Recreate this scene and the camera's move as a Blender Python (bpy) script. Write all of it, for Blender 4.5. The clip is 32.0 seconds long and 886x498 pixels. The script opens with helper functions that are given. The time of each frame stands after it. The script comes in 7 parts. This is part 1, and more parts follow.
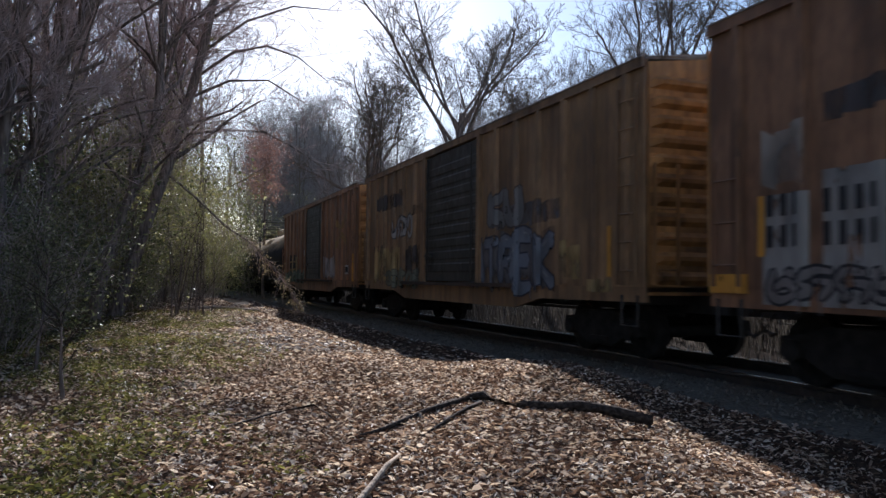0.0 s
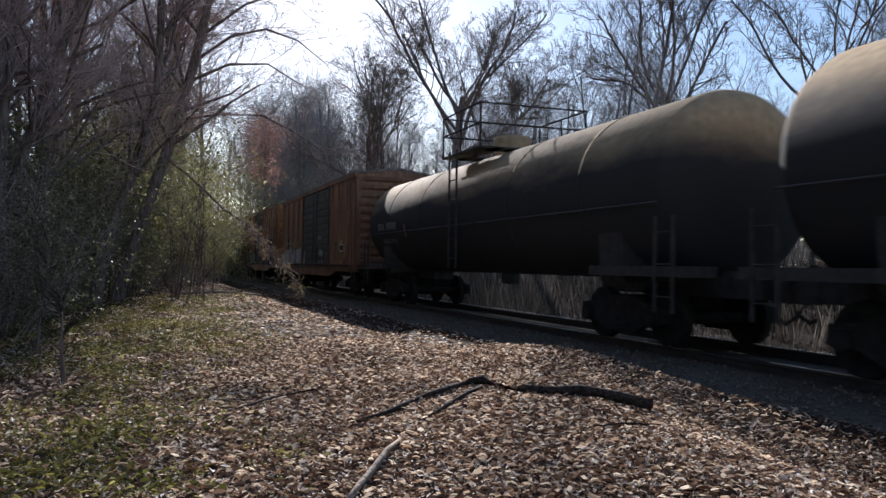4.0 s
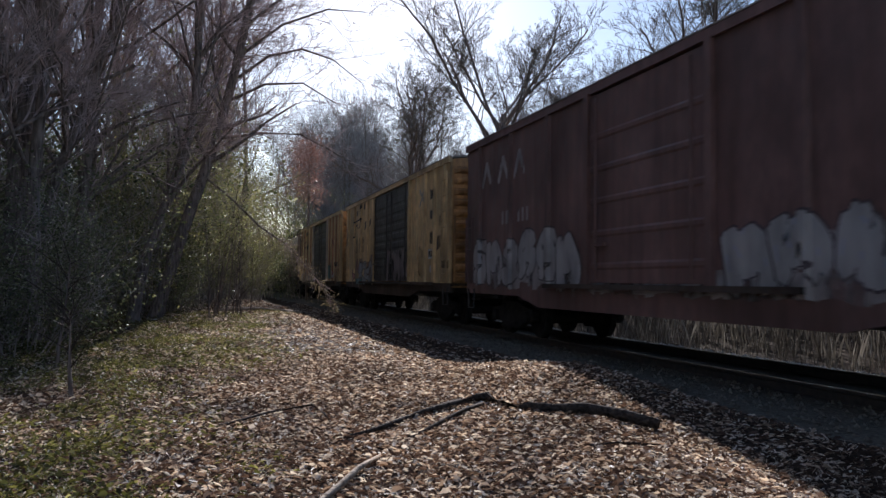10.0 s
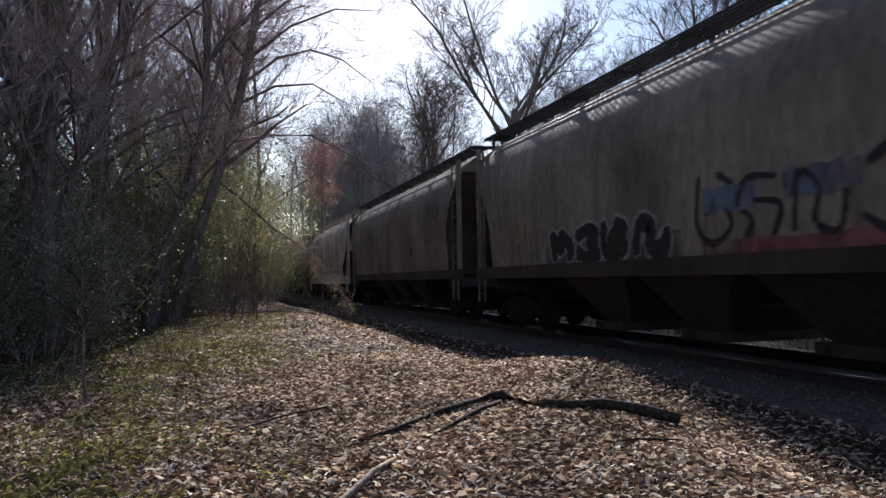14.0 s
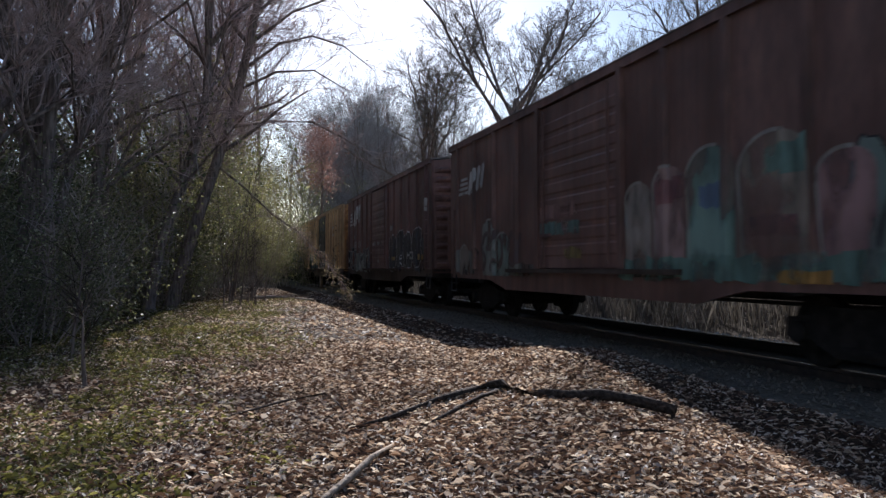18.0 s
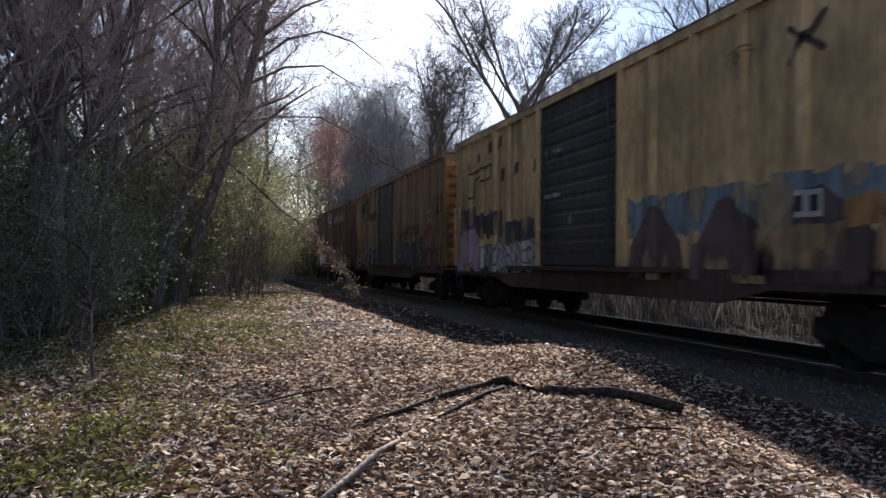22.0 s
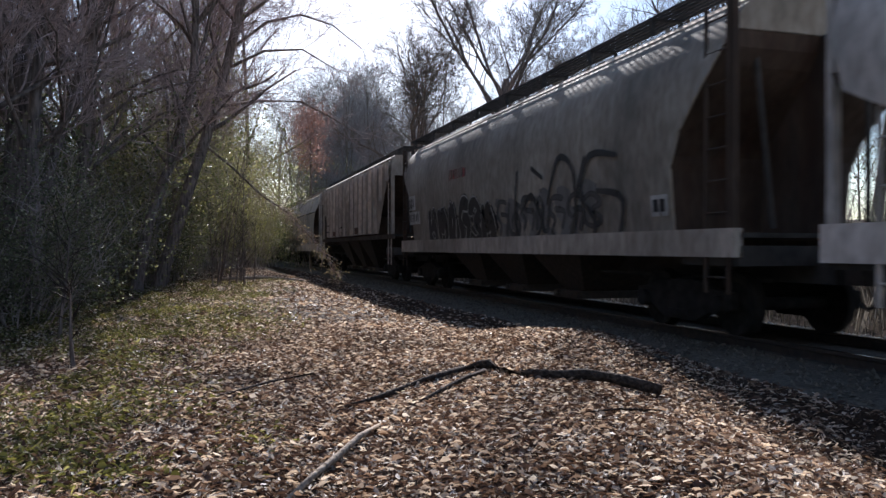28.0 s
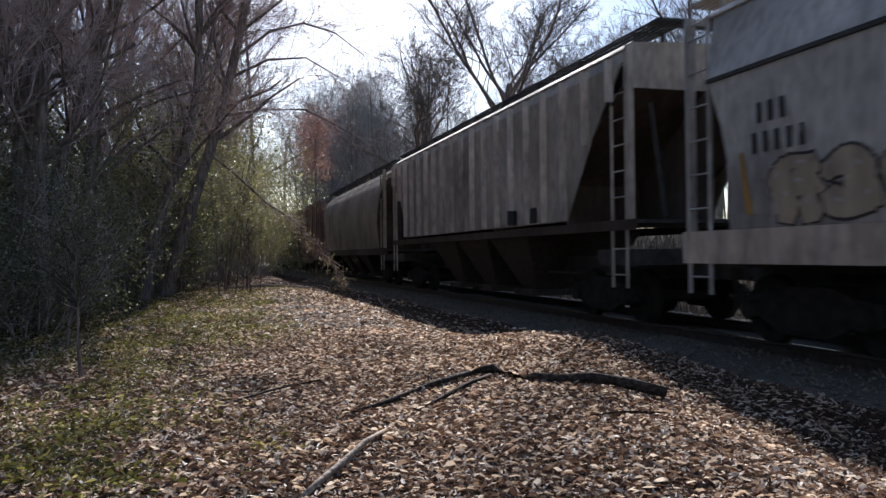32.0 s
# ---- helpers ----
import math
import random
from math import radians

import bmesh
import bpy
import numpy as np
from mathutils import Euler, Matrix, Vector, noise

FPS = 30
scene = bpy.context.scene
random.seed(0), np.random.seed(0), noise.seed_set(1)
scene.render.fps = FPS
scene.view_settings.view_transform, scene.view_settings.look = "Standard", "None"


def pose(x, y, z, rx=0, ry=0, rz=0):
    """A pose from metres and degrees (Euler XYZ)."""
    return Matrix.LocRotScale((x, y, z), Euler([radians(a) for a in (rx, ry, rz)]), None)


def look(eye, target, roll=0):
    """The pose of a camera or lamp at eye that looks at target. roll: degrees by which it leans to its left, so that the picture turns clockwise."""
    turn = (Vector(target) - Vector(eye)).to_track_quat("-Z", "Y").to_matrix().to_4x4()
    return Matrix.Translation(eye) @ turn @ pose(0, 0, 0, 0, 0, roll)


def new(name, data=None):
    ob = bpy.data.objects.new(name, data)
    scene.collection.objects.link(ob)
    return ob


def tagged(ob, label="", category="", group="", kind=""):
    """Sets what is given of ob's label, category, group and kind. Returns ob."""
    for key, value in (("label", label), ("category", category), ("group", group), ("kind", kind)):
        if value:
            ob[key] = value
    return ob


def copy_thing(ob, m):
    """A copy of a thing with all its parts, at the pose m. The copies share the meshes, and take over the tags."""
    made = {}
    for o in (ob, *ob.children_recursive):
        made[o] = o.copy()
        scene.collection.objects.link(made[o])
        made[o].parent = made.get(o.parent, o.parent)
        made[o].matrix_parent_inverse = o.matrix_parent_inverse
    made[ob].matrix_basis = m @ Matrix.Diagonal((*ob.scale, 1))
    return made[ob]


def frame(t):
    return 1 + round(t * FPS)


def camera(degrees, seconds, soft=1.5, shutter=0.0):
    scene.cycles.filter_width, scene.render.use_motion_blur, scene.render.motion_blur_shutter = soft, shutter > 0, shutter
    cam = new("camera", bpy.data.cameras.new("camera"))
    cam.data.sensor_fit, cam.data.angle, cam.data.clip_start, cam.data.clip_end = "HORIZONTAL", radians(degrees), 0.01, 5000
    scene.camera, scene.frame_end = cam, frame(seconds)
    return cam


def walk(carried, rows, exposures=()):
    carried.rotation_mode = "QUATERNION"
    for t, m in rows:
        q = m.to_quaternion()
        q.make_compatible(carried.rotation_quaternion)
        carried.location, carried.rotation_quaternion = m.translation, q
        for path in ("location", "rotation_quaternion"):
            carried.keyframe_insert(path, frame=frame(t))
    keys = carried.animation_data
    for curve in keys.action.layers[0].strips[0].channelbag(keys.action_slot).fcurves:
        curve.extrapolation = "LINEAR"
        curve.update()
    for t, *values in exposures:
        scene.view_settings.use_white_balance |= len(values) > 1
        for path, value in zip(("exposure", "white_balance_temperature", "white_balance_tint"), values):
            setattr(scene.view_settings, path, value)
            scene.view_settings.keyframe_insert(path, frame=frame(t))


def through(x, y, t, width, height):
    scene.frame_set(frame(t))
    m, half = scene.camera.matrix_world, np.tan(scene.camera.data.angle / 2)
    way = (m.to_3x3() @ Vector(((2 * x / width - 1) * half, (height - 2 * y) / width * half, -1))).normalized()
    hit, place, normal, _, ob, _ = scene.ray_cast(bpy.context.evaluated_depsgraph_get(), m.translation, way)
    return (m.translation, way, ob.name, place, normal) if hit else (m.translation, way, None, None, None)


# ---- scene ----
cam = camera(59.2, 32.0, 1.4, 0.2)
PATH = [
    (0, -0.473, -0.191, 1.265, 2.28, -0.72, -4.55),
    (0.5, -0.475, -0.174, 1.262, 2.34, -0.67, -4.21),
    (1, -0.473, -0.183, 1.266, 2.38, -1.53, -4.22),
    (1.5, -0.480, -0.193, 1.258, 1.97, -1.23, -3.76),
    (2, -0.472, -0.196, 1.265, 1.57, -1.05, -4.22),
    (2.5, -0.475, -0.179, 1.259, 1.58, -0.97, -4.74),
    (4.5, -0.473, -0.173, 1.266, 1.05, -0.37, -4.18),
    (5, -0.475, -0.168, 1.261, 1.25, 0.40, -3.54),
    (5.5, -0.470, -0.160, 1.251, 1.29, 1.43, -3.20),
    (6, -0.449, -0.176, 1.258, 1.17, 1.05, -2.84),
    (6.5, -0.433, -0.199, 1.258, 1.23, 0.22, -3.07),
    (7, -0.413, -0.231, 1.269, 1.68, 0.58, -5.09),
    (7.5, -0.404, -0.225, 1.272, 0.86, 0.99, -7.17),
    (8, -0.392, -0.155, 1.254, 1.16, 0.79, -6.65),
    (8.5, -0.347, -0.030, 1.229, 4.13, -0.52, -3.90),
    (9, -0.273, 0.015, 1.217, 3.12, 0.42, -4.92),
    (9.5, -0.193, 0.002, 1.232, 3.40, 0.45, -3.93),
    (10, -0.013, -0.066, 1.233, 2.41, -0.64, -0.94),
    (10.5, 0.037, -0.065, 1.236, 1.67, -0.19, -0.25),
    (11, 0.005, 0.016, 1.246, 1.85, -0.24, 0.40),
    (11.5, 0.008, 0.045, 1.242, 3.35, 0.66, -1.34),
    (12, 0.023, 0.031, 1.251, 2.88, 0.92, -2.35),
    (12.5, 0.026, 0.018, 1.254, 2.98, 1.25, -0.66),
    (13, 0.031, 0.030, 1.238, 3.17, 1.01, -0.21),
    (13.5, 0.028, 0.017, 1.243, 2.78, 0.76, -0.10),
    (14, 0.021, 0.036, 1.236, 2.22, 0.90, 0.25),
    (14.5, 0.020, 0.037, 1.238, 1.61, 0.48, 0.15),
    (16.5, 0.014, 0.026, 1.240, 1.72, 0.53, 0.51),
    (17, 0.019, 0.027, 1.235, 1.15, 0.55, 0.24),
    (17.5, 0.024, 0.028, 1.240, 0.90, 0.41, 0.18),
    (18, 0.009, 0.022, 1.236, 1.40, 0.01, 0.13),
    (18.5, 0.012, 0.024, 1.238, 1.61, -0.23, 0.15),
    (19, 0.006, 0.017, 1.236, 1.27, -0.79, -0.10),
    (19.5, 0.007, 0.022, 1.237, 0.97, -0.83, 0.14),
    (20, 0.011, 0.014, 1.240, 1.14, -0.57, 0.19),
    (20.5, 0.004, 0.002, 1.244, 1.57, -0.49, -0.00),
    (21, 0.021, 0.008, 1.240, 1.61, -0.09, -0.03),
    (21.5, 0.019, 0.016, 1.234, 1.51, -0.26, 0.43),
    (22, 0.004, 0.019, 1.231, 1.14, -0.46, 0.63),
    (22.5, 0.008, 0.007, 1.236, 1.00, -0.31, 0.47),
    (23, 0.012, 0.002, 1.237, 1.38, 0.03, 0.26),
    (23.5, 0.008, 0.001, 1.238, 1.12, -0.12, 0.02),
    (24, 0.012, 0.002, 1.236, 1.24, -0.26, 0.24),
    (24.5, 0.023, 0.002, 1.239, 0.69, -0.30, 0.12),
    (25, 0.023, 0.014, 1.235, 0.52, -0.05, -0.79),
    (25.5, 0.022, 0.005, 1.233, 0.50, -0.13, -0.43),
    (27.5, 0.019, 0.002, 1.235, 0.03, 0.27, -0.83),
    (28, 0.022, 0.002, 1.238, -0.02, -0.08, -0.64),
    (28.5, 0.022, -0.002, 1.242, 0.39, -0.24, -0.97),
    (29, 0.017, 0.006, 1.232, 0.39, -0.01, -0.72),
    (29.5, 0.017, 0.001, 1.229, 0.65, 0.07, -1.13),
    (30, 0.015, 0.002, 1.234, 0.69, -0.28, -0.92),
    (30.5, 0.016, 0.006, 1.229, 0.45, -0.16, -0.83),
    (31, 0.013, -0.004, 1.234, 0.91, -0.11, -0.67),
    (31.5, 0.024, -0.008, 1.235, 0.78, 0.40, -0.42),
    (32, 0.043, -0.031, 1.239, 0.38, 0.70, -0.20),
]
walk(cam, [(t, pose(x, y, z, 90 + p, r, w)) for t, x, y, z, p, r, w in PATH], [(0, 0.6, 6000, 14), (2.5, 0.56, 6000, 14), (8, 0.5, 6000, 14), (17, 0.5, 6000, 14), (21, 0.66, 6000, 14), (23, 0.7, 6025, 15), (25, 0.6, 6050, 15), (27.5, 0.74, 6050, 15), (32, 0.68, 6050, 15)])

# ---- light ----
SUN_EL, SUN_AZ = 25.5, 5.2            # degrees above the horizon; degrees left of +y
world = bpy.data.worlds.new("sky")
scene.world = world
world.use_nodes = True
sky = world.node_tree.nodes.new("ShaderNodeTexSky")
sky.sky_type, sky.sun_disc = "NISHITA", False
sky.sun_elevation, sky.sun_rotation = radians(SUN_EL), radians(-SUN_AZ)
sky.air_density, sky.dust_density, sky.ozone_density = 1.0, 0.35, 1.5
background = world.node_tree.nodes["Background"]
world.node_tree.links.new(sky.outputs[0], background.inputs[0])
background.inputs[1].default_value = 0.095
sun = new("sun", bpy.data.lights.new("sun", "SUN"))
sun.data.energy, sun.data.angle, sun.data.color = 5.0, radians(0.6), (1.0, 0.95, 0.88)
SUN_DIR = Vector((-math.sin(radians(SUN_AZ)) * math.cos(radians(SUN_EL)), math.cos(radians(SUN_AZ)) * math.cos(radians(SUN_EL)), math.sin(radians(SUN_EL))))
sun.matrix_world = look(SUN_DIR * 60, (0, 0, 0))

# ---- plan of the line ----
THETA = radians(16.2)                 # the track runs this far left of +y
SIDE = 6.05                           # from the first standpoint to the side of the cars
CENTRE = SIDE + 1.57
RAIL_TOP = 0.08
ALONG = Vector((-math.sin(THETA), math.cos(THETA), 0))
ACROSS = Vector((math.cos(THETA), math.sin(THETA), 0))
SPEED, GAIN = 12.588, 0.02682         # metres a second, and its slow rise
HEADING = math.degrees(math.atan2(-ALONG.y, -ALONG.x))


def on_line(s, q, z=0.0):
    return ALONG * s + ACROSS * q + Vector((0, 0, z))


# ---- materials ----
MATS = {}


def nodes_of(name):
    m = bpy.data.materials.new(name)
    m.use_nodes = True
    return m, m.node_tree.nodes, m.node_tree.links, m.node_tree.nodes["Principled BSDF"]


def ramp_of(nodes, stops):
    r = nodes.new("ShaderNodeValToRGB")
    while len(r.color_ramp.elements) < len(stops):
        r.color_ramp.elements.new(0.5)
    for e, (p, c) in zip(r.color_ramp.elements, stops):
        e.position, e.color = p, (*c, 1)
    return r


def mix_of(nodes, links, kind, fac, a, b):
    n = nodes.new("ShaderNodeMix")
    n.data_type, n.blend_type = "RGBA", kind
    for sock, v in ((n.inputs[0], fac), (n.inputs[6], a), (n.inputs[7], b)):
        if hasattr(v, "links"):
            links.new(v, sock)
        elif isinstance(v, tuple):
            sock.default_value = (*v, 1)
        else:
            sock.default_value = v
    return n.outputs[2]


def noise_of(nodes, links, scale, detail=4.0, stretch=(1, 1, 1), coords="Object", own=False):
    tc, mp, n = nodes.new("ShaderNodeTexCoord"), nodes.new("ShaderNodeMapping"), nodes.new("ShaderNodeTexNoise")
    mp.inputs["Scale"].default_value = stretch
    links.new(tc.outputs[coords], mp.inputs[0])
    if own:                           # each piece reads the pattern at a place of its own
        info, times, plus = nodes.new("ShaderNodeObjectInfo"), nodes.new("ShaderNodeMath"), nodes.new("ShaderNodeVectorMath")
        times.operation, times.inputs[1].default_value = "MULTIPLY", 37.0
        links.new(info.outputs["Random"], times.inputs[0])
        links.new(mp.outputs[0], plus.inputs[0])
        links.new(times.outputs[0], plus.inputs[1])
        links.new(plus.outputs[0], n.inputs["Vector"])
    else:
        links.new(mp.outputs[0], n.inputs["Vector"])
    n.inputs["Scale"].default_value, n.inputs["Detail"].default_value = scale, detail
    return n.outputs["Fac"]


def bump_of(nodes, links, bsdf, height, strength, distance=0.02):
    b = nodes.new("ShaderNodeBump")
    b.inputs["Strength"].default_value, b.inputs["Distance"].default_value = strength, distance
    links.new(height, b.inputs["Height"])
    links.new(b.outputs[0], bsdf.inputs["Normal"])


def paint(name, colour, rust=0.5, rough=0.55, metal=0.0, soot=0.5):
    """Weathered coach paint: faded blotches, soot, rust streaks that run down, road grime. No two cars alike."""
    if name in MATS:
        return MATS[name]
    colour = tuple(min(0.75, c * 1.7) for c in colour)
    m, nodes, links, bsdf = nodes_of(name)
    fade = noise_of(nodes, links, 0.55, 8, own=True)
    r1 = ramp_of(nodes, [(0.3, tuple(c * 0.6 for c in colour)), (0.5, colour), (0.72, tuple(min(1, c * 1.3 + 0.015) for c in colour))])
    links.new(fade, r1.inputs[0])
    streak = noise_of(nodes, links, 2.2, 8, (1.6, 1.6, 0.13), own=True)
    r2 = ramp_of(nodes, [(0.5, (0, 0, 0)), (0.7, (rust, rust, rust))])
    links.new(streak, r2.inputs[0])
    c1 = mix_of(nodes, links, "MIX", r2.outputs[0], r1.outputs[0], (0.075, 0.033, 0.018))
    smoke = noise_of(nodes, links, 0.9, 9, (0.7, 0.7, 0.55), own=True)
    r5 = ramp_of(nodes, [(0.36, (0.38, 0.37, 0.37)), (0.6, (1, 1, 1))])
    links.new(smoke, r5.inputs[0])
    c1 = mix_of(nodes, links, "MULTIPLY", soot, c1, r5.outputs[0])
    run = noise_of(nodes, links, 5.5, 5, (1.0, 1.0, 0.05), own=True)
    r6 = ramp_of(nodes, [(0.35, (0.66, 0.65, 0.64)), (0.55, (1, 1, 1)), (0.75, (1.18, 1.16, 1.12))])
    links.new(run, r6.inputs[0])
    c1 = mix_of(nodes, links, "MULTIPLY", soot, c1, r6.outputs[0])
    grime = noise_of(nodes, links, 9, 6, (1, 1, 0.45))
    r3 = ramp_of(nodes, [(0.35, (0.62, 0.6, 0.58)), (0.62, (1, 1, 1))])
    links.new(grime, r3.inputs[0])
    c2 = mix_of(nodes, links, "MULTIPLY", 0.8, c1, r3.outputs[0])
    links.new(c2, bsdf.inputs["Base Color"])
    r4 = ramp_of(nodes, [(0.3, (rough - 0.1,) * 3), (0.7, (min(1, rough + 0.25),) * 3)])
    links.new(grime, r4.inputs[0])
    links.new(r4.outputs[0], bsdf.inputs["Roughness"])
    bsdf.inputs["Metallic"].default_value = metal
    bsdf.inputs["Specular IOR Level"].default_value = 0.5 if rough < 0.6 else 0.2
    bump_of(nodes, links, bsdf, grime, 0.05, 0.01)
    MATS[name] = m
    return m


def spray(name, colour, worn=0.0):
    """Sprayed paint, thin, sooted and scuffed; where it is worn the wall shows through."""
    name += "_worn" if worn else ""
    if name in MATS:
        return MATS[name]
    m, nodes, links, bsdf = nodes_of(name)
    f = noise_of(nodes, links, 2.6, 8, (1, 1, 0.4))
    r = ramp_of(nodes, [(0.32, tuple(c * 0.4 + 0.012 for c in colour)), (0.5, tuple(c * 0.8 for c in colour)), (0.66, colour)])
    links.new(f, r.inputs[0])
    links.new(r.outputs[0], bsdf.inputs["Base Color"])
    bsdf.inputs["Roughness"].default_value = 0.6
    gap = noise_of(nodes, links, 2.4 if worn else 5.0, 10, (1, 1, 0.45))
    lost = 0.4 if worn else 0.35
    a = ramp_of(nodes, [(lost - 0.03, (worn * 0.2,) * 3), (lost + (0.16 if worn else 0.04), (1, 1, 1))])
    links.new(gap, a.inputs[0])
    links.new(a.outputs[0], bsdf.inputs["Alpha"])
    MATS[name] = m
    return m


def rough_mat(name, dark, light, scale, rough=0.9, bump=0.4, stretch=(1, 1, 1), island=0.0, coords="Object", through=None):
    if name in MATS:
        return MATS[name]
    m, nodes, links, bsdf = nodes_of(name)
    f = noise_of(nodes, links, scale, 6, stretch, coords)
    r = ramp_of(nodes, [(0.3, dark), (0.68, light)])
    links.new(f, r.inputs[0])
    out = r.outputs[0]
    if island:
        g = nodes.new("ShaderNodeNewGeometry")
        v = ramp_of(nodes, [(0.0, (1 - island,) * 3), (1.0, (1 + island,) * 3)])
        links.new(g.outputs["Random Per Island"], v.inputs[0])
        out = mix_of(nodes, links, "MULTIPLY", 1.0, out, v.outputs[0])
    links.new(out, bsdf.inputs["Base Color"])
    bsdf.inputs["Roughness"].default_value = rough
    bsdf.inputs["Specular IOR Level"].default_value = 0.5 if rough < 0.85 else 0.15
    if bump:
        bump_of(nodes, links, bsdf, f, bump, 0.03)
    if through:
        t = nodes.new("ShaderNodeBsdfTranslucent")
        links.new(mix_of(nodes, links, "MULTIPLY", 1.0, out, through), t.inputs[0])
        mx = nodes.new("ShaderNodeMixShader")
        mx.inputs[0].default_value = 0.4
        links.new(bsdf.outputs[0], mx.inputs[1])
        links.new(t.outputs[0], mx.inputs[2])
        links.new(mx.outputs[0], nodes["Material Output"].inputs[0])
    MATS[name] = m
    return m


def leaf_mat(name, stops, rough=0.5, clear=0.45, tint=(1.6, 1.4, 0.9), gloss=0.15):
    """Leaves told apart one by one: each its own tone, light let through."""
    if name in MATS:
        return MATS[name]
    m, nodes, links, bsdf = nodes_of(name)
    g = nodes.new("ShaderNodeNewGeometry")
    r = ramp_of(nodes, stops)
    links.new(g.outputs["Random Per Island"], r.inputs[0])
    f = noise_of(nodes, links, 0.6, 3)
    v = ramp_of(nodes, [(0.3, (0.65, 0.65, 0.65)), (0.7, (1.15, 1.15, 1.15))])
    links.new(f, v.inputs[0])
    out = mix_of(nodes, links, "MULTIPLY", 1.0, r.outputs[0], v.outputs[0])
    links.new(out, bsdf.inputs["Base Color"])
    bsdf.inputs["Roughness"].default_value = rough
    bsdf.inputs["Specular IOR Level"].default_value = gloss
    t = nodes.new("ShaderNodeBsdfTranslucent")
    links.new(mix_of(nodes, links, "MULTIPLY", 1.0, out, tint), t.inputs[0])
    mx = nodes.new("ShaderNodeMixShader")
    mx.inputs[0].default_value = clear
    links.new(bsdf.outputs[0], mx.inputs[1])
    links.new(t.outputs[0], mx.inputs[2])
    links.new(mx.outputs[0], nodes["Material Output"].inputs[0])
    MATS[name] = m
    return m


BARK = rough_mat("bark", (0.085, 0.066, 0.057), (0.3, 0.235, 0.2), 6, 0.95, 0.8, (3, 3, 0.5))
STICK = rough_mat("barkless_wood", (0.2, 0.15, 0.11), (0.5, 0.41, 0.32), 12, 0.9, 0.5, (2, 2, 2))
BRAMBLE = rough_mat("bramble_stem", (0.15, 0.12, 0.1), (0.46, 0.37, 0.32), 3, 0.6, 0)
# ballast in a lighter colour, to stand for a strip in the sun
SUNLIT_STONE = rough_mat("pale_gravel", (0.2, 0.19, 0.175), (0.5, 0.48, 0.45), 20, 0.9, 0.5, island=0.3)
BARK_DARK = rough_mat("dark_bark", (0.022, 0.017, 0.014), (0.1, 0.075, 0.06), 14, 0.95, 1.0, (2, 2, 2))
BARK_PALE = rough_mat("pale_bark", (0.09, 0.075, 0.06), (0.24, 0.2, 0.165), 5, 0.95, 0.7, (3, 3, 0.6))
TWIG = rough_mat("twig", (0.25, 0.185, 0.17), (0.6, 0.46, 0.43), 3, 0.9, 0)
# lightened neutral grey: distance haze is put into the twig colour
TWIG_FAR = rough_mat("far_twig_hazed", (0.2, 0.18, 0.17), (0.36, 0.33, 0.31), 1, 0.9, 0)
EARTH = rough_mat("leaf_mould", (0.024, 0.016, 0.011), (0.08, 0.052, 0.034), 16, 0.95, 0.8)
BALLAST = rough_mat("ballast", (0.066, 0.06, 0.048), (0.165, 0.15, 0.12), 25, 0.95, 1.0, island=0.4)
RUST = rough_mat("rusty_steel", (0.024, 0.019, 0.016), (0.06, 0.044, 0.034), 10, 0.7, 0.3)
# darker than BLACK: the shade under the cars is put into this colour
TRUCK_SHADE = rough_mat("shaded_truck_steel", (0.016, 0.015, 0.014), (0.036, 0.033, 0.03), 8, 0.9, 0.3)
BLACK = rough_mat("black_steel", (0.022, 0.021, 0.02), (0.06, 0.056, 0.052), 6, 0.75, 0.3)
TIE = rough_mat("tie_wood", (0.03, 0.025, 0.02), (0.1, 0.08, 0.065), 8, 0.95, 0.6, (1, 6, 1))
LITTER = leaf_mat("fallen_leaf", [(0.0, (0.045, 0.028, 0.021)), (0.44, (0.16, 0.1, 0.072)), (0.65, (0.4, 0.29, 0.215)), (0.78, (0.76, 0.63, 0.5)), (1.0, (0.98, 0.92, 0.83))], 0.55, 0.42, (1.22, 1.1, 0.94), 0.35)
WEED = leaf_mat("weed_leaf", [(0.0, (0.045, 0.043, 0.022)), (0.55, (0.13, 0.13, 0.055)), (0.85, (0.26, 0.245, 0.11)), (1.0, (0.46, 0.43, 0.27))], 0.6, 0.38, (1.35, 1.3, 0.65), 0.2)
SHRUB = leaf_mat("shrub_leaf", [(0.0, (0.07, 0.08, 0.048)), (0.65, (0.175, 0.182, 0.108)), (0.9, (0.31, 0.305, 0.2)), (1.0, (0.6, 0.58, 0.48))], 0.5, 0.38, (1.35, 1.35, 0.85), 0.3)
BRIGHT = leaf_mat("yellow_green_leaf", [(0.0, (0.14, 0.14, 0.07)), (0.6, (0.25, 0.235, 0.13)), (1.0, (0.42, 0.37, 0.24))], 0.5, 0.45, (1.35, 1.35, 0.8))
REDLEAF = leaf_mat("red_leaf", [(0.0, (0.17, 0.105, 0.09)), (0.6, (0.25, 0.165, 0.145)), (1.0, (0.33, 0.235, 0.215))], 0.5, 0.45, (1.4, 1.08, 0.9))
DRYLEAF = leaf_mat("dry_leaf", [(0.0, (0.12, 0.098, 0.072)), (0.6, (0.24, 0.2, 0.15)), (1.0, (0.36, 0.31, 0.24))], 0.7, 0.35, (1.3, 1.2, 0.8))
STRAW = leaf_mat("straw", [(0.0, (0.08, 0.074, 0.067)), (0.6, (0.16, 0.151, 0.139)), (1.0, (0.3, 0.288, 0.27))], 0.8, 0.3, (1.1, 1.0, 0.85))
RAIL_SHINE = rough_mat("rail_head", (0.5, 0.47, 0.43), (0.75, 0.72, 0.68), 3, 0.2, 0)
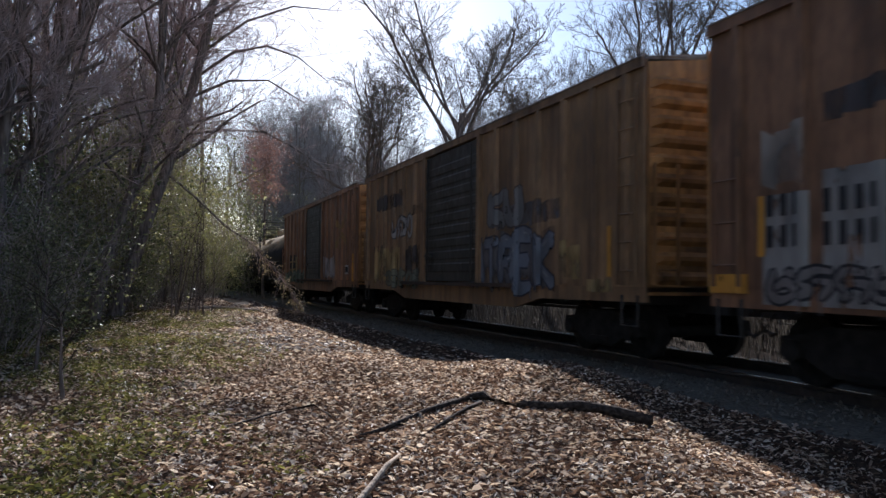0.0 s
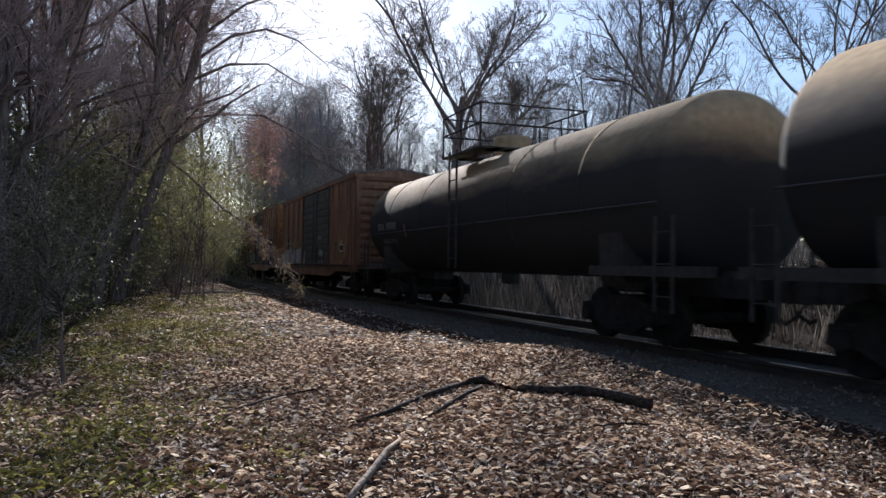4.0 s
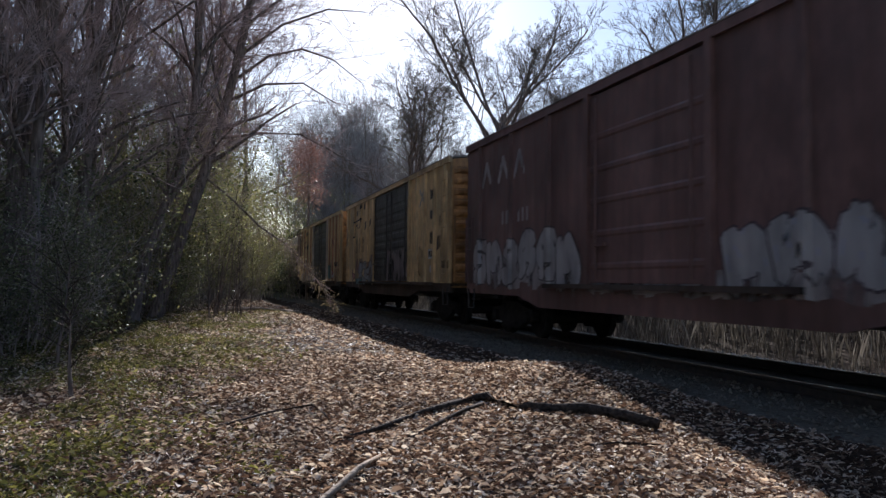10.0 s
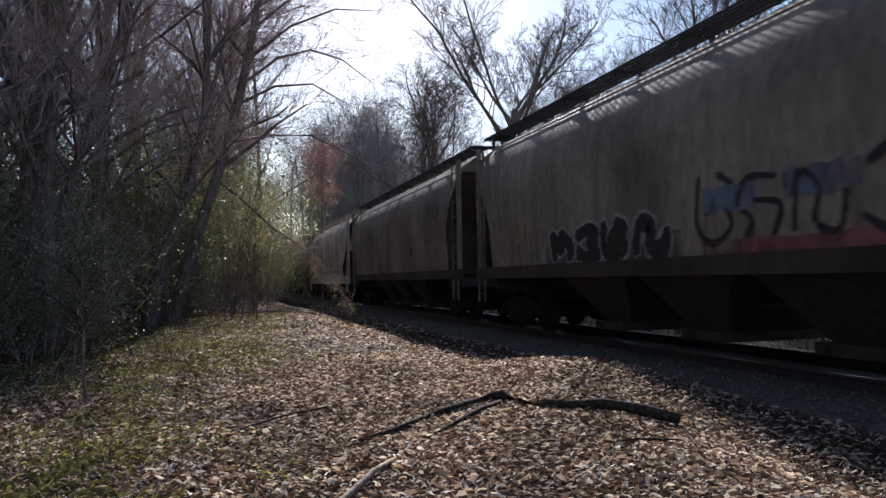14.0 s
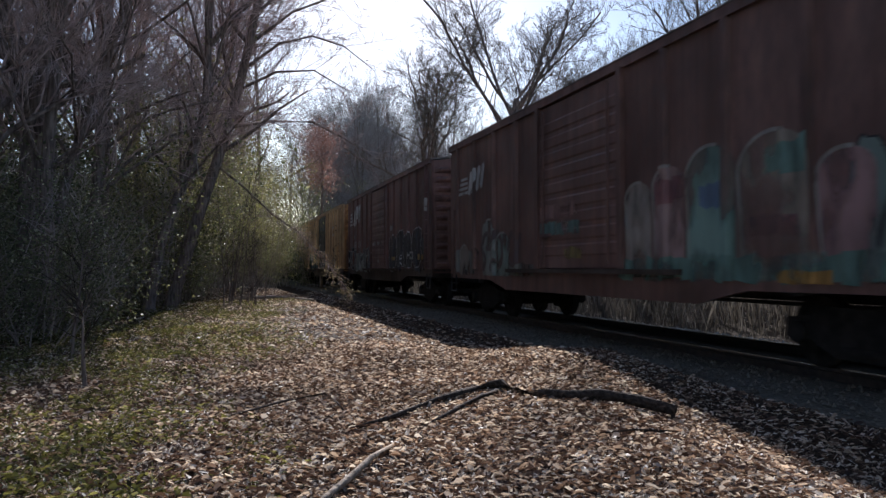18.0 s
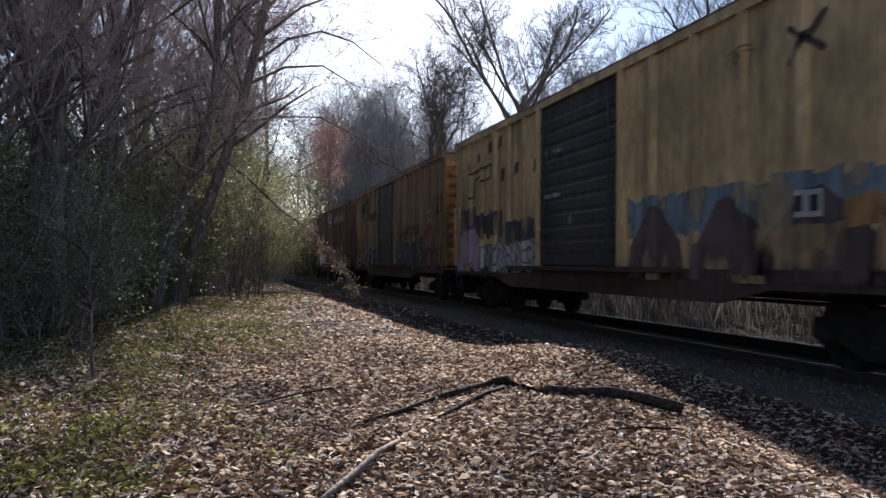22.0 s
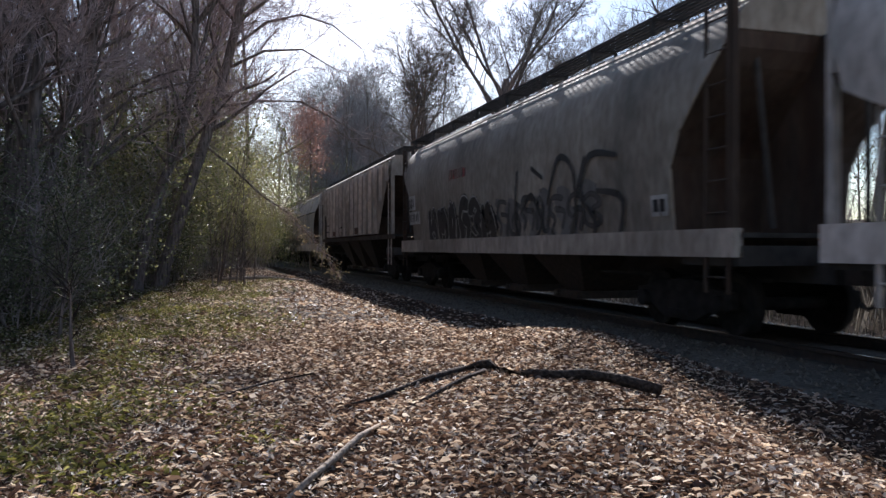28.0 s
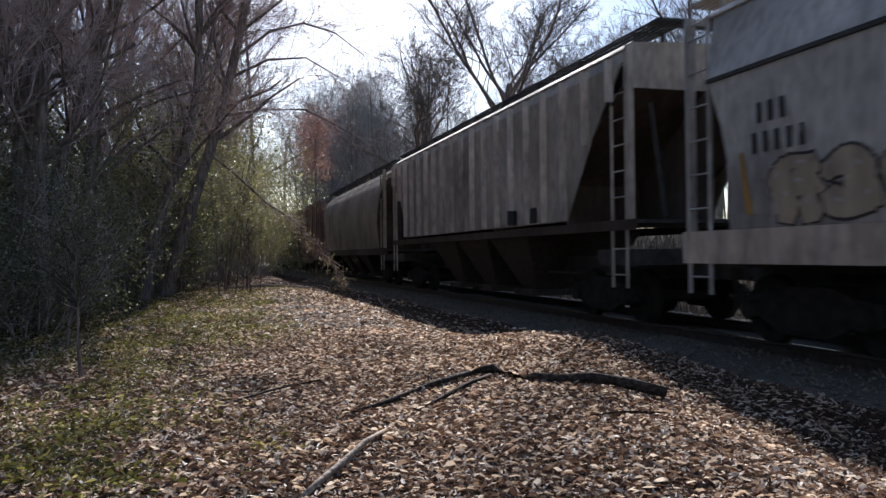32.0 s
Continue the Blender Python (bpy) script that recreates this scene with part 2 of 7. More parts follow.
RAIL_SHINE.node_tree.nodes["Principled BSDF"].inputs["Metallic"].default_value = 1.0
# sooted sill paint; on slope sheets and shear plates it stands for shade
SILL = paint("sooted_sill_recess_shade", (0.06, 0.045, 0.036), 0.5, 0.7)
EDGE = paint("worn_roof_edge", (0.15, 0.125, 0.105), 0.5, 0.75)


def dusty(name, dark, lit_dust, low, high):
    """Black tank paint, dusty along the top, where sunlight is put into the colour."""
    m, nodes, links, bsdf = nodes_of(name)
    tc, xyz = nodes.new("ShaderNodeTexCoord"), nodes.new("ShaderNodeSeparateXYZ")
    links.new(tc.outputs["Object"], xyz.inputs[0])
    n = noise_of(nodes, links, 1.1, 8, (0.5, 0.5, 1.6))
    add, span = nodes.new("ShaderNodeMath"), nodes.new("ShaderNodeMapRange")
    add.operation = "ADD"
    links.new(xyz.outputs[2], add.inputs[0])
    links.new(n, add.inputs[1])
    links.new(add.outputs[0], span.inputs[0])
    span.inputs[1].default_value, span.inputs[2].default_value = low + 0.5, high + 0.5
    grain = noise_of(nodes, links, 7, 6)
    r = ramp_of(nodes, [(0.3, tuple(c * 0.7 for c in lit_dust)), (0.7, lit_dust)])
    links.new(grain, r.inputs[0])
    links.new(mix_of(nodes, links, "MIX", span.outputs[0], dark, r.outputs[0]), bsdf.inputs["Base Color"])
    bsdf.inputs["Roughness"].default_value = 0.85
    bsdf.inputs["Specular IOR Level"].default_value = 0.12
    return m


# ---- mesh helpers ----
def mesh_object(name, verts, faces, material, parent=None, label="", smooth=False):
    me = bpy.data.meshes.new(name)
    me.from_pydata([tuple(v) for v in verts], [], faces)
    me.materials.append(material)
    if smooth:
        me.shade_smooth()
    ob = new(name, me)
    if parent:
        ob.parent = parent
    if label:
        ob["label"] = label
    return ob


def share(name, ob, parent, m=None):
    """Another piece on the same mesh."""
    o = new(name, ob.data)
    o.parent = parent
    o.matrix_basis = m if m else ob.matrix_basis.copy()
    return o


class Shape:
    """Collects plain solids into one mesh."""

    def __init__(self):
        self.v, self.f = [], []

    def box(self, x0, x1, y0, y1, z0, z1):
        b = len(self.v)
        self.v += [(x0, y0, z0), (x1, y0, z0), (x1, y1, z0), (x0, y1, z0), (x0, y0, z1), (x1, y0, z1), (x1, y1, z1), (x0, y1, z1)]
        self.f += [(b, b + 3, b + 2, b + 1), (b + 4, b + 5, b + 6, b + 7), (b, b + 1, b + 5, b + 4), (b + 1, b + 2, b + 6, b + 5), (b + 2, b + 3, b + 7, b + 6), (b + 3, b, b + 4, b + 7)]
        return self

    def prism(self, outline, axis, a, b):
        """An outline (two coordinates, in turn) drawn out along an axis from a to b."""
        n, i0 = len(outline), len(self.v)
        put = {"x": lambda p, t: (t, p[0], p[1]), "y": lambda p, t: (p[0], t, p[1]), "z": lambda p, t: (p[0], p[1], t)}[axis]
        self.v += [put(p, a) for p in outline] + [put(p, b) for p in outline]
        self.f += [tuple(i0 + i for i in range(n))[::-1], tuple(i0 + n + i for i in range(n))]
        self.f += [(i0 + i, i0 + (i + 1) % n, i0 + n + (i + 1) % n, i0 + n + i) for i in range(n)]
        return self

    def tube(self, path, radii, sides=6):
        i0, n = len(self.v), len(path)
        pts = [Vector(p) for p in path]
        for i, p in enumerate(pts):
            d = (pts[min(i + 1, n - 1)] - pts[max(i - 1, 0)]).normalized()
            u = d.orthogonal().normalized()
            w = d.cross(u)
            r = radii if isinstance(radii, (int, float)) else radii[i]
            self.v += [tuple(p + (u * math.cos(6.2832 * k / sides) + w * math.sin(6.2832 * k / sides)) * r) for k in range(sides)]
        for i in range(n - 1):
            a, b = i0 + i * sides, i0 + (i + 1) * sides
            self.f += [(a + k, a + (k + 1) % sides, b + (k + 1) % sides, b + k) for k in range(sides)]
        self.f += [tuple(i0 + k for k in range(sides))[::-1], tuple(i0 + (n - 1) * sides + k for k in range(sides))]
        return self

    def loft(self, rings, closed=True, caps=True):
        """Rings of equal count, skinned in turn."""
        i0, m = len(self.v), len(rings[0])
        for r in rings:
            self.v += [tuple(p) for p in r]
        for i in range(len(rings) - 1):
            a, b = i0 + i * m, i0 + (i + 1) * m
            for k in range(m if closed else m - 1):
                self.f.append((a + k, a + (k + 1) % m, b + (k + 1) % m, b + k))
        if caps:
            self.f += [tuple(i0 + k for k in range(m))[::-1], tuple(i0 + (len(rings) - 1) * m + k for k in range(m))]
        return self

    def part(self, name, material, parent=None, label="", smooth=False):
        return mesh_object(name, self.v, self.f, material, parent, label, smooth)


def circle(r, n, x=0.0, z=0.0):
    return [(x + r * math.cos(6.28318 * i / n), z + r * math.sin(6.28318 * i / n)) for i in range(n)]


def thing(name, m, label, category, group="", kind=""):
    ob = new(name)
    ob.empty_display_size = 0.3
    ob.matrix_basis = m
    return tagged(ob, label, category, group, kind)


# ---- ground ----
def ramp(a, b, x):
    t = min(1.0, max(0.0, (x - a) / (b - a)))
    return t * t * (3 - 2 * t)


def ground_z(x, y):
    q = ACROSS.x * x + ACROSS.y * y
    s = ALONG.x * x + ALONG.y * y
    z = 0.05 * noise.noise(Vector((x * 0.35, y * 0.35, 0))) + 0.02 * noise.noise(Vector((x * 1.3, y * 1.3, 4)))
    z += 0.06 * ramp(3.2, 2.2, q) * ramp(1.0, 2.5, q)
    z *= ramp(6.0, 4.6, q) if q < 7 else ramp(10.5, 13, q)
    z -= 0.14 * (ramp(4.9, 5.4, q) - ramp(9.9, 10.4, q))
    dip = -0.3 + 0.41 * math.exp(-((s - 9.0) / 2.9) ** 2)
    z += dip * ramp(3.0, 4.3, q) * ramp(5.3, 4.8, q)
    z += 1.35 * ramp(9.9, 13.2, q) + 2.6 * ramp(16, 60, q)
    z += 0.35 * ramp(-6, -16, q)
    return z


def sheet(name, xs, ys, material):
    verts = [(x, y, ground_z(x, y)) for y in ys for x in xs]
    n = len(xs)
    faces = [(j * n + i, j * n + i + 1, (j + 1) * n + i + 1, (j + 1) * n + i) for j in range(len(ys) - 1) for i in range(n - 1)]
    return mesh_object(name, verts, faces, material, smooth=True)


def spaced(near, step, far):
    out, x = [-near + step * i for i in range(int(2 * near / step) + 1)], near
    grow = step
    while x < far:
        grow *= 1.35
        x += grow
        out = [-x] + out + [x]
    return out


ground = tagged(sheet("ground", spaced(22, 0.4, 900), [y + 18 for y in spaced(26, 0.4, 900)], EARTH),
                "brown leaf-strewn woodland floor beside the railway", "ground", kind="structure")

# ballast bed, ties and rails
bed = Shape()
bed.prism([(4.95, -0.3), (5.5, -0.1), (CENTRE, -0.06), (9.8, -0.1), (10.5, -0.3)], "x", -40, 330)
bed_ob = bed.part("ballast_bed", BALLAST)
LINE = Matrix(((ALONG.x, ACROSS.x, 0, 0), (ALONG.y, ACROSS.y, 0, 0), (0, 0, 1, 0), (0, 0, 0, 1)))
bed_ob.matrix_basis = LINE
tagged(bed_ob, "dark crushed stone ballast under the track", "ballast", kind="structure")
stones = Shape()
rng = random.Random(5)
for i in range(4200):
    s, q = rng.uniform(-3, 42), rng.uniform(5.45, 6.9)
    z = -0.12 + 0.05 * ramp(5.0, 5.8, q)
    r = rng.uniform(0.018, 0.045)
    b = len(stones.v)
    stones.v += [(s + r * rng.uniform(0.6, 1.3) * a, q + r * rng.uniform(0.6, 1.3) * c, z + r * rng.uniform(0.5, 1.2) * d) for a, c, d in ((1, 0, 0), (-1, 0, 0), (0, 1, 0), (0, -1, 0), (0.2, 0.1, 1), (0, 0, -1))]
    stones.f += [(b, b + 2, b + 4), (b + 2, b + 1, b + 4), (b + 1, b + 3, b + 4), (b + 3, b, b + 4)]
stones_ob = stones.part("ballast_stones", BALLAST)
stones_ob.matrix_basis = LINE
tagged(stones_ob, "loose grey ballast stones along the shoulder", "gravel", kind="stuff")
# added stones whose pale colour draws the sunlit line past the far rail
pale = Shape()
for i in range(2600):
    s, q = rng.uniform(-3, 45), rng.uniform(9.2, 9.85)
    r, b = rng.uniform(0.02, 0.05), len(pale.v)
    pale.v += [(s + r * rng.uniform(0.6, 1.3) * a, q + r * rng.uniform(0.6, 1.3) * c, -0.1 + r * rng.uniform(0.5, 1.2) * d) for a, c, d in ((1, 0, 0), (-1, 0, 0), (0, 1, 0), (0, -1, 0), (0.2, 0.1, 1), (0, 0, -1))]
    pale.f += [(b, b + 2, b + 4), (b + 2, b + 1, b + 4), (b + 1, b + 3, b + 4), (b + 3, b, b + 4)]
pale_ob = pale.part("pale_gravel", SUNLIT_STONE)
pale_ob.matrix_basis = LINE
tagged(pale_ob, "loose gravel past the far rail, coloured pale as if sunlit", "gravel", kind="stuff")
track = thing("railway_track", LINE @ pose(0, CENTRE, 0), "steel rails on dark wooden ties in ballast", "track", kind="structure")
RAIL_FORM = [(-0.075, 0), (0.075, 0), (0.075, 0.012), (0.012, 0.03), (0.012, 0.12), (0.036, 0.135), (0.036, 0.17), (-0.036, 0.17), (-0.036, 0.135), (-0.012, 0.12), (-0.012, 0.03), (-0.075, 0.012)]
for side in (-1, 1):
    r = Shape().prism([(side * 0.7525 + a, RAIL_TOP - 0.172 + b) for a, b in RAIL_FORM], "x", -40, 330).part("rail", RUST, track, "rusty steel rail with a worn bright head")
    Shape().box(-40, 330, side * 0.7525 - 0.03, side * 0.7525 + 0.03, RAIL_TOP - 0.003, RAIL_TOP + 0.001).part("rail_head", RAIL_SHINE, r)
tie = Shape().box(-0.115, 0.115, -1.3, 1.3, -0.27, RAIL_TOP - 0.172).part("tie", TIE, track)
tie.matrix_basis = pose(-5, 0, 0)
for i in range(1, 150):
    share("tie", tie, track, pose(-5 + i * 0.53, 0, 0, 0, 0, ((i * 37) % 11 - 5) * 0.25))


# ---- running gear shared by all cars ----
GEAR = {}


def gear_meshes():
    """Side frame, bolster, wheelset and coupler, built once and shared."""
    frame_form = [(-1.15, 0.36), (-1.12, 0.58), (-0.72, 0.62), (-0.45, 0.72), (0.45, 0.72), (0.72, 0.62), (1.12, 0.58), (1.15, 0.36), (0.98, 0.3), (0.82, 0.36),
                  (0.55, 0.24), (0.38, 0.16), (-0.38, 0.16), (-0.55, 0.24), (-0.82, 0.36), (-0.98, 0.3)]
    f = Shape()
    f.prism(frame_form, "y", -0.07, 0.07)
    f.box(-0.26, 0.26, -0.1, 0.1, 0.22, 0.3)
    for x in (-0.9, 0.9):
        f.prism(circle(0.13, 10, x, 0.42), "y", -0.15, 0.12)
    GEAR["side_frame"] = f
    sp = Shape()
    for x in (-0.17, 0, 0.17):
        for k in range(5):
            sp.box(x - 0.06, x + 0.06, -0.12, -0.07, 0.3 + k * 0.06, 0.335 + k * 0.06)
    GEAR["springs"] = sp
    b = Shape().box(-0.2, 0.2, -1.0, 1.0, 0.42, 0.74)
    b.box(-0.35, 0.35, -0.35, 0.35, 0.7, 0.86)
    b.box(-0.06, 0.06, -0.7, 0.7, 0.25, 0.33)
    GEAR["bolster"] = b
    lathe = [(-1.0, 0.01), (-1.0, 0.085), (-0.86, 0.085), (-0.86, 0.14), (-0.83, 0.15), (-0.8, 0.3), (-0.81, 0.36), (-0.815, 0.42), (-0.69, 0.425), (-0.688, 0.445), (-0.665, 0.445), (-0.665, 0.36), (-0.7, 0.3), (-0.7, 0.13), (-0.62, 0.085)]
    lathe += [(-y, r) for y, r in lathe[::-1]]
    w = Shape().loft([[(r * math.cos(6.28318 * k / 22), y, r * math.sin(6.28318 * k / 22)) for k in range(22)][::-1] for y, r in lathe])
    GEAR["wheelset"] = w
    c = Shape().box(-0.55, 0.12, -0.09, 0.09, 0.8, 0.98)
    c.prism([(0.1, -0.12), (0.42, -0.17), (0.5, -0.02), (0.38, 0.02), (0.36, 0.14), (0.1, 0.16)], "z", 0.72, 1.06)
    c.tube([(0, 0.25, 0.8), (0.2, 0.28, 0.55), (0.42, 0.24, 0.45), (0.55, 0.2, 0.5)], 0.028, 6)
    GEAR["coupler"] = c


gear_meshes()
GEAR_OB = {}
WHEELS = []


def geared(key, material, parent, m, name=None):
    name = name or key
    if key not in GEAR_OB:
        ob = GEAR[key].part(name, material, parent, smooth=False)
        ob.matrix_basis = m
        GEAR_OB[key] = ob
        return ob
    return share(name, GEAR_OB[key], parent, m)


def trucks(car, half, number):
    for x in (-half, half):
        t = new("truck")
        t.parent, t.matrix_basis = car, pose(x, 0, 0)
        for y in (-1.0, 1.0):
            geared("side_frame", TRUCK_SHADE, t, pose(0, y, 0))
        geared("springs", TRUCK_SHADE, t, pose(0, 0, 0) @ pose(0, -0.93, 0))
        geared("bolster", TRUCK_SHADE, t, pose(0, 0, 0))
        for wx in (-0.89, 0.89):
            w = geared("wheelset", TRUCK_SHADE, t, pose(wx, 0, 0.42))
            WHEELS.append((number, wx, w))


def couplers(car, half):
    geared("coupler", RUST, car, pose(half, 0, 0))
    geared("coupler", RUST, car, pose(-half, 0, 0, 0, 0, 180))


def ladder(car, x, y, z0, z1, material, wide=0.42, name="ladder", rungs=None, along="x"):
    s = Shape()
    n = rungs or max(3, int((z1 - z0) / 0.4))
    for k in (-1, 1):
        a = k * wide / 2
        if along == "x":
            s.box(x + a - 0.02, x + a + 0.02, y - 0.02, y + 0.02, z0, z1)
        else:
            s.box(x - 0.02, x + 0.02, y + a - 0.02, y + a + 0.02, z0, z1)
    for i in range(n):
        z = z0 + (i + 0.5) * (z1 - z0) / n
        if along == "x":
            s.tube([(x - wide / 2, y, z), (x + wide / 2, y, z)], 0.014, 5)
        else:
            s.tube([(x, y - wide / 2, z), (x, y + wide / 2, z)], 0.014, 5)
    return s.part(name, material, car)


# ---- sprayed pieces and stencils, laid over the side's own relief ----
class Side:
    """The camera side of a car: a plane at -y with upright ribs that stand proud, or a bowed sheet."""

    def __init__(self, y, ribs=(), depth=0.0, foot=0.087, crest=0.06, bow=None):
        self.y, self.ribs, self.depth, self.foot, self.crest, self.bow = y, sorted(ribs), depth, foot, crest, bow

    def proud(self, x):
        near = min((abs(x - r) for r in self.ribs), default=9.0)
        return self.depth * min(1.0, max(0.0, (self.foot - near) / (self.foot - self.crest)))

    def lay(self, polys, lift):
        verts, faces = [], []
        for poly in polys:
            xs = [p[0] for p in poly]
            zs = [p[1] for p in poly]
            if self.bow:
                cuts = [min(zs)] + [z for z in self.bow[2] if min(zs) < z < max(zs)] + [max(zs)]
                for a, b in zip(cuts, cuts[1:]):
                    piece = clip(clip(poly, 1, a, 1), 1, b, -1)
                    if len(piece) > 2:
                        k = len(verts)
                        verts += [(p[0], -self.bow[0](p[1]) - lift, p[1]) for p in piece]
                        faces.append(tuple(range(k, k + len(piece))))
                continue
            cuts = [min(xs)]
            for r in self.ribs:
                for e in (r - self.foot, r - self.crest, r + self.crest, r + self.foot):
                    if min(xs) < e < max(xs):
                        cuts.append(e)
            cuts.append(max(xs))
            for a, b in zip(cuts, cuts[1:]):
                if b - a < 1e-4:
                    continue
                piece = clip(clip(poly, 0, a, 1), 0, b, -1)
                if len(piece) > 2:
                    k = len(verts)
                    verts += [(p[0], -self.y - self.proud(p[0]) - lift, p[1]) for p in piece]
                    faces.append(tuple(range(k, k + len(piece))))
        return verts, faces


def clip(poly, axis, value, sign):
    out = []
    for i, p in enumerate(poly):
        q = poly[(i + 1) % len(poly)]
        a, b = sign * (p[axis] - value), sign * (q[axis] - value)
        if a >= 0:
            out.append(p)
        if (a > 0 > b) or (a < 0 < b):
            t = a / (a - b)
            out.append((p[0] + (q[0] - p[0]) * t, p[1] + (q[1] - p[1]) * t))
    return out


def stroke(a, b, w, w2=None):
    w2 = w if w2 is None else w2
    dx, dz = b[0] - a[0], b[1] - a[1]
    l = math.hypot(dx, dz) or 1e-6
    nx, nz = -dz / l, dx / l
    ex, ez = dx / l * w * 0.4, dz / l * w * 0.4
    return [(a[0] - nx * w / 2, a[1] - nz * w / 2), (a[0] - ex, a[1] - ez), (a[0] + nx * w / 2, a[1] + nz * w / 2), (b[0] + nx * w2 / 2, b[1] + nz * w2 / 2), (b[0] + ex, b[1] + ez), (b[0] - nx * w2 / 2, b[1] - nz * w2 / 2)]


def rect(x0, x1, z0, z1):
    return [(x0, z0), (x1, z0), (x1, z1), (x0, z1)]


GLYPHS = {
    "A": [[(0, 0), (0.42, 1), (0.58, 1), (1, 0)], [(0.22, 0.36), (0.8, 0.36)]],
    "B": [[(0.05, 0), (0.05, 1), (0.7, 0.98), (0.85, 0.76), (0.6, 0.54), (0.1, 0.52)], [(0.6, 0.54), (1, 0.3), (0.75, 0.02), (0.05, 0)]],
    "D": [[(0.05, 0), (0.05, 1), (0.6, 0.95), (1, 0.55), (0.75, 0.08), (0.05, 0)]],
    "E": [[(1, 0.98), (0.1, 1), (0.05, 0.5), (0.1, 0), (1, 0.03)], [(0.1, 0.52), (0.8, 0.52)]],
    "H": [[(0.05, 0), (0.08, 1)], [(0.95, 0), (0.92, 1)], [(0.08, 0.5), (0.92, 0.52)]],
    "K": [[(0.05, 0), (0.08, 1)], [(1, 1), (0.15, 0.48), (1, 0)]],
    "L": [[(0.1, 1), (0.05, 0.05), (1, 0.05)]],
    "M": [[(0, 0), (0.12, 1), (0.5, 0.4), (0.88, 1), (1, 0)]],
    "O": [[(0.5, 1), (0.1, 0.8), (0.02, 0.4), (0.3, 0.02), (0.75, 0.05), (1, 0.5), (0.85, 0.9), (0.5, 1)]],
    "P": [[(0.05, 0), (0.08, 1), (0.7, 1), (1, 0.76), (0.75, 0.48), (0.1, 0.46)]],
    "R": [[(0.05, 0), (0.08, 1), (0.7, 1), (0.95, 0.78), (0.7, 0.52), (0.1, 0.5)], [(0.45, 0.5), (1, 0)]],
    "S": [[(0.95, 0.85), (0.55, 1), (0.12, 0.82), (0.25, 0.55), (0.8, 0.42), (0.9, 0.15), (0.5, 0), (0.03, 0.12)]],
    "T": [[(0, 0.96), (1, 1)], [(0.5, 0.98), (0.48, 0)]],
    "U": [[(0.05, 1), (0.05, 0.3), (0.35, 0), (0.7, 0.02), (0.95, 0.35), (0.95, 1)]],
    "V": [[(0, 1), (0.48, 0), (1, 1)]],
    "Z": [[(0.03, 0.95), (0.95, 1), (0.05, 0.05), (1, 0)]],
    "a": [[(0, 0.1), (0.2, 0.95), (0.55, 0.7), (0.4, 0.2), (0.8, 0.05), (1, 0.6)]],
    "b": [[(0.1, 1), (0, 0.3), (0.4, 0), (0.9, 0.25), (0.6, 0.65), (0.25, 0.45)], [(0.6, 1), (0.95, 0.85)]],
    "c": [[(0, 0.8), (0.5, 1), (0.95, 0.7), (0.5, 0.5), (0.95, 0.2), (0.45, 0), (0, 0.2)]],
    "d": [[(0.1, 0), (0.05, 0.9), (0.5, 0.35), (0.55, 0.95), (1, 0.4), (0.85, 0)]],
    "e": [[(0.9, 0.95), (0.3, 1), (0, 0.6), (0.3, 0.3), (0.1, 0.02)], [(0.4, 0.62), (0.95, 0.5), (0.7, 0)]],
    "f": [[(0, 0.5), (0.3, 1), (0.7, 0.85), (0.75, 0.3), (0.4, 0), (0.1, 0.2)], [(0.75, 0.5), (1, 0.95)]],
}


def curve(pts, steps=4):
    """A smooth run through the points."""
    if len(pts) < 3:
        return pts
    out = []
    for i in range(len(pts) - 1):
        p0, p1, p2, p3 = pts[max(i - 1, 0)], pts[i], pts[i + 1], pts[min(i + 2, len(pts) - 1)]
        for k in range(steps):
            t = k / steps
            out.append(tuple(0.5 * (2 * b + (c - a) * t + (2 * a - 5 * b + 4 * c - d) * t * t + (3 * b - a - 3 * c + d) * t ** 3) for a, b, c, d in zip(p0, p1, p2, p3)))
    return out + [pts[-1]]


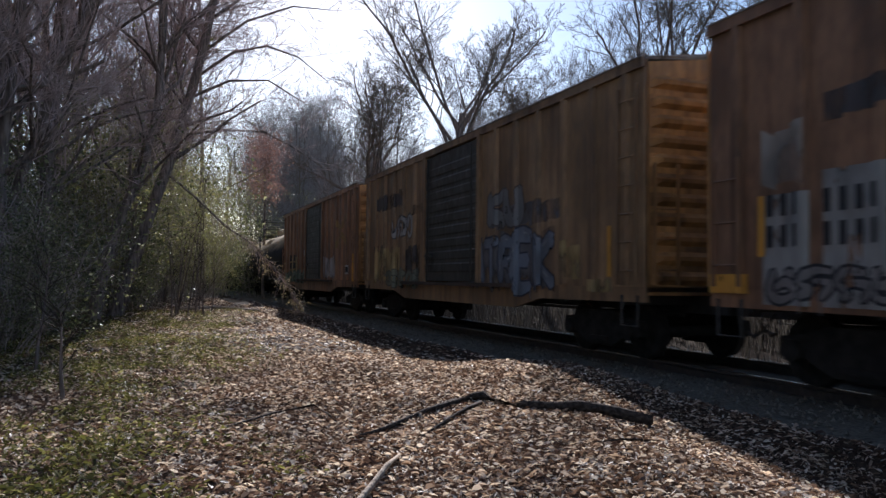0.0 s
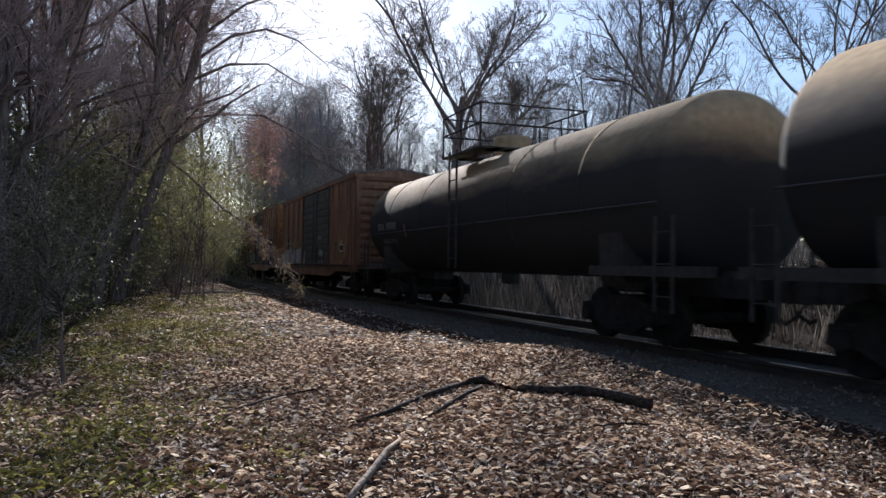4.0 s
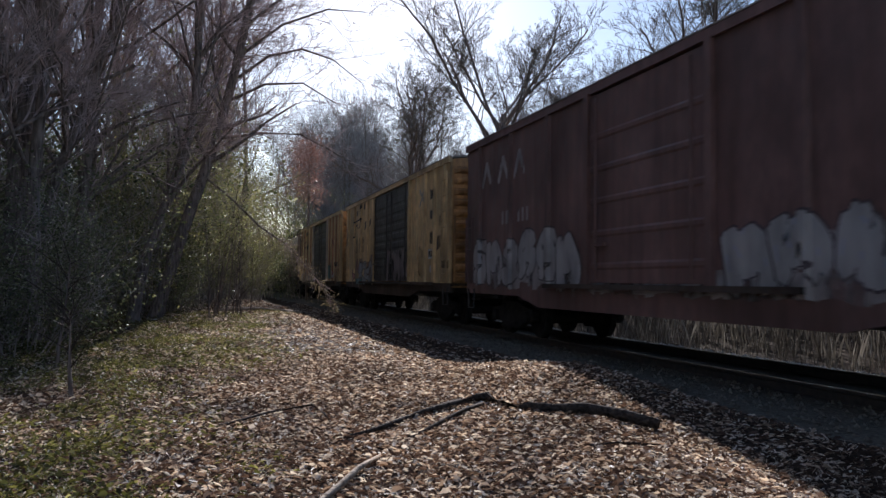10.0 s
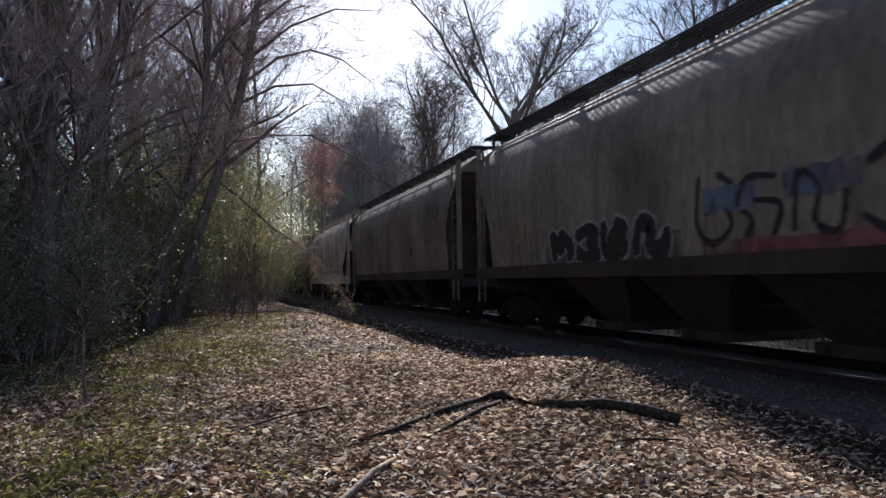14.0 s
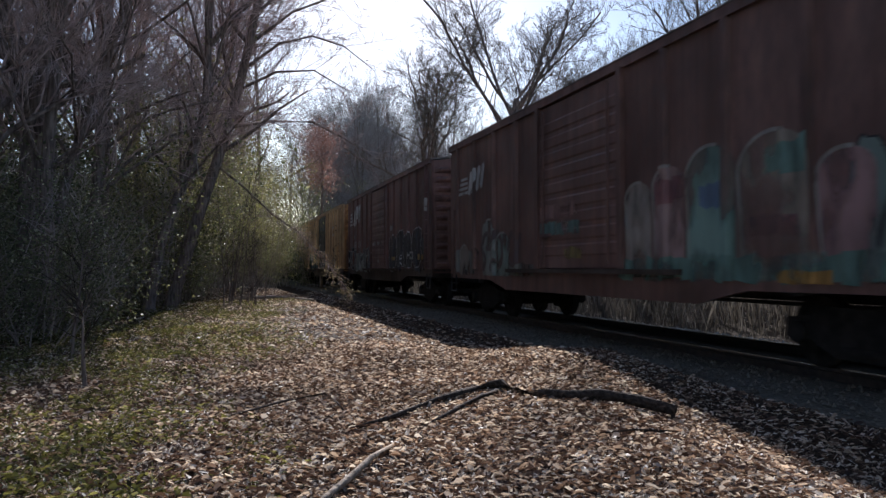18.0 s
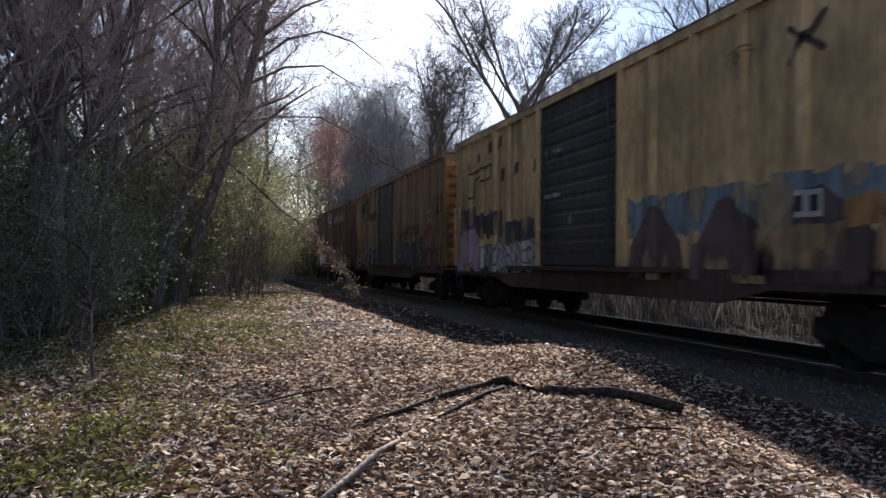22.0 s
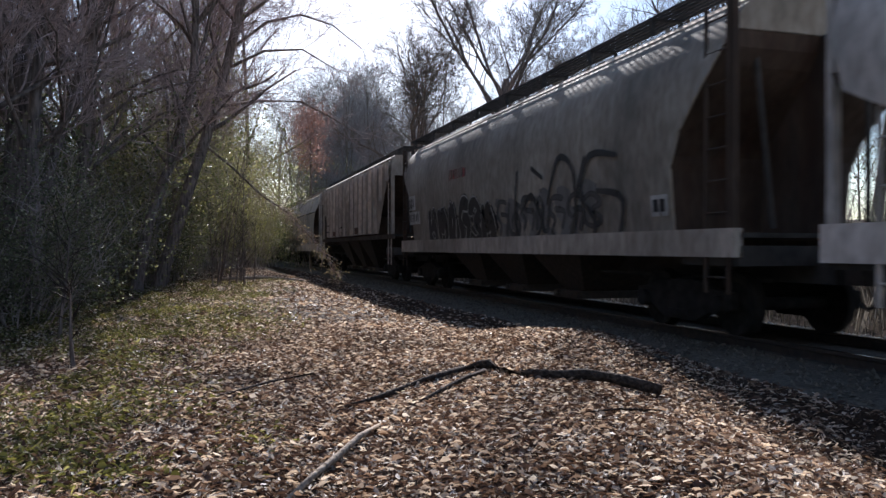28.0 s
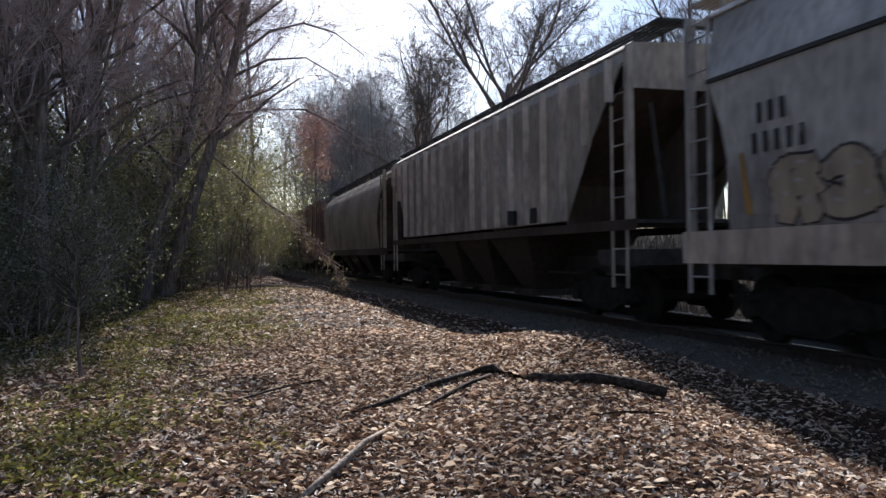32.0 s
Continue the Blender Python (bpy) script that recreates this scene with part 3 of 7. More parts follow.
def piece(car, side, text, x0, x1, z0, z1, fill, line, fat=0.3, edge=0.045, shine=None, seed=0, lift=0.007, wild=0.12):
    """Sprayed letters side by side, each a fat smooth stroke with its outline; small letters of GLYPHS are mere flourishes."""
    g = random.Random(seed)
    w = (x1 - x0) / len(text)
    layers = {"graffiti_outline": ([], [], line), "graffiti_fill": ([], [], fill), "graffiti_highlight": ([], [], shine)}

    def put(name, poly, up):
        V, F, _ = layers[name]
        v, f = side.lay([poly], up)
        k = len(V)
        V.extend(v)
        F.extend(tuple(k + q for q in face) for face in f)

    for i, ch in enumerate(text):
        if ch == " ":
            continue
        gx, gw = x0 + i * w + g.uniform(-wild, wild) * w * 0.5, w * (1.0 - fat * 0.75) * g.uniform(0.95, 1.1)
        lo, hi = z0 + g.uniform(0, wild) * (z1 - z0), z1 - g.uniform(0, wild) * (z1 - z0)
        lean, t = g.uniform(-1, 1.4) * wild * gw, min(w, (hi - lo)) * fat
        n = 0
        for run_ in GLYPHS[ch]:
            pts = [(gx + t * 0.4 + a * gw + lean * b, lo + t * 0.45 + b * (hi - lo - t * 0.9)) for a, b in run_]
            pts = curve(pts)
            wide = [t * (1.08 - 0.25 * math.sin(0.7 * k + i)) for k in range(len(pts))]
            for k in range(len(pts) - 1):
                up = lift + i * 0.0016 + n * 0.00002
                n += 1
                if line:
                    put("graffiti_outline", stroke(pts[k], pts[k + 1], wide[k] + 2 * edge, wide[k + 1] + 2 * edge), up)
                put("graffiti_fill", stroke(pts[k], pts[k + 1], wide[k], wide[k + 1]), up + 0.0009)
                if shine and k % 5 == 1:
                    put("graffiti_highlight", stroke((pts[k][0] - t * 0.22, pts[k][1] + t * 0.2), (pts[k + 1][0] - t * 0.22, pts[k + 1][1] + t * 0.2), t * 0.13), up + 0.0014)
            if g.random() < 0.5:
                q = pts[-1]
                put("graffiti_fill", stroke(q, (q[0], q[1] - g.uniform(0.08, 0.25)), 0.025), lift + i * 0.0016 + 0.001)
    for name, (V, F, colour) in layers.items():
        if colour and F:
            mesh_object(name, V, F, spray("spray_%02d%02d%02d" % tuple(int(c * 99) for c in colour), colour), car)["kind"] = "stuff"


def graffiti(car, side, x0, x1, z0, z1, count, fill, line, cloud=None, seed=0, fat=0.3, extra=None, text=None):
    """A sprayed piece: a cloud of overspray, then flourishes or the letters given."""
    g = random.Random(seed)
    if cloud:
        puffs = []
        for i in range(count * 4):
            c, r = (g.uniform(x0, x1), g.uniform(z0, z1)), g.uniform(0.15, 0.4) * (z1 - z0)
            turn = g.uniform(0, 0.6)
            puffs.append([(c[0] + r * (1.2 + 0.3 * math.sin(k * 2.1 + turn)) * math.cos(k * 0.5236), c[1] + r * 0.8 * math.sin(k * 0.5236)) for k in range(12)])
        lim = (z0 - 0.25, z1 + 0.3)
        puffs = [p for p in (clip(clip(q, 1, lim[0], 1), 1, lim[1], -1) for q in puffs) if len(p) > 2]
        v, f = side.lay(puffs, 0.004)
        mesh_object("graffiti_cloud", v, f, spray("spray_%02d%02d%02d" % tuple(int(c * 99) for c in cloud), cloud), car)["kind"] = "stuff"
    text = text or "".join(g.choice("abcdef") for _ in range(count))
    piece(car, side, text, x0, x1, z0, z1, fill, line if line != fill else None, max(0.09, fat), 0.035 if fat > 0.15 else 0.02, extra, seed, wild=0.16)


def patch(car, side, name, polys, colour, lift=0.003, label="", worn=0.0):
    v, f = side.lay(polys, lift)
    ob = mesh_object(name, v, f, spray("spray_%02d%02d%02d" % tuple(int(c * 99) for c in colour), colour, worn), car, label)
    if len(polys) > 1:
        ob["kind"] = "stuff"
    return ob


def stencil(car, side, x, z, size, count, colour, gap=None, skip=(), lift=0.02):
    """A row of plain bars where letters or numbers stand."""
    w = size * 0.45
    polys = [rect(x + i * size, x + i * size + w, z, z + size * 1.25) for i in range(count) if i not in skip]
    return patch(car, side, "stencil", polys, colour, lift)


# ---- boxcar ----
def boxcar(number, length, spec):
    L = length
    h = L / 2
    body, door_c, end_c = spec["body"], spec.get("door", spec["body"]), spec.get("end", spec["body"])
    top = spec.get("top", 4.38)
    dw, dx = spec.get("door_w", 3.3), spec.get("door_x", 0.0)
    ribs_n = spec.get("ribs", 6)
    car = thing("boxcar", pose(0, 0, 0), spec["label"], "boxcar", "cars of the freight train")
    sill = 1.12
    ribs = []
    for k in range(ribs_n):
        for e in (-1, 1):
            span = h - dw / 2 - 0.1 - e * dx
            ribs.append(dx + e * (dw / 2 + 0.1 + (k + 0.8) * span / (ribs_n + 0.3)))
    side = Side(1.49, ribs, 0.065)
    for s in (-1, 1):
        name = "side_wall"
        for a, b in ((-h, dx - dw / 2), (dx + dw / 2, h)):
            Shape().box(a, b, min(s * 1.43, s * 1.49), max(s * 1.43, s * 1.49), sill, top).part(name, body, car)
        rib = None
        for x in ribs:
            if rib is None:
                y0, y1 = s * 1.49, s * 1.555
                rib = Shape().prism([(-0.085, y0), (-0.06, y1), (0.06, y1), (0.085, y0)] if s > 0 else [(-0.06, y1), (-0.085, y0), (0.085, y0), (0.06, y1)], "z", sill + 0.02, top - 0.06).part("side_post", spec.get("post", body), car)
                rib.matrix_basis = pose(x, 0, 0)
            else:
                share("side_post", rib, car, pose(x, 0, 0))
        # side sill, deeper between the trucks
        fish = [(-h, sill), (-h, 0.9), (-h + 3.2, 0.88), (-h + 4.2, spec.get("belly", 0.68)), (h - 4.2, spec.get("belly", 0.68)), (h - 3.2, 0.88), (h, 0.9), (h, sill)]
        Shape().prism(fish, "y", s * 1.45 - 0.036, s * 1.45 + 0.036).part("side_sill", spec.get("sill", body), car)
        Shape().box(-h, h, s * 1.5 - 0.05, s * 1.5 + 0.06, top - 0.08, top + 0.06).part("top_chord", body, car)
        edge_ = [(s * 1.5, top + 0.06), (s * 1.56, top + 0.06), (s * 1.555, top + 0.085), (s * 1.5, top + 0.09)]
        Shape().prism(edge_ if s > 0 else edge_[::-1], "x", -h, h).part("roof_edge", EDGE, car)
        # doors on their track
        inset = -0.02 if spec.get("open") and s < 0 else 0.05
        leaves = spec.get("leaves", 1)
        for k in range(leaves):
            a, b = dx - dw / 2 + k * dw / leaves, dx - dw / 2 + (k + 1) * dw / leaves
            d = Shape()
            y = s * (1.46 + inset)
            n = spec.get("door_ribs", 9)
            wide = 0.16 if n > 5 else 0.06
            prof = [(y - s * 0.03, sill + 0.04), (y, sill + 0.04)]
            for i in range(n):
                z = sill + 0.25 + i * (top - sill - 0.6) / n
                prof += [(y, z), (y + s * 0.016, z + 0.035), (y + s * 0.016, z + 0.03 + wide), (y, z + 0.065 + wide)]
            prof += [(y, top - 0.12), (y - s * 0.03, top - 0.12)]
            d.prism(prof, "x", a + 0.01, b - 0.01)
            door = d.part("door", door_c, car, spec.get("door_label", ""))
            for bx in (a + 0.35, b - 0.35):
                Shape().tube([(bx, y + s * 0.06, sill + 0.1), (bx, y + s * 0.06, top - 0.2)], 0.02, 6).part("lock_bar", door_c, door)
            Shape().box(a + 0.25, a + 0.7, min(y + s * 0.05, y + s * 0.1), max(y + s * 0.05, y + s * 0.1), 1.75, 1.81).part("door_handle", door_c, door)
        tr = Shape()
        tr.box(max(-h + 1, dx - dw), min(h - 1, dx + dw), min(s * 1.49, s * 1.6), max(s * 1.49, s * 1.6), sill - 0.06, sill + 0.02)
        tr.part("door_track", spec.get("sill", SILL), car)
        for x in (dx - dw / 2, dx + dw / 2):
            Shape().box(x - 0.07, x + 0.07, min(s * 1.43, s * 1.57), max(s * 1.43, s * 1.57), sill, top - 0.05).part("door_post", spec.get("frame", body), car)
        for x in (-h + 0.35, h - 0.35):
            ladder(car, x, s * 1.56, 1.15, 2.7 if x * s > 0 else top - 0.3, spec.get("irons", body), 0.44)
        for x in (-h + 0.35, h - 0.35):
            Shape().tube([(x - 0.2, s * 1.5, 1.0), (x - 0.2, s * 1.5, 0.55), (x + 0.2, s * 1.5, 0.55), (x + 0.2, s * 1.5, 1.0)], 0.02, 5).part("stirrup", BLACK, car)
    # ends with pressed corrugations
    for e in (-1, 1):
        Shape().prism([(-1.46, 1.0), (1.46, 1.0), (1.46, top), (0, top + 0.2), (-1.46, top)], "x", e * (h - 0.06), e * h).part("end_wall", end_c, car)
        corr = None
        for i in range(11):
            z = 1.25 + i * 0.285
            if corr is None:
                ring = [(0, -0.1), (0.07, -0.03), (0.08, 0.03), (0, 0.1)]
                corr = Shape().loft([[(e * (h + (p[0] if abs(y) < 1.25 else p[0] * 0.1)), y, z + p[1]) for p in (ring if e > 0 else ring[::-1])] for y in (-1.4, -1.22, 1.22, 1.4)])
                corr = corr.part("end_corrugation", end_c, car)
            else:
                share("end_corrugation", corr, car, pose(0, 0, i * 0.285))
        ladder(car, e * (h + 0.12), -1.2, 1.15, 2.9 if e > 0 else top - 0.2, spec.get("irons", end_c), 0.4, along="y")
    brake = Shape()
    brake.prism([(0.75 + 0.28 * math.cos(k * 0.5236), 2.7 + 0.28 * math.sin(k * 0.5236)) for k in range(12)], "x", -h - 0.2, -h - 0.16)
    brake.part("brake_wheel", BLACK, car)
    # roof of overlapping sheets
    n, sheet_ = 14, None
    step = (2 * h + 0.04) / n
    for i in range(n):
        m = pose(-h - 0.02 + i * step, 0, 0)
        if sheet_ is None:
            roof = Shape().prism([(-1.53, top + 0.03), (-1.5, top + 0.07), (0, top + 0.24), (1.5, top + 0.07), (1.53, top + 0.03), (0, top + 0.18)], "x", 0, step - 0.015)
            roof.prism([(-1.5, top + 0.07), (0, top + 0.28), (1.5, top + 0.07), (0, top + 0.2)], "x", step - 0.05, step + 0.01)
            sheet_ = roof.part("roof_sheet", spec.get("roof", GALV), car)
            sheet_.matrix_basis = m
        else:
            share("roof_sheet", sheet_, car, m)
    under = Shape().box(-h - 0.3, h + 0.3, -0.25, 0.25, 0.72, 1.1)
    under.box(-h, h, -1.45, 1.45, 1.05, 1.12)
    for i in range(9):
        x = -h + 0.6 + i * (2 * h - 1.2) / 8
        under.box(x - 0.06, x + 0.06, -1.45, 1.45, 0.85, 1.06)
    under.box(-1.0, 0.4, 0.35, 0.8, 0.62, 0.98)
    under.tube([(-h + 0.4, -0.5, 0.7), (h - 0.4, -0.5, 0.7)], 0.03, 5)
    under.part("underframe", BLACK, car)
    trucks(car, h - 1.85, number)
    couplers(car, h + 0.2)
    if spec.get("marks"):
        spec["marks"](car, side, h)
    return car


# ---- covered hopper ----
def hopper(number, length, spec):
    L = length
    h = L / 2
    body = spec["body"]
    car = thing("covered_hopper", pose(0, 0, 0), spec["label"], "covered hopper", "cars of the freight train")
    ribbed = spec.get("ribbed", False)
    low, top = spec.get("low", 1.42), spec.get("top", 4.35)

    def bow(z):
        if ribbed:
            return 1.5 if z < top - 0.25 else 1.5 - (z - top + 0.25) * 0.6
        t = (z - low) / (top - low)
        if spec.get("line"):
            return 1.5 + 0.06 * min(1.0, t / 0.6) if t < 0.66 else 1.56 - 0.36 * (t - 0.66) / 0.34
        if t < 0.56:
            return 1.46 + 0.1 * math.sin(t / 0.56 * math.pi * 0.5)
        u = (t - 0.56) / 0.44
        return 1.56 - 0.78 * (1 - math.sqrt(max(0.0, 1 - (u * 0.97) ** 2)))

    levels = [low + (top - low) * t for t in ((0, 0.15, 0.3, 0.45, 0.62, 0.66, 0.7, 0.74, 0.8, 0.86, 0.91, 0.95, 0.98, 1.0) if not ribbed else (0, 0.5, 0.9, 0.95, 1.0))]
    roof_z = top + 0.14
    slopes, arch, cut = spec.get("slope", (0.92, 0.92)), h - 0.2, spec.get("cut", 0.9)

    def reach(z, e=1):
        """How far the side sheet goes at a height: cut back low down over the truck."""
        t = (z - low) / (top - low)
        if spec.get("closed"):
            return arch - slopes[e > 0] * (1 - t ** 1.9)
        u = min(1.0, max(0.0, (cut - t) / (cut * 0.67)))
        return arch - slopes[e > 0] * (u if ribbed or spec.get("line") else u * u * (3 - 2 * u))

    for s in (-1, 1):
        outer = [(-reach(z, -1), s * bow(z), z) for z in levels], [(reach(z), s * bow(z), z) for z in levels]
        sheet_ = Shape()
        n_lv = len(levels)
        sheet_.v = [*outer[0], *outer[1]] + [(p[0], p[1] - s * 0.03, p[2]) for p in (*outer[0], *outer[1])]
        sheet_.v += list(sheet_.v)
        k = 2 * n_lv
        for i in range(n_lv - 1):
            c = 2 * k                 # the cut edges keep corners of their own, so that they stay sharp
            fs = [(i, n_lv + i, n_lv + i + 1, i + 1), (k + i + 1, k + n_lv + i + 1, k + n_lv + i, k + i),
                  (c + n_lv + i, c + k + n_lv + i, c + k + n_lv + i + 1, c + n_lv + i + 1), (c + i, c + i + 1, c + k + i + 1, c + k + i)]
            sheet_.f += fs if s < 0 else [f[::-1] for f in fs]
        sheet_.part("side_sheet", body, car, smooth=not ribbed)
        if ribbed:
            n = spec.get("ribs", 17)
            for i in range(n):
                x = -arch + 0.3 + i * (2 * arch - 0.6) / (n - 1)
                zb = low
                if abs(x) > reach(low, 1 if x > 0 else -1):
                    zb = low + (top - low) * cut * (1 - 0.67 * (arch - abs(x)) / slopes[x > 0])
                if zb > top - 0.6:
                    continue
                Shape().prism([(x - 0.035, s * 1.49), (x - 0.025, s * 1.62), (x + 0.025, s * 1.62), (x + 0.035, s * 1.49)][::int(s)], "z", zb + 0.02, top - 0.15).part("side_rib", RIB, car)
        sill_z = low - (0.06 if ribbed else 0.003)
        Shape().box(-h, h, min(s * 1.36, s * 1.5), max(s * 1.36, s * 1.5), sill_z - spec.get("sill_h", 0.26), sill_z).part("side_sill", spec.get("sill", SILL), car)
        if spec.get("line"):
            z = low + (top - low) * 0.66
            Shape().box(-reach(z, -1), reach(z), min(s * bow(z), s * (bow(z) + 0.035)), max(s * bow(z), s * (bow(z) + 0.035)), z - 0.03, z + 0.02).part("seam", BLACK, car)
        lip = [(s * (bow(top) - 0.07), top - 0.03), (s * (bow(top) + 0.05), top - 0.03), (s * (bow(top) + 0.055), top - 0.01), (s * (bow(top) - 0.05), top + 0.09), (s * (bow(top) - 0.07), top + 0.09)]
        # white on some cars: the eave's sunlit line is painted on
        Shape().prism(lip if s > 0 else lip[::-1], "x", -arch, arch).part("eave_angle", spec.get("eave", body), car)
        for e in (-1, 1):
            ladder(car, e * (h - spec.get("inset", 0.35)), s * 1.47, 0.6, top - 0.1 if "inset" not in spec else low + 1.5, spec.get("irons", body), 0.45)
            po = Shape()
            po.box(e * (h - 0.1) - 0.05, e * (h - 0.1) + 0.05, s * 1.42 - 0.05, s * 1.42 + 0.05, low - 0.05, top)
            po.part("corner_post", spec.get("irons", body), car)
    # slope sheets, end panels
    for e in (-1, 1):
        slope = slopes[e > 0]
        a, b = e * (arch - slope), e * arch
        zt = low + (top - low) * min(cut, 0.96)
        sl = Shape()
        steps = [low - 0.05 + (zt - low + 0.05) * k / 12 for k in range(13)]
        rings = []
        for z in steps:
            r, wide = e * reach(max(z, low), e), bow(max(z, low)) - 0.012
            rings.append([(r - e * 0.04, -wide, z), (r - e * 0.004, -wide, z), (r - e * 0.004, wide, z), (r - e * 0.04, wide, z)][::e])
        # darker than the body: the end recess's shade is put into the paint
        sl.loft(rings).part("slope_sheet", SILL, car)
        ze = low if spec.get("closed") else zt
        Shape().prism([(-1.45, ze), (1.45, ze), (bow(top), top + 0.05), (0, roof_z), (-bow(top), top + 0.05)], "x", b - 0.02, b + 0.02).part("end_sheet", spec.get("end", body), car)
        pf = Shape().box(min(e * (arch - 1.9), e * h), max(e * (arch - 1.9), e * h), -1.4, 1.4, low - 0.12, low - 0.06)
        pf.box(e * (arch - 1.2) - 0.05, e * (arch - 1.2) + 0.05, -0.06, 0.06, low, zt - 0.4)
        for y in (-0.75, 0.75):
            pf.tube([(e * (h - 0.2), y, low), (e * (arch - 0.15), y * 1.2, zt - 0.2)], 0.04, 5)
        pf.part("end_platform", BLACK, car)
        # centre web added to close the view through, coloured dark like shade
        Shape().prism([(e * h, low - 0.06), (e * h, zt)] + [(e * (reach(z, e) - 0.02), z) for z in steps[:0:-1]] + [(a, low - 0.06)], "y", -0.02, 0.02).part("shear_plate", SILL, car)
        br = Shape()
        br.prism([(0.6 + 0.28 * math.cos(k * 0.5236), 2.3 + 0.28 * math.sin(k * 0.5236)) for k in range(12)], "x", e * (h - 0.12), e * (h - 0.08))
        if e < 0:
            br.part("brake_wheel", BLACK, car)
    roof = Shape().prism([(-bow(top), top + 0.02), (bow(top), top + 0.02), (bow(top) - 0.05, top + 0.08), (0.3, roof_z), (-0.3, roof_z), (-bow(top) + 0.05, top + 0.08)], "x", -arch, arch)
    roof.part("roof", spec.get("roof", body), car)
    hat = None
    for i in range(10):
        x = -arch + 1.0 + i * (2 * arch - 2) / 9
        if hat is None:
            hat = Shape().box(-0.62, 0.62, -0.28, 0.28, roof_z, roof_z + 0.1).part("hatch", spec.get("roof", body), car)
            hat.matrix_basis = pose(x, 0, 0)
        else:
            share("hatch", hat, car, pose(x, 0, 0))
    # running boards on brackets
    for s in (-1, 1):
        rb = Shape()
        y0, y1 = s * 0.62, s * 1.12
        zb = roof_z + 0.16
        for k in range(6):
            y = y0 + (y1 - y0) * k / 5
            rb.box(-arch - 0.5, arch + 0.5, y - 0.02, y + 0.02, zb, zb + 0.03)
        for i in range(int(2 * arch / 0.18)):
            x = -arch - 0.4 + i * 0.18
            rb.box(x - 0.012, x + 0.012, min(y0, y1), max(y0, y1), zb + 0.005, zb + 0.025)
        rb.part("running_board", spec.get("board", BLACK), car)
        bk = None
        for i in range(9):
            x = -arch + 0.2 + i * (2 * arch - 0.4) / 8
            if bk is None:
                bk = Shape().box(-0.03, 0.03, y0 - 0.03, y0 + 0.03, top, zb).box(-0.03, 0.03, y1 - 0.03, y1 + 0.03, top + 0.05, zb)
                bk = bk.box(-0.03, 0.03, min(y0, y1), max(y0, y1), zb - 0.03, zb - 0.002).part("board_bracket", spec.get("board", BLACK), car)
                bk.matrix_basis = pose(x, 0, 0)
            else:
                share("board_bracket", bk, car, pose(x, 0, 0))
    for e in (-1, 1):
        cr = Shape()
        zb = roof_z + 0.16
        for k in range(4):
            x = e * (arch + 0.15 + k * 0.12)
            cr.box(x - 0.02, x + 0.02, -1.12, 1.12, zb, zb + 0.03)
        cr.part("end_board", spec.get("board", BLACK), car)
    # discharge bays
    bays = spec.get("bays", 3)
    run = 2 * (h - 4.4)
    bay = None
    for i in range(bays):
        x = -run / 2 + (i + 0.5) * run / bays if bays > 1 else 0
        w = run / bays / 2 * 0.98
        if bay is None:
            top_r = [(-w, -1.36), (w, -1.36), (w, 1.36), (-w, 1.36)]
            low_r = [(-0.4, -0.75), (0.4, -0.75), (0.4, 0.75), (-0.4, 0.75)]
            b = Shape().loft([[(p[0], p[1], 0.34) for p in low_r], [(p[0], p[1], low - 0.1) for p in top_r]])
            b.box(-0.5, 0.5, -0.95, 0.95, 0.22, 0.36)
            b.tube([(-0.3, -1.0, 0.3), (-0.3, 1.0, 0.3)], 0.05, 6)
            bay = b.part("discharge_bay", spec.get("under", RUST), car)
            bay.matrix_basis = pose(x, 0, 0)
        else:
            share("discharge_bay", bay, car, pose(x, 0, 0))
    un = Shape().box(-h - 0.3, h + 0.3, -0.25, 0.25, 0.72, 1.08)
    un.tube([(-h + 0.4, -0.6, 0.75), (h - 0.4, -0.6, 0.75)], 0.03, 5)
    un.box(-h, -h + 1.2, -1.4, 1.4, 0.95, 1.2)
    un.box(h - 1.2, h, -1.4, 1.4, 0.95, 1.2)
    un.part("underframe", BLACK, car)
    trucks(car, h - 1.75, number)
    couplers(car, h + 0.2)
    side = Side(1.5, bow=(bow, None, levels)) if not ribbed else Side(1.5, [-arch + 0.3 + i * (2 * arch - 0.6) / (spec.get("ribs", 17) - 1) for i in range(spec.get("ribs", 17))], 0.112, 0.052, 0.032)
    if spec.get("marks"):
        spec["marks"](car, side, h)
    return car


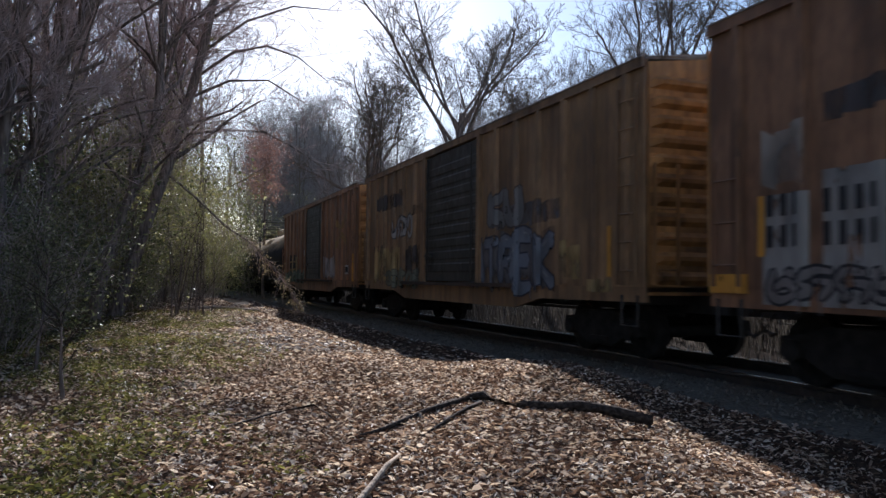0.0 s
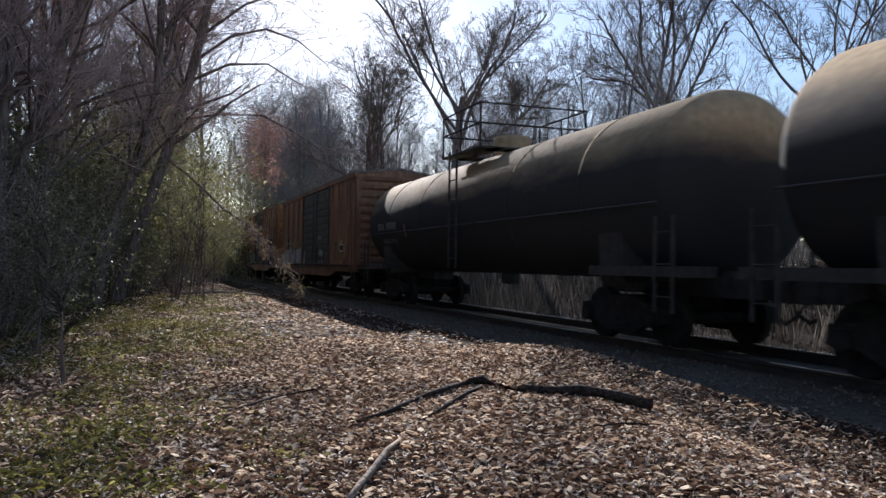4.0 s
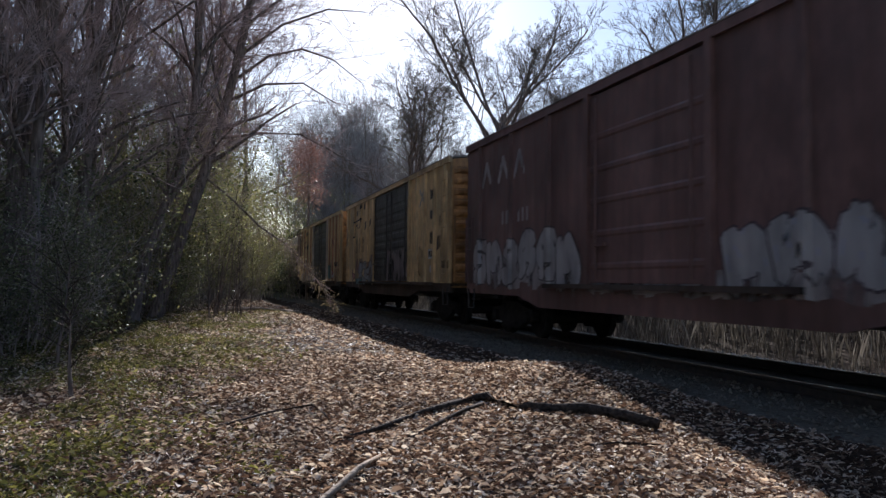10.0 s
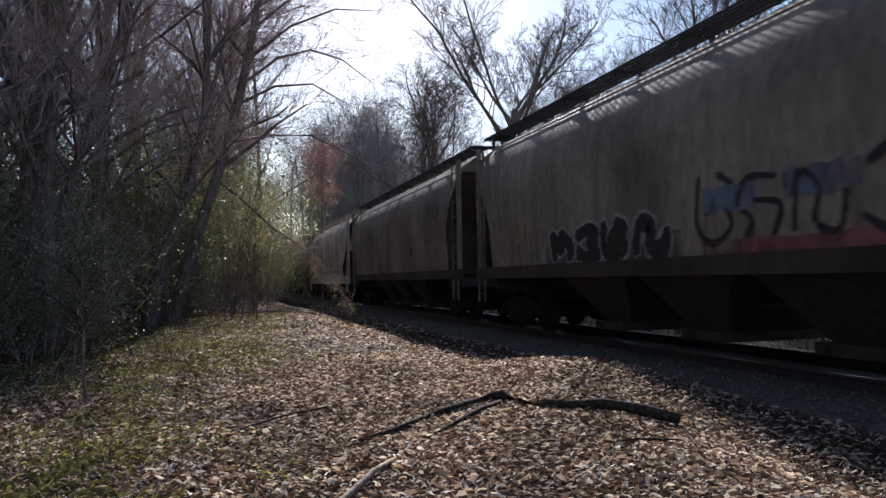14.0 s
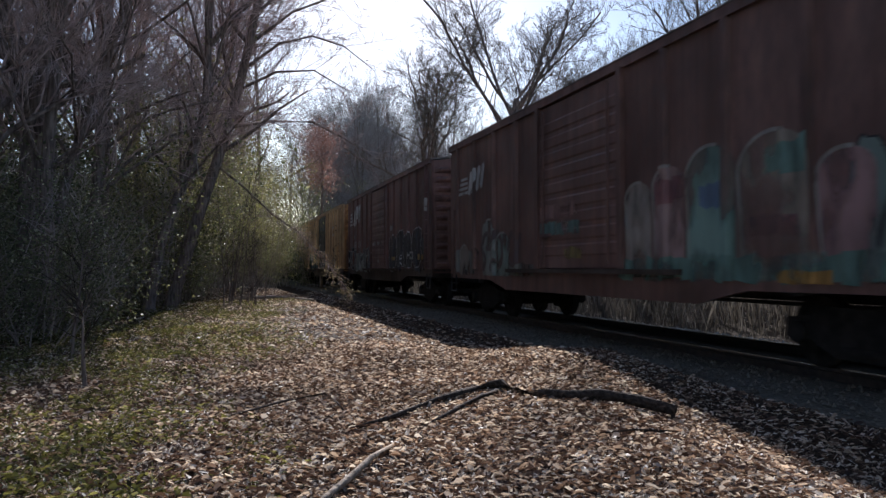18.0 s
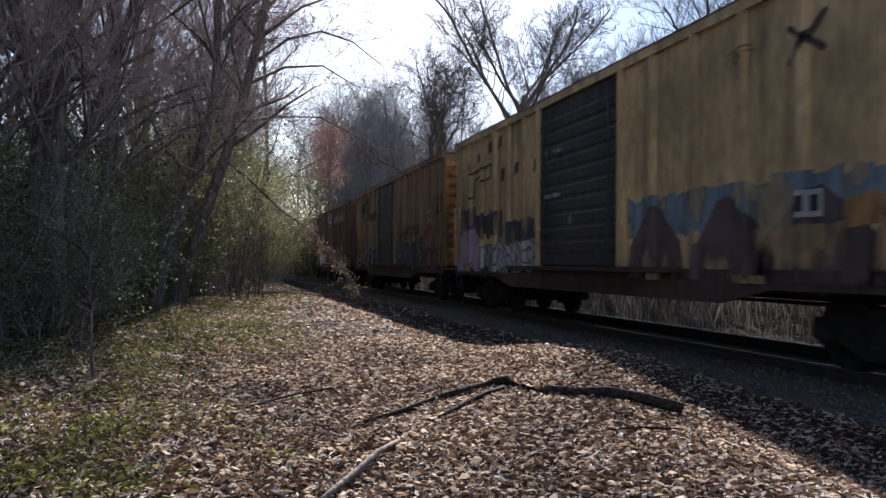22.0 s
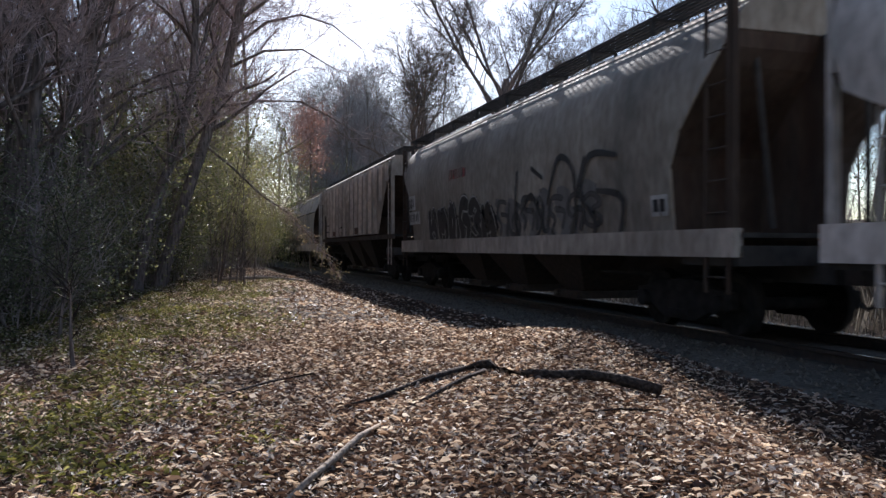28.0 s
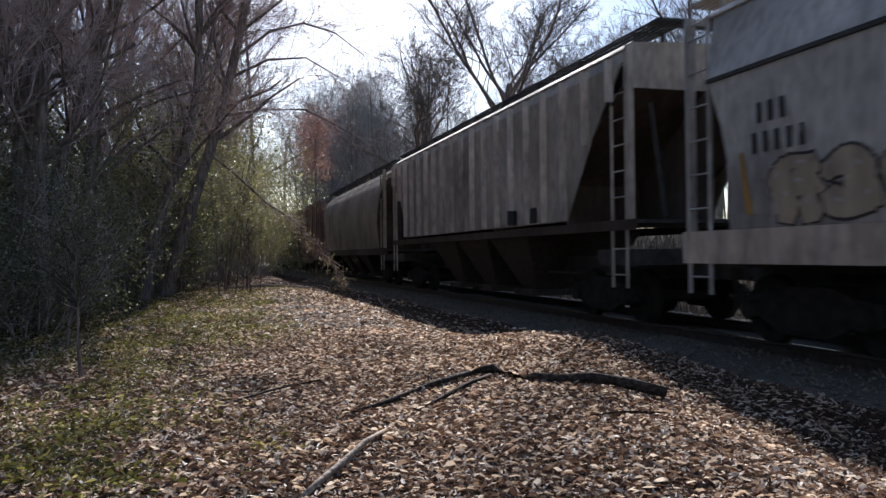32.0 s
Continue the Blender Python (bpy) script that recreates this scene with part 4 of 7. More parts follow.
# ---- tank car ----
def tank_car(number, length, spec):
    L = length
    h = L / 2
    R, zc = 1.43, 2.42
    up = zc + R - 4.12
    car = thing("tank_car", pose(0, 0, 0), spec["label"], "tank car", "cars of the freight train")
    rings, n = [], 40
    xs = [(-h + 0.55 * (1 - math.cos(a)), math.sin(a)) for a in (0.12, 0.4, 0.7, 1.0, 1.3, 1.5708)]
    xs = xs + [(-x, r) for x, r in xs[::-1]]
    for x, r in xs:
        rings.append([(x, R * r * math.cos(6.28318 * i / n), zc + R * r * math.sin(6.28318 * i / n)) for i in range(n)])
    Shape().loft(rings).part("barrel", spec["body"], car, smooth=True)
    for x in (-h + 2.6, -h / 3, h / 3, h - 2.6):
        rr = [[(x + d, (R + o) * math.cos(6.28318 * i / n), zc + (R + o) * math.sin(6.28318 * i / n)) for i in range(n)] for d, o in ((-0.03, 0), (-0.03, 0.012), (0.03, 0.012), (0.03, 0))]
        Shape().loft(rr, caps=False).part("weld_band", spec["body"], car, smooth=True)
    d = Shape().loft([[(r * math.cos(6.28318 * i / 20), r * math.sin(6.28318 * i / 20), z) for i in range(20)] for r, z in ((0.45, 3.95 + up), (0.45, 4.45 + up), (0.42, 4.52 + up), (0.1, 4.56 + up))])
    d.part("dome", spec["body"], car)
    pl = Shape()
    for y in (-1.05, 1.05):
        pl.box(-1.15, 1.15, y - 0.3, y + 0.3, 4.05 + up, 4.09 + up)
    pl.box(-1.15, -0.65, -1.05, 1.05, 4.05 + up, 4.09 + up)
    pl.box(0.65, 1.15, -1.05, 1.05, 4.05 + up, 4.09 + up)
    pl.part("platform", BLACK, car)
    ra = Shape()
    for z in (4.6 + up, 5.05 + up):
        ra.tube([(-1.15, -1.33, z), (1.15, -1.33, z), (1.15, 1.33, z), (-1.15, 1.33, z), (-1.15, -1.33, z)], 0.022, 5)
    for x in (-1.15, 0, 1.15):
        for y in (-1.33, 1.33):
            ra.tube([(x, y, 4.07 + up), (x, y, 5.05 + up)], 0.022, 5)
    ra.part("handrail", BLACK, car)
    for s in (-1, 1):
        ladder(car, 0, s * 1.52, 1.1, 4.1 + up, BLACK, 0.45)
        hr = Shape().tube([(-h + 0.4, s * 1.47, 2.1), (h - 0.4, s * 1.47, 2.1)], 0.02, 5)
        hr.part("grab_rail", BLACK, car)
        for e in (-1, 1):
            sx = e * (h - 1.0)
            Shape().box(sx - 1.2, sx + 1.2, min(s * 0.9, s * 1.45), max(s * 0.9, s * 1.45), 1.05, 1.2).part("side_sill", BLACK, car)
            ladder(car, e * (h - 0.25), s * 1.45, 0.55, 1.9, BLACK, 0.4)
    for e in (-1, 1):
        x = e * (h - 1.9)
        Shape().prism([(-1.2, 0.95), (1.2, 0.95), (1.26, 1.95), (0.8, 1.3), (0, 1.04), (-0.8, 1.3), (-1.26, 1.95)], "x", x - 0.35, x + 0.35).part("saddle", BLACK, car)
        Shape().box(min(e * (h - 3.6), e * (h + 0.35)), max(e * (h - 3.6), e * (h + 0.35)), -0.3, 0.3, 0.75, 1.14).part("stub_sill", BLACK, car)
    Shape().loft([[(0.22 * math.cos(k * 0.628), 0.22 * math.sin(k * 0.628), z) for k in range(10)] for z in (0.75, 1.2)]).part("outlet_valve", BLACK, car)
    trucks(car, h - 1.9, number)
    couplers(car, h + 0.25)

    def bow(z):
        return math.sqrt(max(0.01, R * R - (z - zc) ** 2))
    side = Side(R, bow=(bow, None, [zc - 1.2 + 0.12 * i for i in range(20)]))
    if spec.get("marks"):
        spec["marks"](car, side, h)
    return car


# ---- the train, car by car ----
GALV = paint("galvanised_roof", (0.2, 0.19, 0.18), 0.5, 0.75, 0.0)
BROWN = paint("faded_brown_orange", (0.2, 0.106, 0.058), 0.6)
OCHRE = paint("faded_ochre", (0.215, 0.132, 0.068), 0.55)
ORANGE = paint("orange_end", (0.34, 0.18, 0.062), 0.5, soot=0.8)
YELLOW = paint("railway_yellow", (0.47, 0.315, 0.155), 0.4, soot=0.4)
PALE = paint("bleached_yellow", (0.52, 0.325, 0.16), 0.5, soot=0.4)
POST_BROWN = paint("brown_post", (0.27, 0.15, 0.08), 0.5, soot=0.4)
TANY = paint("tan_yellow", (0.43, 0.29, 0.15), 0.45)
MAROON = paint("boxcar_red", (0.122, 0.067, 0.059), 0.4)
REDBROWN = paint("red_brown", (0.135, 0.075, 0.061), 0.45)
DOOR_DARK = paint("dark_door", (0.03, 0.0295, 0.026), 0.3)
DOOR_BLUE = paint("blue_black_door", (0.029, 0.032, 0.029), 0.3)
OLIVE = paint("ochre_brown", (0.26, 0.15, 0.065), 0.5)
# the tan rises by height: the barrel's sunlit top, painted in
TANK = dusty("tank_black_lit_top", (0.046, 0.046, 0.046), (0.5, 0.37, 0.22), 2.65, 3.4)
TAN = paint("hopper_tan", (0.205, 0.168, 0.132), 0.3, 0.72, soot=0.3)
GREY = paint("hopper_grey", (0.285, 0.252, 0.215), 0.14, 0.72, soot=0.2)
WHITE = paint("hopper_white", (0.4, 0.335, 0.275), 0.3, 0.7, soot=0.3)
BRIGHT_W = paint("clean_white", (0.4, 0.375, 0.345), 0.12, 0.7, soot=0.15)
STEEL = paint("hopper_blue_grey", (0.285, 0.27, 0.25), 0.08, 0.7, soot=0.15)
DULL = paint("hopper_dull_grey", (0.215, 0.195, 0.165), 0.12, 0.72, soot=0.2)
W_, K_, B_, C_, R_, O_, P_, G_, Y_, S_ = (0.62, 0.62, 0.6), (0.02, 0.02, 0.025), (0.08, 0.14, 0.28), (0.1, 0.26, 0.3), (0.36, 0.05, 0.06), (0.7, 0.34, 0.05), (0.5, 0.3, 0.4), (0.1, 0.24, 0.14), (0.62, 0.5, 0.14), (0.36, 0.4, 0.45)
PATCH_Y, PATCH_G = (0.37, 0.265, 0.115), (0.34, 0.33, 0.31)
# lighter than GREY: the ribs' lit edges are put into the paint
RIB = paint("lit_rib", (0.39, 0.34, 0.29), 0.2, 0.7, soot=0.2)
CARS = []


def placard(car, side, x, z, w=0.75, h=0.55):
    """A small consolidated notice: pale frame, dark fields."""
    patch(car, side, "notice", [rect(x, x + w, z, z + h)], W_, 0.02)
    patch(car, side, "notice", [rect(x + 0.06, x + w / 2 - 0.02, z + 0.06, z + h - 0.06), rect(x + w / 2 + 0.02, x + w - 0.06, z + 0.06, z + h - 0.06)], K_, 0.024)


def reflectors(car, side, xs, z=1.15, colour=None):
    for x in xs:
        patch(car, side, "reflector", [rect(x, x + 0.5, z, z + 0.11)], colour or O_, 0.02)


def spot(car, side, name, colour, *boxes, lift=0.004):
    """Plain painted fields, each its own piece."""
    for b in boxes:
        patch(car, side, name, [rect(*b)], colour, lift)


def smear(car, side, colour, boxes, seed, lift=0.005):
    """Overspray and faded fields with ragged edges."""
    g = random.Random(seed)
    polys = []
    for x0, x1, z0, z1 in boxes:
        n = max(3, int((x1 - x0) / 0.22))
        for i in range(n):
            a, b = x0 + (x1 - x0) * i / n, x0 + (x1 - x0) * (i + 1) / n
            t0, t1, u0, u1 = (g.uniform(0, 0.22) * (z1 - z0) for _ in range(4))
            polys.append([(a, z0 + u0), (b + 0.02, z0 + u1), (b + 0.02, z1 - t1), (a, z1 - t0)])
    return patch(car, side, "overspray", polys, tuple(min(0.8, c * 1.35) for c in colour), lift, worn=1.0)


def blocks(car, side, spans, z0, z1, fill, line, seed, lift=0.009, text=None):
    """Fat sprayed forms side by side, each with an outline."""
    for k, (a, b) in enumerate(spans):
        piece(car, side, text[k] if text else "abcdef"[(seed + k * 5) % 6], a, b + 0.12, z0, z1, fill, line, 0.36, 0.05, None, seed + k, lift + 0.0017 * k, 0.06)


def domes(car, side, forms, z0, line=None):
    """Tall round-headed fields of sprayed paint side by side, each (from, to, top, colour), with pale edges run down between them."""
    edges = []
    for k, (a, b, z1, colour) in enumerate(forms):
        r, c = (b - a) / 2, (a + b) / 2
        dome = [(c + r * math.cos(math.pi * i / 12), z1 - r * 0.7 + r * 0.7 * math.sin(math.pi * i / 12)) for i in range(13)]
        patch(car, side, "graffiti_field", [[(a, z0), (b, z0)] + dome], tuple(1.3 * v for v in colour), 0.006 + 0.0012 * k, worn=0.6)
        edges += [stroke(p, q, 0.05, 0.045) for p, q in zip(dome[5:], dome[6:])]
        edges.append(stroke((a, z1 - r * 0.7), (a + 0.08, z0 + 0.3), 0.05, 0.02))
    if line:
        patch(car, side, "graffiti_outline", edges, line, 0.016)


def rail_mark(car, side, x, z, colour, heavy=0.0):
    """The owner's mark: an outlined shape and plain blocks in two falling rows."""
    t = 0.06
    pts = [(0, 0), (0.05, 0.62), (1.85, 0.72), (1.8, 0.4), (1.05, 0.36), (1.05, 0.5), (0.62, 0.46), (0.5, 0.02), (0, 0)]
    patch(car, side, "painted_mark", [stroke((x + a[0], z + a[1]), (x + b[0], z + b[1]), t) for a, b in zip(pts, pts[1:])], colour, 0.02)
    w = 0.24 + heavy
    for dx, dz, hh in ((-0.05, 0.72, 0.26), (0.75, 0.85, 0.3), (1.6, 0.98, 0.34), (2.3, 1.0, 0.36), (2.5, 0.2, 0.4), (3.4, 0.28, 0.34), (4.5, 0.22, 0.36)):
        patch(car, side, "painted_mark", [[(x + dx, z + dz), (x + dx + w, z + dz + 0.05), (x + dx + w + 0.06, z + dz + hh * 0.85 + heavy), (x + dx + 0.04, z + dz + hh * 0.85 - 0.04 + heavy)]], colour, 0.02)


def stripe_mark(car, side, x, z, size):
    """A pale mark of bars and two slanting shapes."""
    for i in range(4):
        spot(car, side, "painted_mark", W_, (x + 0.06 * i, x + 0.9 * size, z + i * 0.14 * size, z + i * 0.14 * size + 0.08 * size), lift=0.02)
    for k in range(4):
        x0 = x + (1.05 + 0.36 * k) * size
        patch(car, side, "painted_mark", [stroke((x0, z + 0.04 * k * size), (x0 + 0.2 * size, z + (0.56 + 0.04 * k) * size), 0.24 * size)], W_, 0.02)


def m0(car, side, h):
    spot(car, side, "paint_patch", PATCH_G, (-7.08, -6.4, 0.95, 2.2), (-6.22, -4.0, 0.95, 2.4))
    smear(car, side, (0.3, 0.26, 0.22), [(-7.1, -6.45, 2.2, 3.0)], 1)
    for z in (1.95, 1.6):
        stencil(car, side, -7.0, z, 0.2, 11, K_, skip=(3,))
    graffiti(car, side, -7.0, -4.2, 0.95, 1.4, 6, (0.22, 0.2, 0.19), K_, None, 3, 0.2)
    spot(car, side, "yellow_stripe", O_, (-7.14, -7.03, 1.5, 2.2), (-7.98, -7.3, 1.07, 1.3), lift=0.02)
    smear(car, side, (0.06, 0.05, 0.05), [(-6.2, -4.0, 2.9, 3.3)], 2)


def m1(car, side, h):
    smear(car, side, (0.12, 0.11, 0.11), [(1.2, 5.0, 0.95, 2.2), (2.2, 5.2, 2.2, 2.7)], 10)
    graffiti(car, side, 1.25, 5.0, 0.92, 2.15, 5, (0.2, 0.225, 0.27), (0.03, 0.035, 0.06), None, 11, 0.3, (0.4, 0.41, 0.42), "ATREK")
    graffiti(car, side, 2.1, 3.9, 2.2, 3.1, 2, (0.2, 0.2, 0.2), (0.07, 0.05, 0.045), None, 19, 0.3, None, "KU")
    smear(car, side, PATCH_Y, [(-6.55, -3.95, 1.0, 2.2), (5.2, 5.85, 1.2, 1.9), (6.15, 6.8, 1.0, 1.25)], 12)
    graffiti(car, side, -5.2, -2.2, 0.95, 1.5, 5, (0.2, 0.21, 0.15), (0.1, 0.1, 0.07), None, 13, 0.25)
    graffiti(car, side, -4.7, -2.7, 2.3, 3.0, 4, (0.4, 0.39, 0.38), (0.05, 0.05, 0.05), None, 14, 0.2)
    smear(car, side, (0.05, 0.04, 0.04), [(-6.2, -3.6, 3.2, 3.75), (-2.8, -1.5, 2.9, 3.2), (-3.4, -2.2, 1.2, 2.2)], 15)
    spot(car, side, "yellow_stripe", O_, (6.7, 6.82, 1.27, 2.05), (-1.86, -1.74, 1.3, 1.75), lift=0.02)
    stencil(car, side, -6.3, 2.0, 0.17, 6, K_, skip=(2,))


def m2(car, side, h):
    for x0, x1 in ((1.7, 2.4), (2.6, 3.3), (3.4, 4.4)):
        smear(car, side, (0.3, 0.28, 0.28), [(x0, x1, 1.1, 2.1)], int(x0 * 10))
    placard(car, side, 6.0, 1.35, 0.5, 0.32)
    spot(car, side, "yellow_stripe", O_, (7.25, 7.37, 1.1, 2.05), lift=0.02)
    smear(car, side, PATCH_Y, [(-5.6, -3.5, 1.1, 2.3), (-2.1, -1.5, 1.55, 1.95)], 20)
    smear(car, side, (0.07, 0.13, 0.09), [(-6.9, -1.5, 0.95, 1.5)], 21)
    graffiti(car, side, -7.0, -1.6, 0.95, 1.6, 7, (0.12, 0.17, 0.13), (0.05, 0.08, 0.06), None, 22, 0.25, (0.4, 0.4, 0.38))
    for z in (2.0, 1.65):
        stencil(car, side, -5.4, z, 0.24, 7, K_, skip=(2,))
    spot(car, side, "notice", W_, (-1.9, -1.6, 2.2, 2.45), lift=0.02)
    patch(car, side, "painted_mark", [stroke((4.6, 2.4), (6.0, 3.5), 0.22), stroke((4.6, 3.3), (6.0, 2.5), 0.22)], (0.33, 0.2, 0.07), 0.004)


def m_tank(car, side, h):
    stencil(car, side, -6.5, 2.2, 0.17, 11, (0.4, 0.4, 0.4), skip=(4,))
    stencil(car, side, -6.2, 1.8, 0.1, 14, (0.22, 0.22, 0.22))
    spot(car, side, "rust_streak", (0.28, 0.12, 0.05), (-4.0, -3.85, 1.95, 2.3), lift=0.02)


def m5(car, side, h):
    smear(car, side, PATCH_Y, [(4.4, 5.2, 1.2, 2.1), (5.55, 6.4, 1.2, 2.1), (-5.9, -4.1, 1.2, 2.4)], 50)
    placard(car, side, 5.75, 1.6, 0.4, 0.3)
    smear(car, side, (0.3, 0.3, 0.32), [(-7.5, -5.6, 0.95, 1.9)], 53)
    graffiti(car, side, -7.4, -1.9, 0.95, 1.95, 6, (0.48, 0.48, 0.47), (0.05, 0.05, 0.07), None, 51, 0.36)
    for z in (2.15, 1.85):
        stencil(car, side, -5.7, z, 0.2, 8, K_, skip=(3,))
    smear(car, side, (0.3, 0.3, 0.3), [(1.6, 2.3, 2.15, 2.3), (1.9, 2.6, 1.45, 1.75), (-1.6, -1.2, 1.0, 1.8), (1.8, 2.6, 1.15, 1.3)], 54, 0.04)


def m6(car, side, h):
    smear(car, side, (0.07, 0.03, 0.06), [(1.4, 5.4, 0.95, 1.6)], 60)
    blocks(car, side, [(1.4, 2.45), (2.45, 3.4), (3.4, 4.4), (4.35, 5.9)], 0.9, 2.55, (0.06, 0.025, 0.065), (0.42, 0.4, 0.44), 61, text="RUPA")
    graffiti(car, side, 5.4, 6.4, 0.98, 1.35, 3, (0.16, 0.13, 0.32), (0.4, 0.4, 0.42), None, 62, 0.2)
    smear(car, side, (0.3, 0.12, 0.1), [(5.3, 6.0, 1.4, 1.9)], 65)
    placard(car, side, 6.3, 1.82, 0.45, 0.3)
    spot(car, side, "notice", (0.08, 0.33, 0.12), (6.4, 6.6, 1.52, 1.66), lift=0.02)
    spot(car, side, "notice", PATCH_Y, (6.35, 6.75, 1.15, 1.33), lift=0.02)
    smear(car, side, (0.14, 0.2, 0.19), [(-5.6, -2.2, 0.95, 1.6)], 63)
    graffiti(car, side, -5.6, -2.2, 0.95, 1.75, 4, (0.24, 0.3, 0.29), (0.04, 0.09, 0.1), None, 64, 0.3, (0.42, 0.45, 0.45))
    smear(car, side, (0.3, 0.2, 0.1), [(-6.8, -5.5, 1.2, 2.1)], 66)
    smear(car, side, (0.06, 0.075, 0.07), [(-1.6, 0.8, 1.05, 1.6)], 67, 0.06)
    for k in range(9):
        smear(car, side, (0.14, 0.16, 0.15), [(-1.5 + 0.23 * (k * 4 % 7), -0.7 + 0.23 * (k * 4 % 7), 1.1 + 0.13 * k, 1.14 + 0.13 * k)], 600 + k, 0.072)
    graffiti(car, side, 5.9, 6.9, 2.6, 3.25, 2, (0.07, 0.05, 0.05), (0.07, 0.05, 0.05), None, 68, 0.06)
    spot(car, side, "notice", W_, (-2.35, -2.15, 1.9, 2.2), lift=0.02)


def m7(car, side, h):
    for x, z, s in ((-7.4, 2.68, 0.13), (-6.95, 2.25, 0.13), (-7.0, 1.78, 0.1)):
        stencil(car, side, x, z, s, 4, (0.09, 0.08, 0.075))
    spot(car, side, "notice", (0.3, 0.28, 0.25), (5.0, 5.4, 1.55, 1.75), lift=0.02)


def m8(car, side, h):
    for i, x in enumerate((-6.8, -5.8, -4.9)):
        p = [(x, 3.35), (x + 0.25, 3.85), (x + 0.5, 3.4)]
        patch(car, side, "painted_mark", [stroke(a, b, 0.14) for a, b in zip(p, p[1:])], (0.4, 0.36, 0.35), 0.02)
    smear(car, side, (0.28, 0.25, 0.24), [(-7.5, -2.0, 1.0, 1.8), (-1.7, 7.4, 0.95, 1.35), (1.9, 6.6, 1.3, 1.8)], 80)
    graffiti(car, side, -7.5, -2.0, 1.0, 2.2, 6, (0.4, 0.37, 0.36), (0.06, 0.05, 0.05), None, 81, 0.3)
    graffiti(car, side, -1.6, 1.6, 0.98, 2.4, 4, (0.37, 0.34, 0.33), (0.06, 0.05, 0.05), None, 82, 0.26)
    graffiti(car, side, 1.9, 7.2, 0.98, 2.0, 6, (0.4, 0.38, 0.37), (0.07, 0.05, 0.06), None, 83, 0.34, (0.35, 0.36, 0.45))
    stencil(car, side, -5.6, 2.4, 0.22, 7, (0.36, 0.32, 0.31), skip=(3,))


def m9(car, side, h):
    rail_mark(car, side, -6.0, 2.98, K_)
    for z in (2.62, 2.3):
        stencil(car, side, -5.3, z, 0.22, 8, (0.09, 0.06, 0.03), skip=(2, 5))
    graffiti(car, side, -5.3, -4.6, 1.5, 2.05, 1, (0.42, 0.2, 0.17), (0.16, 0.07, 0.06), None, 91, 0.16)
    graffiti(car, side, -6.1, -5.4, 1.15, 1.65, 1, (0.42, 0.2, 0.17), (0.16, 0.07, 0.06), None, 94, 0.16)
    smear(car, side, (0.13, 0.26, 0.27), [(-5.4, -3.9, 0.98, 1.3)], 92)
    graffiti(car, side, -4.8, -2.0, 1.0, 2.0, 3, (0.3, 0.3, 0.3), K_, (0.25, 0.17, 0.12), 93, 0.25)
    smear(car, side, (0.16, 0.13, 0.13), [(0.2, 3.5, 1.1, 2.3)], 95, 0.06)
    graffiti(car, side, 0.2, 3.5, 1.1, 2.4, 4, (0.22, 0.18, 0.18), (0.08, 0.07, 0.07), None, 96, 0.12, (0.4, 0.38, 0.38))
    patch(car, side, "painted_mark", [stroke((4.75, 3.4), (5.25, 3.9), 0.12), stroke((4.75, 3.85), (5.25, 3.45), 0.12)], (0.5, 0.46, 0.4), 0.02)
    smear(car, side, (0.07, 0.045, 0.03), [(5.8, 6.3, 3.45, 3.8), (5.8, 6.1, 2.9, 3.2), (6.7, 7.1, 2.65, 3.0), (6.5, 7.1, 2.0, 2.45), (5.8, 6.3, 2.15, 2.6), (4.6, 5.1, 1.2, 2.3), (7.0, 7.6, 1.5, 1.75)], 97)
    placard(car, side, 5.7, 1.8, 0.48, 0.28)
    spot(car, side, "notice", W_, (5.88, 6.02, 1.42, 1.6), lift=0.02)


def m10(car, side, h):
    rail_mark(car, side, -6.75, 2.82, K_)
    stencil(car, side, -5.25, 2.15, 0.3, 5, K_, skip=(2,))
    stencil(car, side, -5.1, 1.8, 0.26, 5, (0.25, 0.14, 0.06))
    smear(car, side, (0.05, 0.05, 0.05), [(-2.75, -1.78, 1.8, 2.3), (-3.75, -3.45, 1.15, 1.8), (-2.3, -1.8, 1.38, 1.6), (-3.6, -3.2, 1.0, 1.3)], 100, 0.012)
    smear(car, side, (0.3, 0.22, 0.16), [(-6.6, -6.1, 1.3, 1.85), (-5.4, -4.9, 1.1, 1.85)], 106, 0.012)
    spot(car, side, "stencil_mark", (0.3, 0.17, 0.08), (-3.4, -2.6, 2.02, 2.07), lift=0.02)
    smear(car, side, (0.5, 0.38, 0.27), [(-7.2, -2.0, 0.98, 1.6)], 101)
    graffiti(car, side, -6.8, -2.6, 1.0, 1.65, 5, (0.4, 0.27, 0.2), (0.3, 0.19, 0.13), None, 102, 0.12)
    spot(car, side, "notice", W_, (-2.25, -1.95, 2.75, 3.02), lift=0.02)
    smear(car, side, (0.12, 0.24, 0.22), [(3.75, 5.0, 1.2, 2.1)], 103)
    patch(car, side, "painted_mark", [stroke((5.25, 2.8), (5.75, 3.3), 0.09), stroke((5.25, 3.25), (5.75, 2.85), 0.09)], (0.2, 0.08, 0.06), 0.02)
    spot(car, side, "notice", K_, (6.3, 6.9, 1.85, 2.05), lift=0.02)
    graffiti(car, side, 5.1, 5.6, 1.25, 1.7, 1, W_, (0.4, 0.1, 0.08), None, 104, 0.3)
    smear(car, side, (0.4, 0.26, 0.16), [(5.8, 7.4, 1.0, 1.9)], 105)


